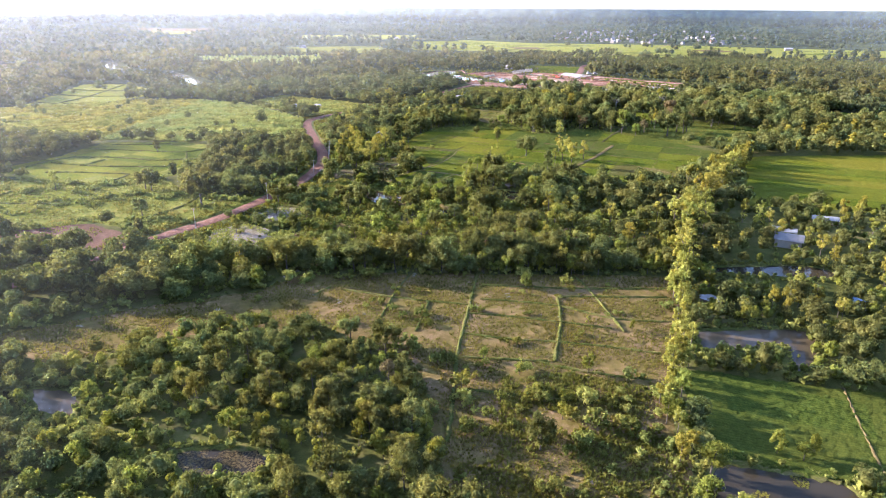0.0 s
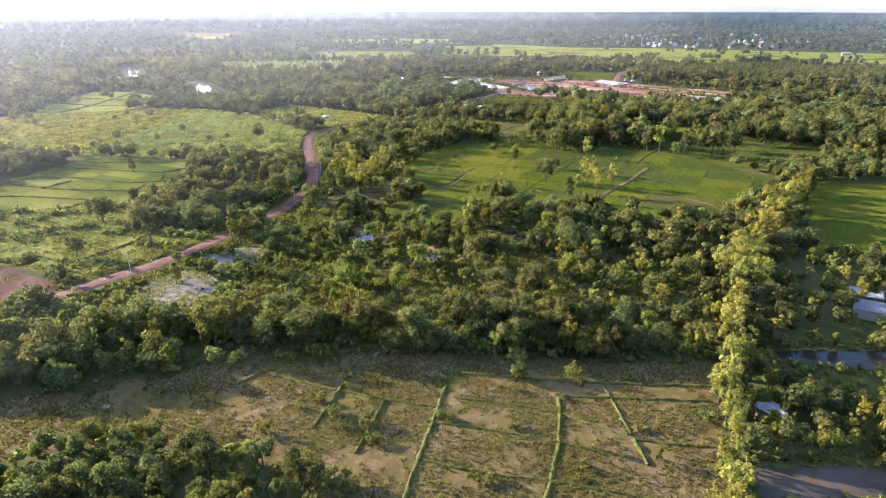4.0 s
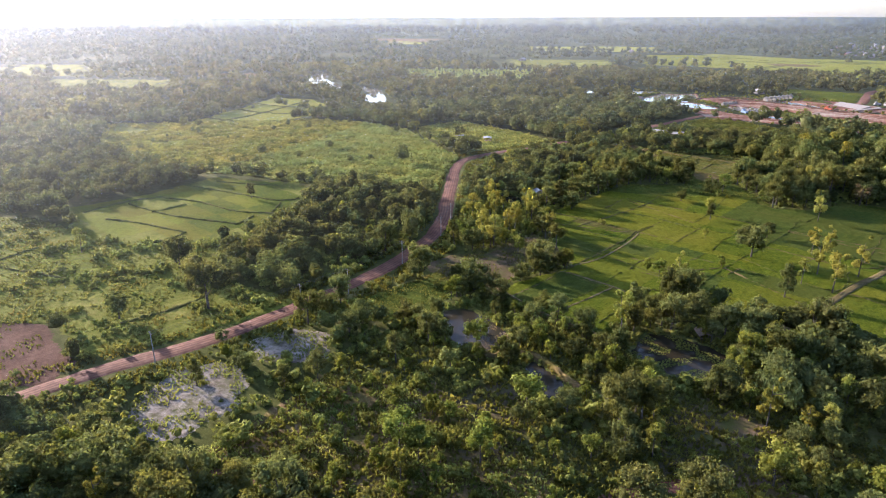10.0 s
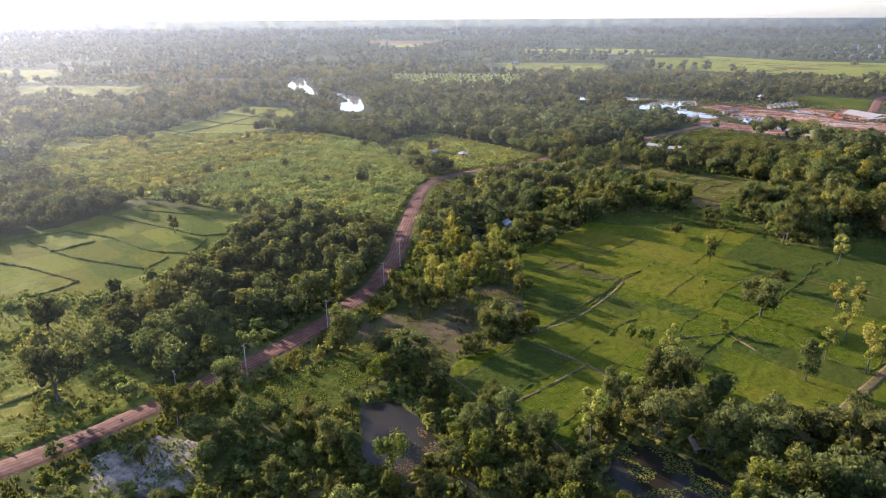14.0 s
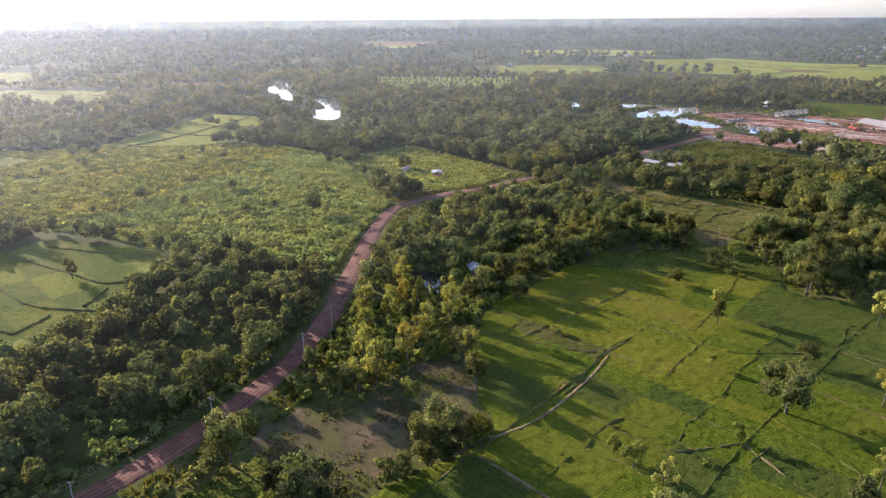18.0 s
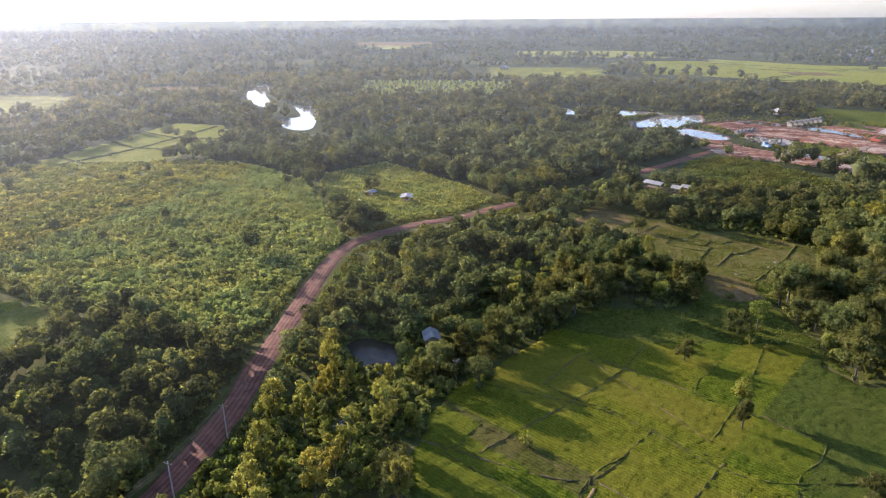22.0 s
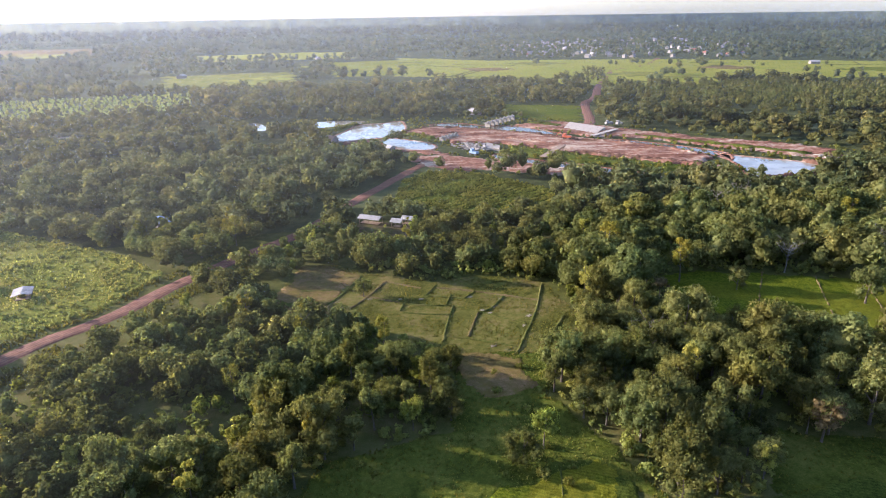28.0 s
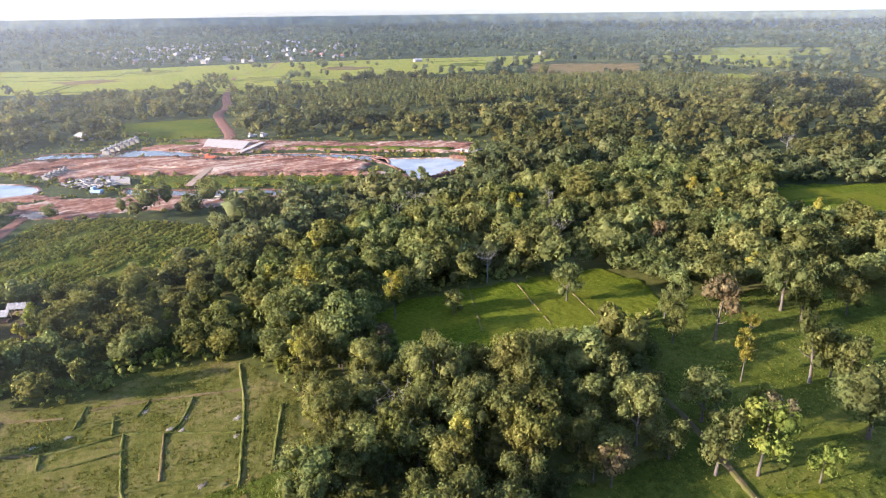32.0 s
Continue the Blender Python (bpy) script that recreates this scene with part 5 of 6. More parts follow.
# the plants beside the middle line of the plan stand as things, up to 300 of a kind; the rest are joined
far_from_line = near_line([(-5, 80), (10, 190), (-20, 330), (20, 440), (70, 480)], np.array([p[2] for p in PLANTS]), np.array([p[3] for p in PLANTS]))
far_from_line[:NAMED] = 0.0
rest = {}
for i in np.argsort(far_from_line):
    key, var, a, b, turn, size = PLANTS[i]
    K = KINDS[key]
    if K["made"] < (200 if key == "olive" else 290):
        src = K["things"][var]
        mtx = pose(a, b, -0.03, 0, 0, math.degrees(turn)) @ Matrix.Diagonal((size, size, size * rng.uniform(0.95, 1.3), 1))
        if var not in K.setdefault("used", set()):
            src.matrix_basis = mtx
            K["used"].add(var)
            K.setdefault("plain", {})[var] = src
        else:
            ob = copy_thing(src, Matrix.Identity(4))
            ob.matrix_basis = mtx
        K["made"] += 1
    else:
        rest.setdefault((key, 0 if far_from_line[i] < (105 if PLANTS[i][3] < 300 and PLANTS[i][2] < 0 else 60) else 1), []).append(PLANTS[i])
for (key, lod), items in rest.items():
    nm = {"broad": "woodland", "olive": "olive_woodland", "pale": "slender_trees", "bright": "young_trees", "bush": "bushes", "brown": "russet_trees"}[key]
    joined(nm, items, lod, KINDS[key]["material"], "dense stand of leafy trees in mixed greens", "woodland")

# undergrowth between the trees
x, y = scatter(-300, 260, 80, 560, 2.9)
ok = in_land(x, y) & clear(x, y, -1.2) & (rng.random(len(x)) < 0.75) & (near_line([(-5, 80), (-10, 190), (-20, 330), (20, 440), (70, 480)], x, y) < 105)
joined("undergrowth", [("bush", int(rng.integers(3)), a, b, rng.uniform(0, 6.28), rng.uniform(0.45, 1.3)) for a, b in zip(x[ok], y[ok])], 3, LEAF_BUSH, "low undergrowth between trees", "undergrowth")


def dry(x, y):
    ok_ = np.ones(np.shape(x), bool)
    for water in WATERS:
        if water[0][1] < 450:
            ok_ &= ~inside(water, x, y)
    return ok_


def tufts(name, poly, gap, size, keep, material, label, seed=0, least=-2.0):
    """Grass tufts: three crossed blades each, past counting."""
    px, py = [p[0] for p in poly], [p[1] for p in poly]
    x, y = scatter(min(px), max(px), min(py), max(py), gap)
    m = inside(poly, x, y) & (near_line(ROAD, x, y) > 4.3) & dry(x, y) & (rng.random(len(x)) < keep) & (wave(x, y, 18, 300 + seed) + 0.5 * wave(x, y, 5, 301 + seed) > least)
    x, y = x[m], y[m]
    n = len(x)
    V = []
    for k in range(3):
        a = rng.uniform(0, 6.28, n)
        s = size * rng.uniform(0.5, 1.3, n)
        dx, dy = np.cos(a) * s * 0.5, np.sin(a) * s * 0.5
        lx, ly = rng.normal(0, 0.4, n) * s, rng.normal(0, 0.4, n) * s
        V.append(np.stack([np.column_stack([x - dx, y - dy, np.full(n, 0.02)]), np.column_stack([x + dx, y + dy, np.full(n, 0.02)]), np.column_stack([x + lx, y + ly, s * rng.uniform(0.6, 1.1, n) + 0.1])], 1).reshape(-1, 3))
    v = np.concatenate(V)
    tagged(new(name, mesh_from(name, v, np.arange(len(v)).reshape(-1, 3), material)), label, "grass", kind="stuff")


tufts("grass_tufts", DRY_FIELD, 0.62, 0.42, 0.85, GRASSBLADE, "tufts of dry and green grass on grazed ground", 1, -0.55)
tufts("tall_grass", [(14, 128), (30, 130), (50, 122), (42, 74), (4, 74), (2, 96), (12, 112)], 0.6, 0.75, 0.8, GRASSBLADE, "tall yellowing grass at the field edge", 16, -0.25)
verge = [q for q in ROAD if 150 < q[1] < 580]
tufts("grass_tufts", [(x - 10, y + 3) for x, y in verge] + [(x + 12, y - 4) for x, y in verge[::-1]], 0.9, 0.7, 0.75, GRASSBLADE, "rough grass on the verges of the red road", 11, -0.5)
tufts("grass_tufts", BARE, 1.0, 0.5, 0.5, LEAF_BRIGHT, "weeds on bare red soil", 12, 0.2)
tufts("grass_tufts", YARD, 0.8, 0.5, 0.7, GRASSBLADE, "worn grass of a yard", 13, 0.0)
tufts("grass_tufts", SAND_A, 0.7, 0.55, 0.75, LEAF_BUSH, "weeds on pale sand", 9, -0.25)
tufts("grass_tufts", SAND_B, 0.7, 0.55, 0.7, LEAF_BUSH, "weeds on pale sand", 10, -0.3)
tufts("grass_tufts", MEADOW_WEST, 1.2, 0.9, 0.8, GRASSBLADE, "rough grass tufts of a pasture", 2, -0.4)
tufts("grass_tufts", MEADOW_MID, 0.9, 0.5, 0.8, GRASSBLADE, "rough grass tufts of a meadow", 3, -0.6)
tufts("grass_tufts", MEADOW_EAST, 1.2, 0.5, 0.8, GRASSBLADE, "rough grass tufts under trees", 4, -0.4)
tufts("grass_tufts", PLOTS, 0.9, 0.4, 0.8, GRASSBLADE, "green weeds on small plots", 5, -0.3)
tufts("grass_tufts", MEADOW_ROAD, 0.8, 0.5, 0.8, GRASSBLADE, "rough roadside grass", 6, -0.5)
tufts("grass_tufts", SCRUB, 0.7, 0.6, 0.9, LEAF_SHRUB, "weeds on brown scrub ground", 7, -0.2)
tufts("shrub_tufts", [(-215, 400), (-200, 402), (-162, 397), (-142, 403), (-125, 401), (-106, 393), (-94, 397), (-90, 408), (-98, 440), (-104, 482), (-174, 562), (-215, 560)], 1.25, 0.95, 0.8, LEAF_SHRUB, "leafy weeds between low shrubs", 14, -0.9)
tufts("grass_tufts", CLEARING, 1.3, 0.8, 0.8, LEAF_SHRUB, "tall weeds of a clearing", 8, -0.6)

# weeds along the pond banks and on the mound
growth = []
for poly in (POND_A, POND_B, POND_C, POND_D, POND_E, POND_F, POND_G, POND_H, POND_I, POND_K):
    mid_ = np.mean(poly, axis=0)
    for q in glide(list(poly) + [poly[0]], 0.9):
        out = (q - mid_) / np.linalg.norm(q - mid_)
        for k in (0.4, 1.6, 2.8):
            if rng.random() < 0.62:
                a, b = q + out * (k + rng.normal(0, 0.4))
                growth.append(("bush", int(rng.integers(3)), a, b, rng.uniform(0, 6.28), rng.uniform(0.22, 0.6)))
for q in glide([(-19, 261), (-15, 264), (-11, 266), (-6, 265), (0, 260), (5, 255)], 0.8):
    for k in range(2):
        growth.append(("bush", int(rng.integers(3)), q[0] + rng.normal(0, 1.3), q[1] + rng.normal(0, 1.0), rng.uniform(0, 6.28), rng.uniform(0.2, 0.5)))
joined("bank_growth", growth, 2, LEAF_BUSH, "low weeds along pond banks", "weeds")
NEAR_FLOOR = [(-58, 198), (88, 200), (96, 262), (60, 300), (8, 282), (-30, 300), (-50, 262), (-52, 236)]
tufts("floor_grass", NEAR_FLOOR, 0.8, 0.75, 0.8, GRASSBLADE, "rough grass between trees and bushes", 17, -0.7)
tufts("floor_weeds", NEAR_FLOOR, 1.5, 1.0, 0.7, LEAF_BUSH, "leafy weeds between trees and bushes", 18, -0.4)

x, y = scatter(-70, -20, 325, 405, 2.6)
m = inside(PALE_GROVE, x, y) & ~inside(YARD, x, y) & ~inside(POND_K, x, y) & ~inside(POND_G, x, y) & (near_line(ROAD, x, y) > 5)
joined("undergrowth", [("bush", int(rng.integers(3)), a, b, rng.uniform(0, 6.28), rng.uniform(0.5, 1.1)) for a, b in zip(x[m], y[m])], 2, LEAF_BRIGHT, "low bushes under yellow-green trees", "undergrowth")

# shrub land and cassava: low clumps past counting
def carpet(name, poly, gap, sizes, keep, label, seed, rows=None, least=-0.9, leaves=None):
    px, py = [p[0] for p in poly], [p[1] for p in poly]
    x, y = scatter(min(px), max(px), min(py), max(py), gap)
    m = inside(poly, x, y) & (near_line([tuple(q) for q in ROAD], x, y) > 4.5) & (rng.random(len(x)) < keep) & (wave(x, y, 25, seed) + 0.5 * wave(x, y, 8, seed + 1) > least)
    for w_ in WATERS + POOLS:
        m &= ~inside(w_, x, y)
    if rows:
        m &= np.abs(((x * rows[0] + y * rows[1]) / rows[2]) % 1 - 0.5) < 0.27
    for lod, band in ((3, m & (x > -215)), (4, m & (x <= -215))):
        if band.any():
            joined(name, [("bush", int(rng.integers(3)), a, b, rng.uniform(0, 6.28), rng.uniform(*sizes)) for a, b in zip(x[band], y[band])], lod, leaves or (LEAF_SHRUB if least < 0 else LEAF_BUSH), label, "shrubs")


carpet("shrubs", SHRUBS, 1.75, (0.4, 1.0), 0.85, "dense low shrubs, bright yellow-green", 21)
carpet("shrubs", MEADOW_WEST, 2.2, (0.35, 1.25), 0.8, "low green shrubs over rough pasture", 24, least=0.42)
carpet("shrubs", CLEARING, 2.2, (0.3, 0.75), 0.6, "low weeds and shrubs of a clearing", 22)
carpet("crop_rows", CASSAVA, 1.15, (0.35, 0.65), 0.9, "planted crop rows, dark green", 23, (0.64, -0.77, 3.4), leaves=LEAF_BUSH)
joined("field_trees", [("broad", i % 5, a, b, 1.0 * i, s_) for i, (a, b, s_) in enumerate([(-334, 636, 1.6), (-331, 641, 1.2), (-290, 609, 1.5), (-293, 606, 1.2), (-378, 572, 1.4), (-330, 508, 1.3), (-326, 519, 1.2), (-347, 614, 0.6), (-426, 647, 1.2), (-321, 572, 0.5), (-355, 584, 0.6), (-372, 725, 1.3), (-240, 535, 0.9), (-173, 554, 1.4), (-176, 550, 1.0), (-129, 456, 1.5), (-150, 458, 0.7), (-123, 515, 0.9)])], 0, LEAF_DARK, "single dark trees over shrubs and fields", "woodland")
x, y = scatter(-330, -90, 390, 580, 16)
m = inside(SHRUBS, x, y) & (rng.random(len(x)) < 0.14)
joined("shrub_trees", [("broad", int(rng.integers(5)), a, b, rng.uniform(0, 6.28), rng.uniform(0.5, 0.9)) for a, b in zip(x[m], y[m])], 1, LEAF_DARK, "scattered dark trees over the shrubs", "woodland")

# woods farther off, denser in the nearer belt
x, y = scatter(-900, 1100, 300, 1150, 6.3)
x, y = x + rng.normal(0, 2.0, len(x)), y + rng.normal(0, 2.0, len(y))
far = (np.abs(x) > 328) | (y > 598)
rad = np.hypot(x, y - 300)
ok = in_land(x, y) & far & clear(x, y, 1.5) & (near_line(FAR_ROAD, x, y) > 8) & (rad < 950) & (wave(x, y, 120, 5) > -0.8) & (wave(x, y, 38, 15) > -0.85)
ok &= ~inside(YOUNG_WOOD, x, y) & ~inside(SCRUB_FAR, x, y) & ((near_line([tuple(q) for q in ROAD], x, y) > 5.5) & (near_line([(q[0] + 4.5, q[1] - 2.0) for q in ROAD], x, y) > 5.0) | (y < 580))
ok &= (near_line(RIVER_A, x, y + 3) > 6) & (near_line(RIVER_B, x, y + 3) > 6) & ((rad < 460) | (rng.random(len(x)) < 0.4))
lowland = np.zeros(len(x), bool)
fx, fy = (x - 13) / np.hypot(x - 13, y - 330), (y - 330) / np.hypot(x - 13, y - 330)
for water, reach in [(RIVER_A, 60), (RIVER_B, 50), (LAKE_WEST, 36), (LAKE_STRIP, 30), (LAKE_EAST, 36), (MARSH, 40), (MARSH_B, 40)] + [(q, 30) for q in POOLS]:
    for k in range(6, reach + 1, 6):
        lowland |= inside(water, x + fx * k, y + fy * k)
m = ok & lowland
joined("bank_bushes", [("bush", int(rng.integers(3)), a, b, rng.uniform(0, 6.28), rng.uniform(0.3, 0.75)) for a, b in zip(x[m], y[m])], 3, LEAF_FAR, "low bushes along the water's edge", "shrubs")
ok &= ~lowland
mid = ok & (rad < 460)
for m, lod, nm in ((mid, 2, "far_woodland"), (ok & ~mid, 3, "farther_woodland")):
    joined(nm, [("broad" if rng.random() < 0.8 else "bright", int(rng.integers(3)), a, b, rng.uniform(0, 6.28), (0.55 if lod == 2 else 0.7) + rng.gamma(2.2, 0.22)) for a, b in zip(x[m], y[m])], lod, LEAF_FAR, "far mixed woodland canopy", "woodland")
x, y = scatter(-2600, 3200, 500, 2900, 26.0)
x, y = x + rng.normal(0, 9, len(x)), y + rng.normal(0, 9, len(y))
rad = np.hypot(x, y - 300)
ok = in_land(x, y) & clear(x, y, 3) & (rad >= 940) & (rad < 2700) & (wave(x, y, 420, 6) + 0.5 * wave(x, y, 160, 9) > -0.55) & (~inside(VILLAGE, x, y) | (rng.random(len(x)) < 0.75))
joined("distant_woodland", [("broad", int(rng.integers(5)), a, b, rng.uniform(0, 6.28), rng.uniform(1.2, 2.3)) for a, b in zip(x[ok], y[ok])], 4, LEAF_DISTANT, "distant woodland canopy", "woodland")
x, y = scatter(-4200, 4300, 900, 4800, 72.0)
x, y = x + rng.normal(0, 22, len(x)), y + rng.normal(0, 22, len(y))
rad = np.hypot(x, y - 200)
ok = in_land(x, y) & (rad >= 2650) & (rad < 4600) & (wave(x, y, 700, 7) > -0.5)
joined("horizon_woodland", [("broad", int(rng.integers(5)), a, b, rng.uniform(0, 6.28), rng.uniform(2.0, 4.0)) for a, b in zip(x[ok], y[ok])], 4, LEAF_DISTANT, "woodland along the horizon", "woodland")

x, y = scatter(-400, -160, 910, 1120, 8.0)
m = inside(SCRUB_FAR, x, y)
joined("pale_scrub", [("bright", int(rng.integers(3)), a, b, rng.uniform(0, 6.28), rng.uniform(0.6, 1.0)) for a, b in zip(x[m], y[m])], 3, LEAF_SHRUB, "pale green scrub between distant woods", "woodland")
x, y = scatter(230, 830, 720, 1100, 7.5)
m = inside(YOUNG_WOOD, x, y) & (near_line(FAR_ROAD, x, y) > 8)
lots = m & (rng.random(len(x)) < 0.35)
joined("mixed_wood", [("broad" if rng.random() < 0.7 else "bright", int(rng.integers(3)), a, b, rng.uniform(0, 6.28), rng.uniform(0.7, 1.2)) for a, b in zip(x[lots], y[lots])], 3, LEAF_DARK, "dark trees in a young plantation", "woodland")
m &= ~lots
joined("young_plantation", [("pale", int(rng.integers(3)), a, b, rng.uniform(0, 6.28), rng.uniform(0.7, 1.1)) for a, b in zip(x[m], y[m])], 2, LEAF_OLIVE, "pale young plantation beyond the woods", "woodland")
for x, y, n_ in ((267, 1441, 2), (379, 1408, 2), (432, 1414, 3), (448, 1310, 1), (409, 1205, 7), (501, 1373, 4), (519, 1345, 4), (350, 1130, 3)):
    joined("field_trees", [("broad", i % 5, x + rng.normal(0, 4 * n_), y + rng.normal(0, 9), i * 1.0, rng.uniform(1.2, 1.9)) for i in range(n_)], 2, LEAF_FAR, "clump of dark trees on the far rice plain", "woodland")
ox, oy = scatter(250, 350, 1140, 1360, 9.0)
om = inside([(318, 1353), (345, 1335), (285, 1150), (259, 1172)], ox, oy)
joined("orchard", [("bright", int(rng.integers(3)), a, b, 0.0, 0.9) for a, b in zip(ox[om], oy[om])], 3, LEAF_FAR, "rows of small orchard trees on the plain", "orchard")
for i, plot in enumerate([[(300, 1250), (360, 1290), (400, 1235), (340, 1190)], [(470, 1330), (540, 1370), (590, 1310), (520, 1270)], [(220, 1500), (300, 1520), (340, 1450), (260, 1420)], [(640, 1240), (720, 1290), (780, 1230), (700, 1190)], [(120, 1400), (200, 1420), (220, 1340), (140, 1330)]]):
    sheet("fallow_plot", plot, 8.0, 0.9, 0.1, [PASTURE, DRY, PASTURE, RICE, DRY][i], "fallow plot on the far rice plain", "field", 90 + i)
bund_rng = np.random.default_rng(77)
for i in range(44):
    x, y, a = bund_rng.uniform(60, 950), bund_rng.uniform(1080, 1560), radians(-25 if i % 2 else 62)
    L = bund_rng.uniform(40, 110)
    ends = [(x + L * q * math.cos(a), y + L * q * math.sin(a)) for q in (-0.5, 0.0, 0.5)]
    if all(inside(FAR_RICE, np.array([e[0]]), np.array([e[1]]))[0] for e in ends):
        ridge("field_bund", ends, 3.0, 0.9, BUND, "dark bund across the far rice plain", seed=600 + i)
x, y = scatter(-60, 1300, 850, 1690, 34.0)
m = (inside(FAR_RICE, x, y) | inside(FAR_RICE2, x, y)) & (wave(x, y, 90, 31) > 0.6) & (x > 560)
joined("field_trees", [("broad", int(rng.integers(5)), a, b, rng.uniform(0, 6.28), rng.uniform(0.8, 1.5)) for a, b in zip(x[m], y[m])], 2, LEAF_FAR, "single trees on the far rice plain", "woodland")


def bare_tree(x, y, height, seed):
    """A leafless tree: trunk, limbs and forked twigs."""
    r = np.random.default_rng(seed)
    root = tagged(new("bare_tree"), "dead tree with pale grey leafless branches", "tree", "bare trees")
    v, f = tube([(0, 0, -0.2), (0.2, 0.1, height * 0.3), (0.1, 0.3, height * 0.6), (0.3, 0.2, height)], [0.24, 0.19, 0.13, 0.04], 6)
    mesh_part("trunk", mesh_from("trunk", v, np.array(f), PALEBARK, True), root)
    for k in range(11):
        z = height * r.uniform(0.35, 0.9)
        a, reach = k * 2.4 + r.uniform(0, 0.8), height * r.uniform(0.22, 0.42)
        tip = (reach * math.cos(a), reach * math.sin(a), z + reach * r.uniform(0.5, 1.1))
        knee = (tip[0] * 0.5, tip[1] * 0.5, z + (tip[2] - z) * 0.4)
        v, f = tube([(0.1, 0.2, z), knee, tip], [0.1, 0.07, 0.03], 4)
        for q in range(6):
            b = knee if q < 3 else tip
            end = (b[0] + r.normal(0, 0.9), b[1] + r.normal(0, 0.9), b[2] + r.uniform(0.5, 1.6))
            w, g_ = tube([b, end], [0.045, 0.015], 3)
            f += [tuple(i + len(v) for i in e) for e in g_]
            v += w
        mesh_part("branch", mesh_from("branch", v, np.array(f), PALEBARK), root)
    root.matrix_basis = pose(x, y, 0, 0, 0, r.uniform(0, 360))


BARE_TREES = [(147, 594, 14), (163, 605, 14), (203, 567, 15), (400, 565, 15), (141, 534, 11), (76, 487, 11), (72, 485, 10), (180, 540, 13)]
for i, (x, y, h) in enumerate(BARE_TREES):
    bare_tree(x, y, h * 0.85, 800 + i)

# ---------------------------------------------------------------- power line
POLES = [(-94, 231), (-76.5, 269), (-69.5, 284), (-64.6, 313), (-62.4, 344), (-65, 362)]


def utility_pole(x, y, turn):
    root = tagged(new("utility_pole"), "pale concrete utility pole beside the red road", "utility pole", "poles of the power line")
    bm = bmesh.new()
    bmesh.ops.create_cone(bm, cap_ends=True, segments=8, radius1=0.14, radius2=0.09, depth=8.6, matrix=Matrix.Translation((0, 0, 4.1)))
    part("shaft", bm, POLE, root)
    for z, half in ((7.9, 0.95),):
        bm = bmesh.new()
        box(bm, -half, half, -0.07, 0.07, z - 0.07, z + 0.07, 0.015)
        arm = part("crossarm", bm, WOOD, root)
        for k in (-0.85, 0.0, 0.85):
            bm = bmesh.new()
            bmesh.ops.create_cone(bm, cap_ends=True, segments=6, radius1=0.07, radius2=0.04, depth=0.22, matrix=Matrix.Translation((k * half, 0, z + 0.17)))
            part("insulator", bm, POLE, arm)
    root.matrix_basis = pose(x, y, 0, 0, 0, turn)
    return root


for i, (x, y) in enumerate(POLES):
    q0, q1 = POLES[max(0, i - 1)], POLES[min(len(POLES) - 1, i + 1)]
    utility_pole(x, y, math.degrees(math.atan2(q1[1] - q0[1], q1[0] - q0[0])) - 90)
for off in (-0.75, 0.0, 0.75):
    v, f = [], []
    for (ax, ay), (bx, by) in zip(POLES[:-1], POLES[1:]):
        L = math.hypot(bx - ax, by - ay)
        nx, ny = (by - ay) / L, -(bx - ax) / L
        pts = [(ax + (bx - ax) * t + nx * off, ay + (by - ay) * t + ny * off, 8.15 - 1.6 * t * (1 - t) * L / 30) for t in np.linspace(0, 1, 9)]
        w, g_ = tube(pts, [0.018] * 9, 3)
        f += [tuple(i + len(v) for i in q) for q in g_]
        v += w
    tagged(new("power_wire", mesh_from("power_wire", v, np.array(f), WIRE)), "dark sagging wire between utility poles", "wire")


# ---------------------------------------------------------------- huts and houses
def roof_bm(w, l, low, rise, over, ribs=True):
    """Two thin pitched sheets with ribs down the slope."""
    bm = bmesh.new()
    n = 10 if ribs else 2
    for side in (-1, 1):
        ys = np.linspace(-l / 2 - over, l / 2 + over, n + 1)
        top, bot = [], []
        for k, y in enumerate(ys):
            lift = 0.05 * (k % 2) if ribs else 0.0
            top.append((bm.verts.new((0, y, low + rise + lift)), bm.verts.new((side * (w / 2 + over), y, low - over * rise / (w / 2) + lift))))
            bot.append((bm.verts.new((0, y, low + rise + lift - 0.07)), bm.verts.new((side * (w / 2 + over), y, low - over * rise / (w / 2) + lift - 0.07))))
        for k in range(n):
            bm.faces.new((top[k][0], top[k][1], top[k + 1][1], top[k + 1][0]))
            bm.faces.new((bot[k][0], bot[k + 1][0], bot[k + 1][1], bot[k][1]))
            bm.faces.new((top[k][1], bot[k][1], bot[k + 1][1], top[k + 1][1]))
        for k in (0, n):
            bm.faces.new((top[k][0], bot[k][0], bot[k][1], top[k][1]))
    bmesh.ops.recalc_face_normals(bm, faces=bm.faces[:])
    return bm


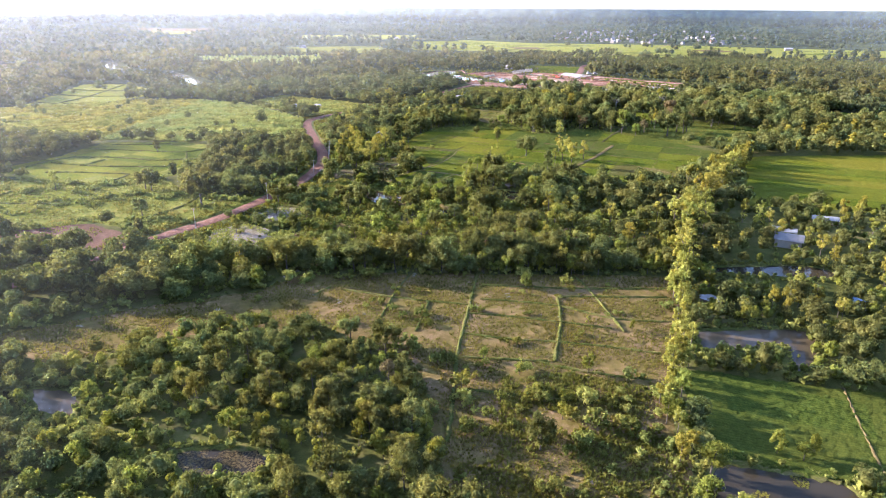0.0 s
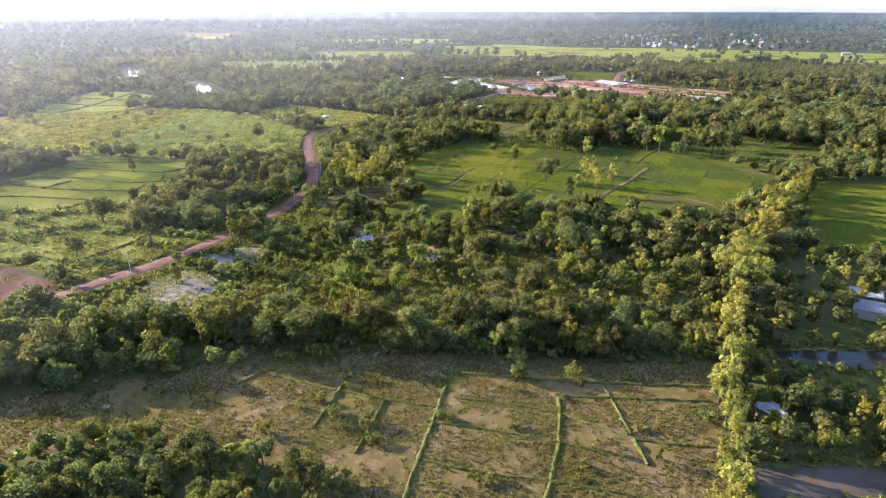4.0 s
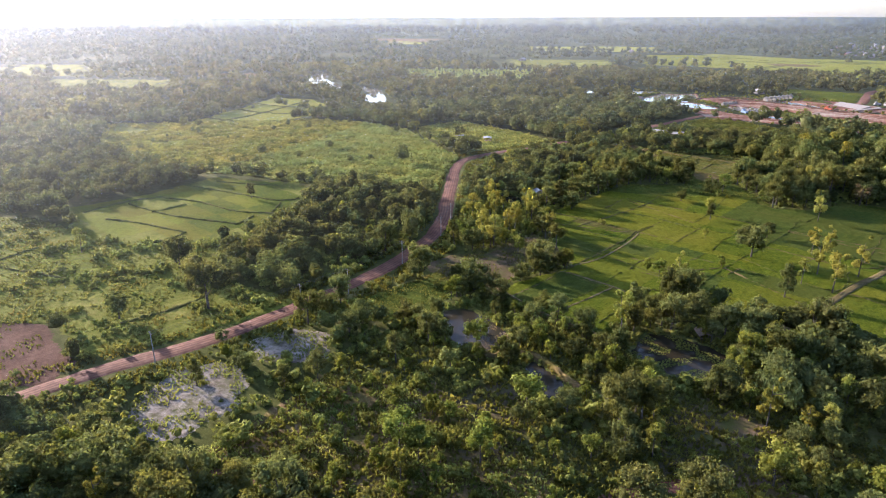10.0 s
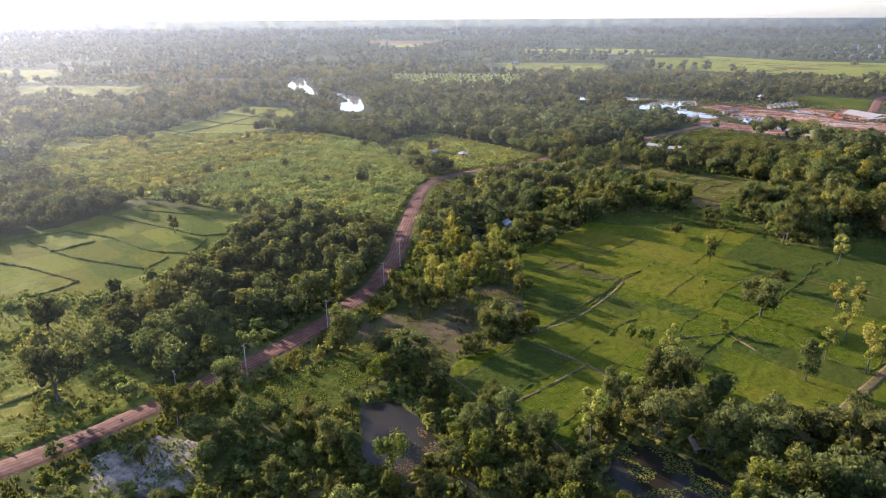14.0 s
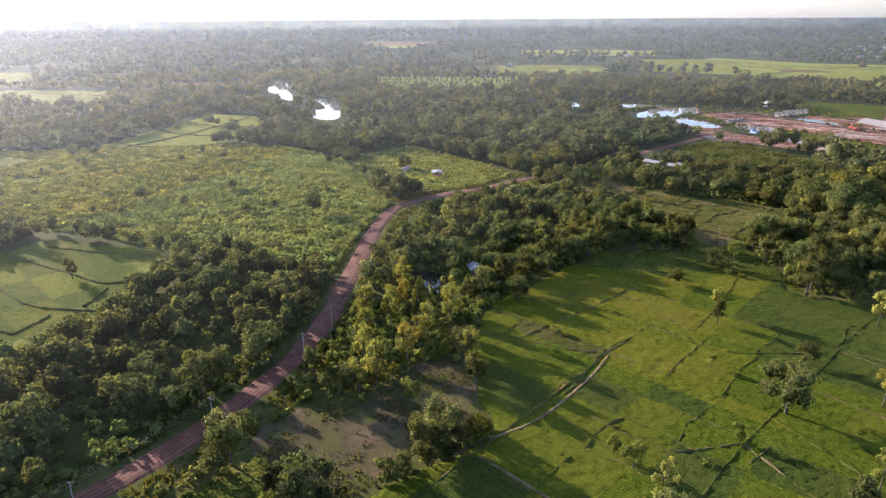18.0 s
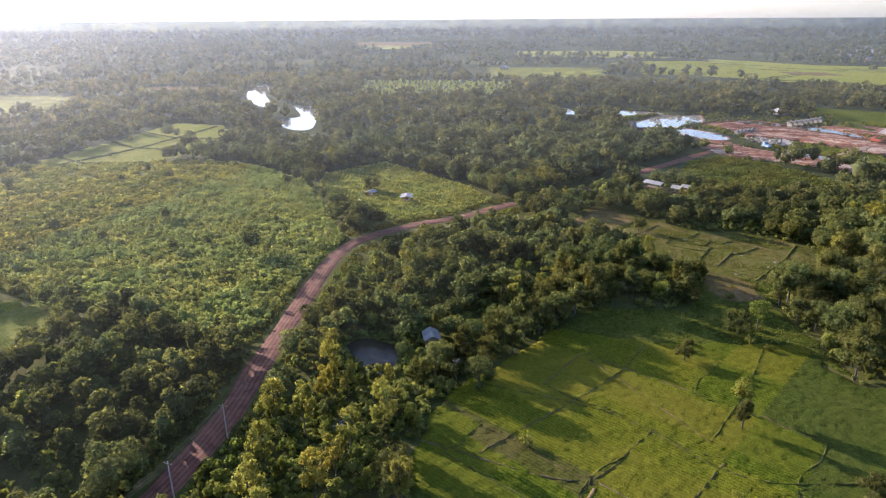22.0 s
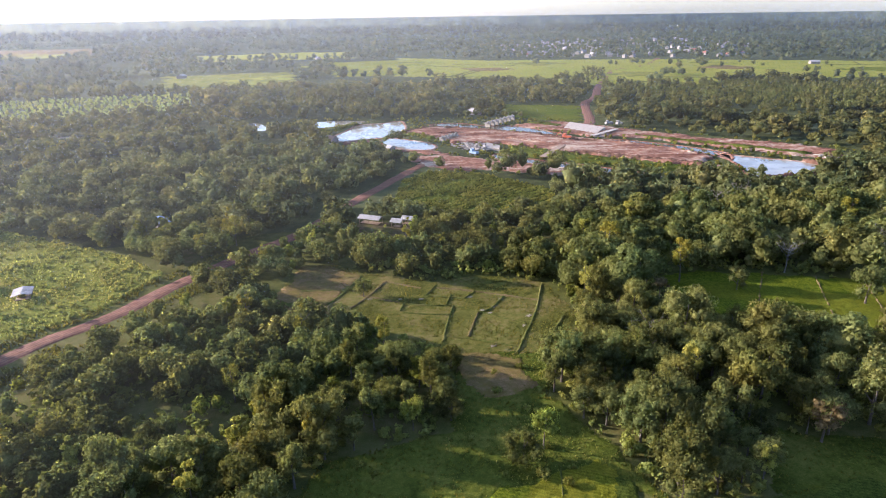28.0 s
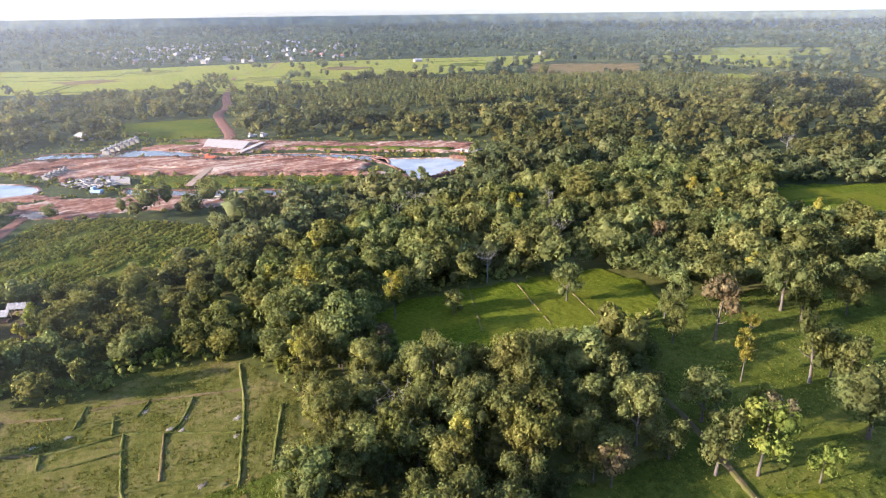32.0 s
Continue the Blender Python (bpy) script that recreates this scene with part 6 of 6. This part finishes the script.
def house(name, x, y, turn, w, l, h, rise, roofmat, wallmat, label, group="", open_sides=False, category="house"):
    root = tagged(new(name), label, category, group)
    part("roof", roof_bm(w, l, h, rise, 0.55), roofmat, root)
    if open_sides:
        for px in (-w / 2 + 0.1, w / 2 - 0.1):
            for py in (-l / 2 + 0.1, 0, l / 2 - 0.1):
                bm = bmesh.new()
                box(bm, px - 0.08, px + 0.08, py - 0.08, py + 0.08, -0.1, h, 0.01)
                part("post", bm, WOOD, root)
        bm = bmesh.new()
        box(bm, -w / 2 + 0.3, w / 2 - 0.3, -l / 2 + 0.3, l / 2 - 0.3, 0.35, 0.5, 0.02)
        part("floor_deck", bm, WOOD, root)
    else:
        bm = bmesh.new()
        box(bm, -w / 2, w / 2, -l / 2, l / 2, -0.1, h, 0.02)
        for side in (-1, 1):
            a, b2, c2 = bm.verts.new((-w / 2, side * l / 2, h)), bm.verts.new((w / 2, side * l / 2, h)), bm.verts.new((0, side * l / 2, h + rise - 0.08))
            bm.faces.new((a, b2, c2))
        part("wall", bm, wallmat, root)
        bm = bmesh.new()
        box(bm, -0.45, 0.45, -l / 2 - 0.05, -l / 2 + 0.02, 0, 2.0, 0.01)
        part("door", bm, WOOD, root)
        for px in (-w / 3, w / 3):
            bm = bmesh.new()
            box(bm, px - 0.45, px + 0.45, -l / 2 - 0.04, -l / 2 + 0.02, 1.0, 2.0, 0.01)
            part("window", bm, WIRE, root)
    root.matrix_basis = pose(x, y, 0.0, 0, 0, turn)
    return root


house("farm_hut", -41, 415, 30, 3.5, 4.6, 2.6, 0.9, STEEL, WALL, "small hut with grey sheet roof among trees", category="hut")
house("lean_to", -31, 405, -20, 2.0, 2.6, 1.8, 0.3, STEEL, WOOD, "tiny tin-roofed shelter at the paddy edge", open_sides=True, category="shelter")
house("field_hut", -105, 543, 20, 4.6, 6.0, 2.2, 0.5, STEEL, WOOD, "open field hut with pale flat sheet roof", open_sides=True, category="hut")
house("field_shelter", -125, 545, -15, 3.6, 4.2, 2.0, 0.5, STEEL, WOOD, "open field shelter with old sheet roof", open_sides=True, category="shelter")
OLDSHEET = plain_material("old_sheet", (0.16, 0.15, 0.145), 0.7, 0.2, 0.8)
house("farmhouse", 124, 217, 62, 6.0, 8.5, 3.2, 1.5, OLDSHEET, WALL, "farmhouse with white sheet roof by a pond")
house("farm_shed", 128, 228, 62, 5.0, 7.5, 2.6, 0.6, STEEL, WOOD, "grey sheet-roofed shed beside the farmhouse", open_sides=True, category="shed")
house("farm_shed", 151, 242, 70, 4.0, 9.0, 2.6, 0.8, STEEL, WOOD, "long sheet-roofed shed behind trees", open_sides=True, category="shed")
house("pond_hut", 77, 167, 40, 3.6, 5.0, 2.4, 0.6, STEEL, WOOD, "low hut with grey roof under slender trees", category="hut")
house("blue_hut", 117, 166, 25, 4.2, 5.6, 2.6, 0.9, BLUESHEET, WALL, "hut with blue sheet roof among dark trees", category="hut")
house("pond_shelter", 31, 292, 20, 2.2, 3.6, 1.8, 0.4, WOOD, WOOD, "brown shelter beside the weedy pond", open_sides=True, category="shelter")
for x, y, t_, w, l in ((3, 606, 62, 4, 9), (14, 600, 62, 3, 4), (19, 603, 62, 3, 5)):
    house("farm_shed", x, y, t_, w, l, 2.8, 0.9, STEEL, WOOD, "long farm shed with grey sheet roof in the woods", "sheds in the woods", True, "shed")
house("woodland_house", -22, 690, 40, 7, 10, 3.0, 1.2, STEEL, WALL, "house with blue-grey roof in the woods")
house("woodland_house", -75, 722, 80, 7, 11, 3.0, 1.2, STEEL, WALL, "house with grey roof in far woods")
house("woodland_house", -84, 612, 30, 5, 8, 3.0, 1.2, BLUESHEET, WALL, "house with bluish roof in the woods")
house("bank_house", 88, 908, 20, 8, 10, 3.4, 1.6, STEEL, WALL, "white-roofed house on the canal bank")
house("lake_house", -29, 790, 60, 8, 11, 3.4, 2.4, WOOD, WALL, "brown-roofed house at the lake shore")
house("site_office", 12, 759, 40, 5, 7, 2.6, 1.2, STEEL, WALL, "pale-roofed site office at the lake shore")

# village on the far side of the rice plain
vr = np.random.default_rng(90)
made = 0
while made < 210:
    x, y = vr.uniform(260, 990), vr.uniform(1510, 2440)
    if inside(VILLAGE, np.array([x]), np.array([y]))[0]:
        mt, nm = [(STEEL, "pale sheet"), (REDTILE, "red tiled"), (OLDSHEET, "old sheet"), (OLDSHEET, "grey sheet")][min(3, int(vr.integers(9)))]
        big = vr.uniform(0.5, 1.0)
        house("village_house", x, y, vr.uniform(0, 180), 9 * big, 12 * big, 4.5, 2.6, mt, WALL, "village house with " + nm + " roof among trees", "village houses")
        made += 1
for x, y in ((691, 1349), (-280, 1330), (-120, 1700), (980, 1330)):
    house("far_farmhouse", x, y, vr.uniform(0, 180), 9, 14, 4.0, 2.0, STEEL, WALL, "farmhouse with pale roof on the far plain", "far farmhouses")

# ---------------------------------------------------------------- earthworks: weirs, ramps, machines
def weir(x, y, turn, length, piers, deck_w, h, label):
    root = tagged(new("weir"), label, "weir")
    bm = bmesh.new()
    box(bm, -length / 2, length / 2, -deck_w / 2, deck_w / 2, h - 0.5, h, 0.06)
    part("deck", bm, CONCRETE, root)
    for k in range(piers):
        px = -length / 2 + (k + 0.5) * length / piers
        bm = bmesh.new()
        box(bm, px - 0.8, px + 0.8, -deck_w / 2 - 1.6, deck_w / 2 + 0.4, -0.2, h - 0.5, 0.08)
        part("pier", bm, CONCRETE, root)
        bm = bmesh.new()
        box(bm, px - 0.7, px + 0.7, -deck_w / 2, -deck_w / 2 + 0.9, h, h + 1.1, 0.04)
        part("gate_post", bm, CONCRETE, root)
    root.matrix_basis = pose(x, y, 0, 0, 0, turn)


weir(54, 794, 49, 20, 5, 2.2, 2.6, "grey concrete weir with upright piers")
weir(101, 856, 51, 46, 7, 2.4, 3.4, "long concrete weir with a row of piers over a canal")


def ramp(x, y, turn, length, width, h, label, material=WOOD):
    root = tagged(new("timber_ramp"), label, "ramp")
    bm = bmesh.new()
    vs = box(bm, -length / 2, length / 2, -width / 2, width / 2, -0.4, 0.0, 0.05)
    for v in bm.verts:
        v.co.z += h * (0.75 + 0.25 * v.co.x / (length / 2)) + 0.4
    part("deck", bm, material, root)
    for k in range(5):
        px = -length / 2 + (k + 0.5) * length / 5
        for py in (-width / 2 + 0.4, width / 2 - 0.4):
            bm = bmesh.new()
            box(bm, px - 0.22, px + 0.22, py - 0.22, py + 0.22, -0.2, h * (0.75 + 0.25 * px / (length / 2)) + 0.05, 0.02)
            part("trestle", bm, WOOD, root)
    root.matrix_basis = pose(x, y, 0, 0, 0, turn)


ramp(112, 729, 52, 30, 4.0, 3.6, "brown timber ramp bridge over the canal")
ramp(166, 794, 38, 30, 3.6, 1.9, "pale sloping ramp deck beside the concrete slope", PALECRETE)


def slab(name, corners, tops, material, label, category):
    """A thick sloping slab from its four corners and their heights."""
    bm = bmesh.new()
    up = [bm.verts.new((x, y, z)) for (x, y), z in zip(corners, tops)]
    dn = [bm.verts.new((x, y, -0.2)) for x, y in corners]
    bm.faces.new(up)
    bm.faces.new(dn[::-1])
    for k in range(4):
        bm.faces.new((up[k - 1], dn[k - 1], dn[k], up[k]))
    bmesh.ops.recalc_face_normals(bm, faces=bm.faces[:])
    bmesh.ops.bevel(bm, geom=bm.edges[:], offset=0.12, segments=1, affect="EDGES")
    me = bpy.data.meshes.new(name)
    bm.to_mesh(me)
    bm.free()
    me.materials.append(material)
    tagged(new(name, me), label, category)


slab("spillway_slope", [(139, 812), (153, 840), (172, 811), (154, 786)], (0.2, 2.3, 2.3, 0.2), PALECRETE, "pale concrete spillway slope on the far bank", "spillway")
slab("culvert", [(77, 768), (84, 756), (82, 747), (74, 754)], (1.9, 1.9, 1.5, 1.5), CONCRETE, "grey concrete culvert box at the canal", "culvert")


def rubble(poly, count, seed):
    """Broken slabs and posts lying over one another."""
    r = np.random.default_rng(seed)
    bm = bmesh.new()
    px, py = [p[0] for p in poly], [p[1] for p in poly]
    made = 0
    while made < count:
        x, y = r.uniform(min(px), max(px)), r.uniform(min(py), max(py))
        if not inside(poly, np.array([x]), np.array([y]))[0]:
            continue
        m = pose(x, y, r.uniform(0.8, 1.9), r.normal(0, 9), r.normal(0, 9), r.uniform(0, 180)) @ Matrix.Diagonal((r.uniform(0.8, 5.0), r.uniform(0.5, 1.6), r.uniform(0.3, 0.7), 1))
        bmesh.ops.create_cube(bm, size=1.0, matrix=m)
        made += 1
    me = bpy.data.meshes.new("rubble")
    bm.to_mesh(me)
    bm.free()
    me.materials.append(CONCRETE)
    tagged(new("rubble", me), "broken concrete slabs heaped beside the weir", "rubble", kind="stuff")


rubble([(53, 766), (62, 776), (78, 768), (76, 748), (68, 742), (58, 752)], 90, 8)
rubble([(262, 702), (272, 700), (274, 690), (264, 688)], 25, 9)
for i, line in enumerate([[(24, 824), (52, 840), (104, 808), (140, 778)], [(140, 776), (178, 746), (198, 716)], [(132, 733), (166, 706), (186, 694)], [(70, 806), (100, 780), (126, 752)], [(202, 656), (232, 660), (252, 676), (250, 692)], [(44, 812), (66, 812), (84, 796)], [(120, 790), (150, 764)]]):
    ridge("spoil_bank", line, 3.6, 1.7 if i < 5 else 1.6, SITE if i % 2 else REDSOIL, "long low heap of graded red earth", "earth bank", seed=160 + i)


def machine(name, x, y, turn, colour, label, arm):
    root = tagged(new(name), label, "vehicle")
    bm = bmesh.new()
    box(bm, -1.4, 1.4, -3.0, 3.0, 0.9, 2.2, 0.15)
    body = part("body", bm, colour, root)
    bm = bmesh.new()
    box(bm, -1.2, 1.2, 0.6, 2.4, 2.2, 3.6, 0.15)
    cab = part("cab", bm, colour, root)
    bm = bmesh.new()
    box(bm, -1.0, 1.0, 2.38, 2.43, 2.5, 3.4, 0.01)
    part("windscreen", bm, WIRE, cab)
    for px in (-1.3, 1.3):
        for py in (-2.0, 1.9):
            bm = bmesh.new()
            bmesh.ops.create_cone(bm, cap_ends=True, segments=14, radius1=0.6, radius2=0.6, depth=0.4, matrix=Matrix.Translation((px, py, 0.55)) @ Matrix.Rotation(radians(90), 4, "Y"))
            part("wheel", bm, WIRE, root)
    if arm:
        v, f = tube([(0, 2.6, 1.8), (0, 5.0, 4.6), (0, 7.4, 1.6)], [0.35, 0.3, 0.2], 4)
        mesh_part("arm", mesh_from("arm", v, np.array(f), colour), root)
    root.matrix_basis = pose(x, y, 1.55 if arm else 0.9, 0, 0, turn)


ORANGE = plain_material("machine_paint", (0.45, 0.11, 0.05), 0.5, 0.15, 1.0)
machine("excavator", 133, 774, 60, ORANGE, "orange-red excavator on graded earth", True)
machine("truck", 188, 826, 120, STEEL, "white truck parked on the far bank", False)
machine("truck", 181, 829, 100, STEEL, "white truck parked on the far bank", False)
machine("truck", 64, 734, 40, BLUESHEET, "pale blue truck on the near bank", False)

# green strips along the canals, with weeds and bushes
STRIPS = [[(90, 755), (115, 741), (128, 726), (174, 690), (183, 679), (165, 678), (122, 707), (108, 717), (86, 739)], [(182, 783), (209, 756), (261, 703), (267, 711), (220, 757), (185, 789)], [(25, 814), (43, 795), (46, 800), (30, 820)], [(-48, 834), (-20, 866), (-12, 872), (-14, 862), (-38, 826)], [(120, 848), (134, 836), (140, 826), (146, 838), (132, 852)]]
for i, strip in enumerate(STRIPS):
    sheet("weed_strip", strip, 1.6, 1.5, 0.3, MEADOW, "weedy green strip along the canal", "weeds", 70 + i)
x, y = scatter(-60, 310, 640, 900, 3.2)
dry_land = ~inside(LAKE_SHORE, x, y) & (near_line(LAKE_WEST, x, y) > 3) & (near_line(LAKE_STRIP, x, y) > 3) & ~inside(EARTHWORKS, x, y) & ~inside(EARTH_NEAR, x, y) & ~inside(EARTH_FAR, x, y)
for w_ in WATERS + POOLS:
    dry_land &= ~inside(w_, x, y)
strip_ = np.zeros(len(x), bool)
for st in STRIPS:
    strip_ |= inside(st, x, y)
m = (inside(SITE_AREA, x, y) | inside(CREEK_AREA, x, y)) & dry_land & ((rng.random(len(x)) < 0.25) | strip_)
joined("bank_weeds", [("bush", int(rng.integers(3)), a, b, rng.uniform(0, 6.28), rng.uniform(0.5, 1.2)) for a, b in zip(x[m], y[m])], 3, LEAF_BUSH, "tall weeds and bushes on the canal banks", "weeds")
joined("bank_trees", [("broad", i % 5, a, b, 1.3 * i, s_) for i, (a, b, s_) in enumerate([(15, 788, 1.2), (10, 786, 0.9), (20, 786, 1.0), (113, 690, 0.7), (270, 694, 1.0), (276, 700, 0.8), (130, 842, 0.8), (75, 684, 1.7), (84, 687, 1.9), (90, 672, 1.6), (100, 678, 1.9), (108, 674, 1.5), (117, 664, 1.2), (66, 690, 1.2), (40, 704, 1.3), (26, 716, 1.1), (200, 660, 0.9), (208, 664, 0.7)])], 0, LEAF_DARK, "tall trees along the canal banks", "woodland")

# ---------------------------------------------------------------- small marks of the fields
ridge("earth_mound", [(-19, 261), (-15, 264), (-11, 266), (-6, 265), (0, 260), (5, 255)], 2.2, 1.2, DRY, "yellow grassy earth mound between ponds", "mound", 171)
SPOTS = [(-49, 185), (-47, 190), (-30, 169), (-9, 187), (10, 166), (19, 174), (27, 160), (-22, 160), (-38, 172), (-18, 169), (-2, 178), (13, 173), (-49, 186), (-47, 191), (-9, 188), (-63, 162), (-50, 182), (-30, 167), (-97, 138), (-96, 152), (27, 93), (32, 159), (19, 172)]
for i, (x, y) in enumerate(SPOTS):
    q = np.random.default_rng(400 + i)
    rr = q.uniform(0.7, 1.3)
    ring = [(x + rr * q.uniform(0.8, 1.2) * math.cos(a), y + rr * q.uniform(0.6, 0.9) * math.sin(a)) for a in np.linspace(0, 5.6, 9)]
    sheet("sand_spot", ring, 0.35, 0.2, 0.02, SAND, "pale sandy spot in grazed grass", "sand", 180 + i)


def fallen_branch(x, y, turn, length, seed):
    r = np.random.default_rng(seed)
    bend = [(length * t, r.normal(0, 0.25), 0.12 + 0.5 * math.sin(3 * t)) for t in (0, 0.3, 0.6, 1.0)]
    v, f = tube(bend, [0.13, 0.1, 0.08, 0.03], 5)
    for t in (1, 2):
        w, g_ = tube([bend[t], (bend[t][0] + 0.9, bend[t][1] + r.choice([-1, 1]) * 1.1, bend[t][2] + 0.5)], [0.06, 0.02], 4)
        f += [tuple(k + len(v) for k in q) for q in g_]
        v += w
    ob = tagged(new("fallen_branch", mesh_from("fallen_branch", v, np.array(f), POLE)), "bleached bare branch fallen into a pond", "branch")
    ob.matrix_basis = pose(x, y, 0.0, 0, 0, turn)


for i, (x, y, t_) in enumerate([(-47, 373, 20), (-46, 375, 65), (-44, 372, 110), (-45, 376, -30)]):
    fallen_branch(x, y, t_, 4.2, 700 + i)


def lily_pads(poly, gap, keep, seed):
    r = np.random.default_rng(seed)
    px, py = [p[0] for p in poly], [p[1] for p in poly]
    x, y = scatter(min(px), max(px), min(py), max(py), gap)
    m = inside(poly, x, y) & (wave(x, y, 9, seed) > keep)
    V, F, n = [], [], 0
    for a, b in zip(x[m], y[m]):
        s = r.uniform(0.12, 0.3)
        V += [(a + s * math.cos(w), b + s * math.sin(w), 0.05 + r.uniform(0, 0.03)) for w in np.linspace(0, 5.4, 7)]
        F.append(tuple(range(n, n + 7)))
        n += 7
    tagged(new("lily_pads", mesh_from("lily_pads", V, np.array(F), LEAF_BROWN if seed % 2 else LEAF_BRIGHT)), "floating leaves covering part of a pond", "water plants", kind="stuff")


lily_pads([(-29, 277), (-24, 281), (-15, 274), (-20, 264), (-26, 268)], 0.6, 0.1, 501)
tufts("grass_tufts", [(-20, 260), (-12, 263), (2, 255), (4, 259), (-11, 269), (-19, 265)], 0.5, 0.7, 0.95, GRASSBLADE, "yellow grass on an earth mound", 15)
lily_pads(POND_E, 0.55, 0.0, 502)
lily_pads(POND_A, 0.5, 0.9, 504)
lily_pads(POND_I, 0.5, -0.6, 503)


# ---------------------------------------------------------------- haze of the air, thicker with distance, and the far edge of the land
# upright sheets added as haze; the near ones also imitate sun glare
for west, east, deep, share, forward in ((-75, 420, 420, 0.014, 0.36), (-135, 480, 490, 0.016, 0.36), (-200, 550, 570, 0.019, 0.34), (-300, 690, 700, 0.021, 0.3), (-500, 800, 860, 0.028, 0.2), (-1000, 1150, 1200, 0.055, 0.06), (-2100, 2100, 2100, 0.065, 0.04), (-3900, 3900, 3900, 0.125, 0.03)):
    bend = [1 + 0.03 * math.sin(3 * k * math.pi / 48 + deep) for k in range(96)]
    hv = [((east + west) / 2 + (east - west) / 2 * bend[k] * math.cos(k * math.pi / 48), 200 + deep * bend[k] * math.sin(k * math.pi / 48), z) for z in (0.0, 260.0) for k in range(96)]
    hf = [(k, 96 + k, 96 + (k + 1) % 96, (k + 1) % 96) for k in range(96)]
    tagged(new("haze", mesh_from("haze", hv, np.array(hf), haze_material("haze", share, forward, (0.79, 0.87, 0.96) if share < 0.04 else (0.62, 0.7, 0.8) if share > 0.12 else (0.35, 0.47, 0.68)), True)), "upright sheet standing in for haze over the plain", "haze", kind="structure")
bv = [(4600 * math.cos(k * math.pi / 48), 260 + 4600 * math.sin(k * math.pi / 48), z) for z in (-1.0, 66.0) for k in range(96)]
bf = [(k, 96 + k, 96 + (k + 1) % 96, (k + 1) % 96) for k in range(96)]
tagged(new("backdrop", mesh_from("backdrop", bv, np.array(bf), LEAF_DISTANT)), "low wooded edge of the plain", "backdrop", kind="structure")
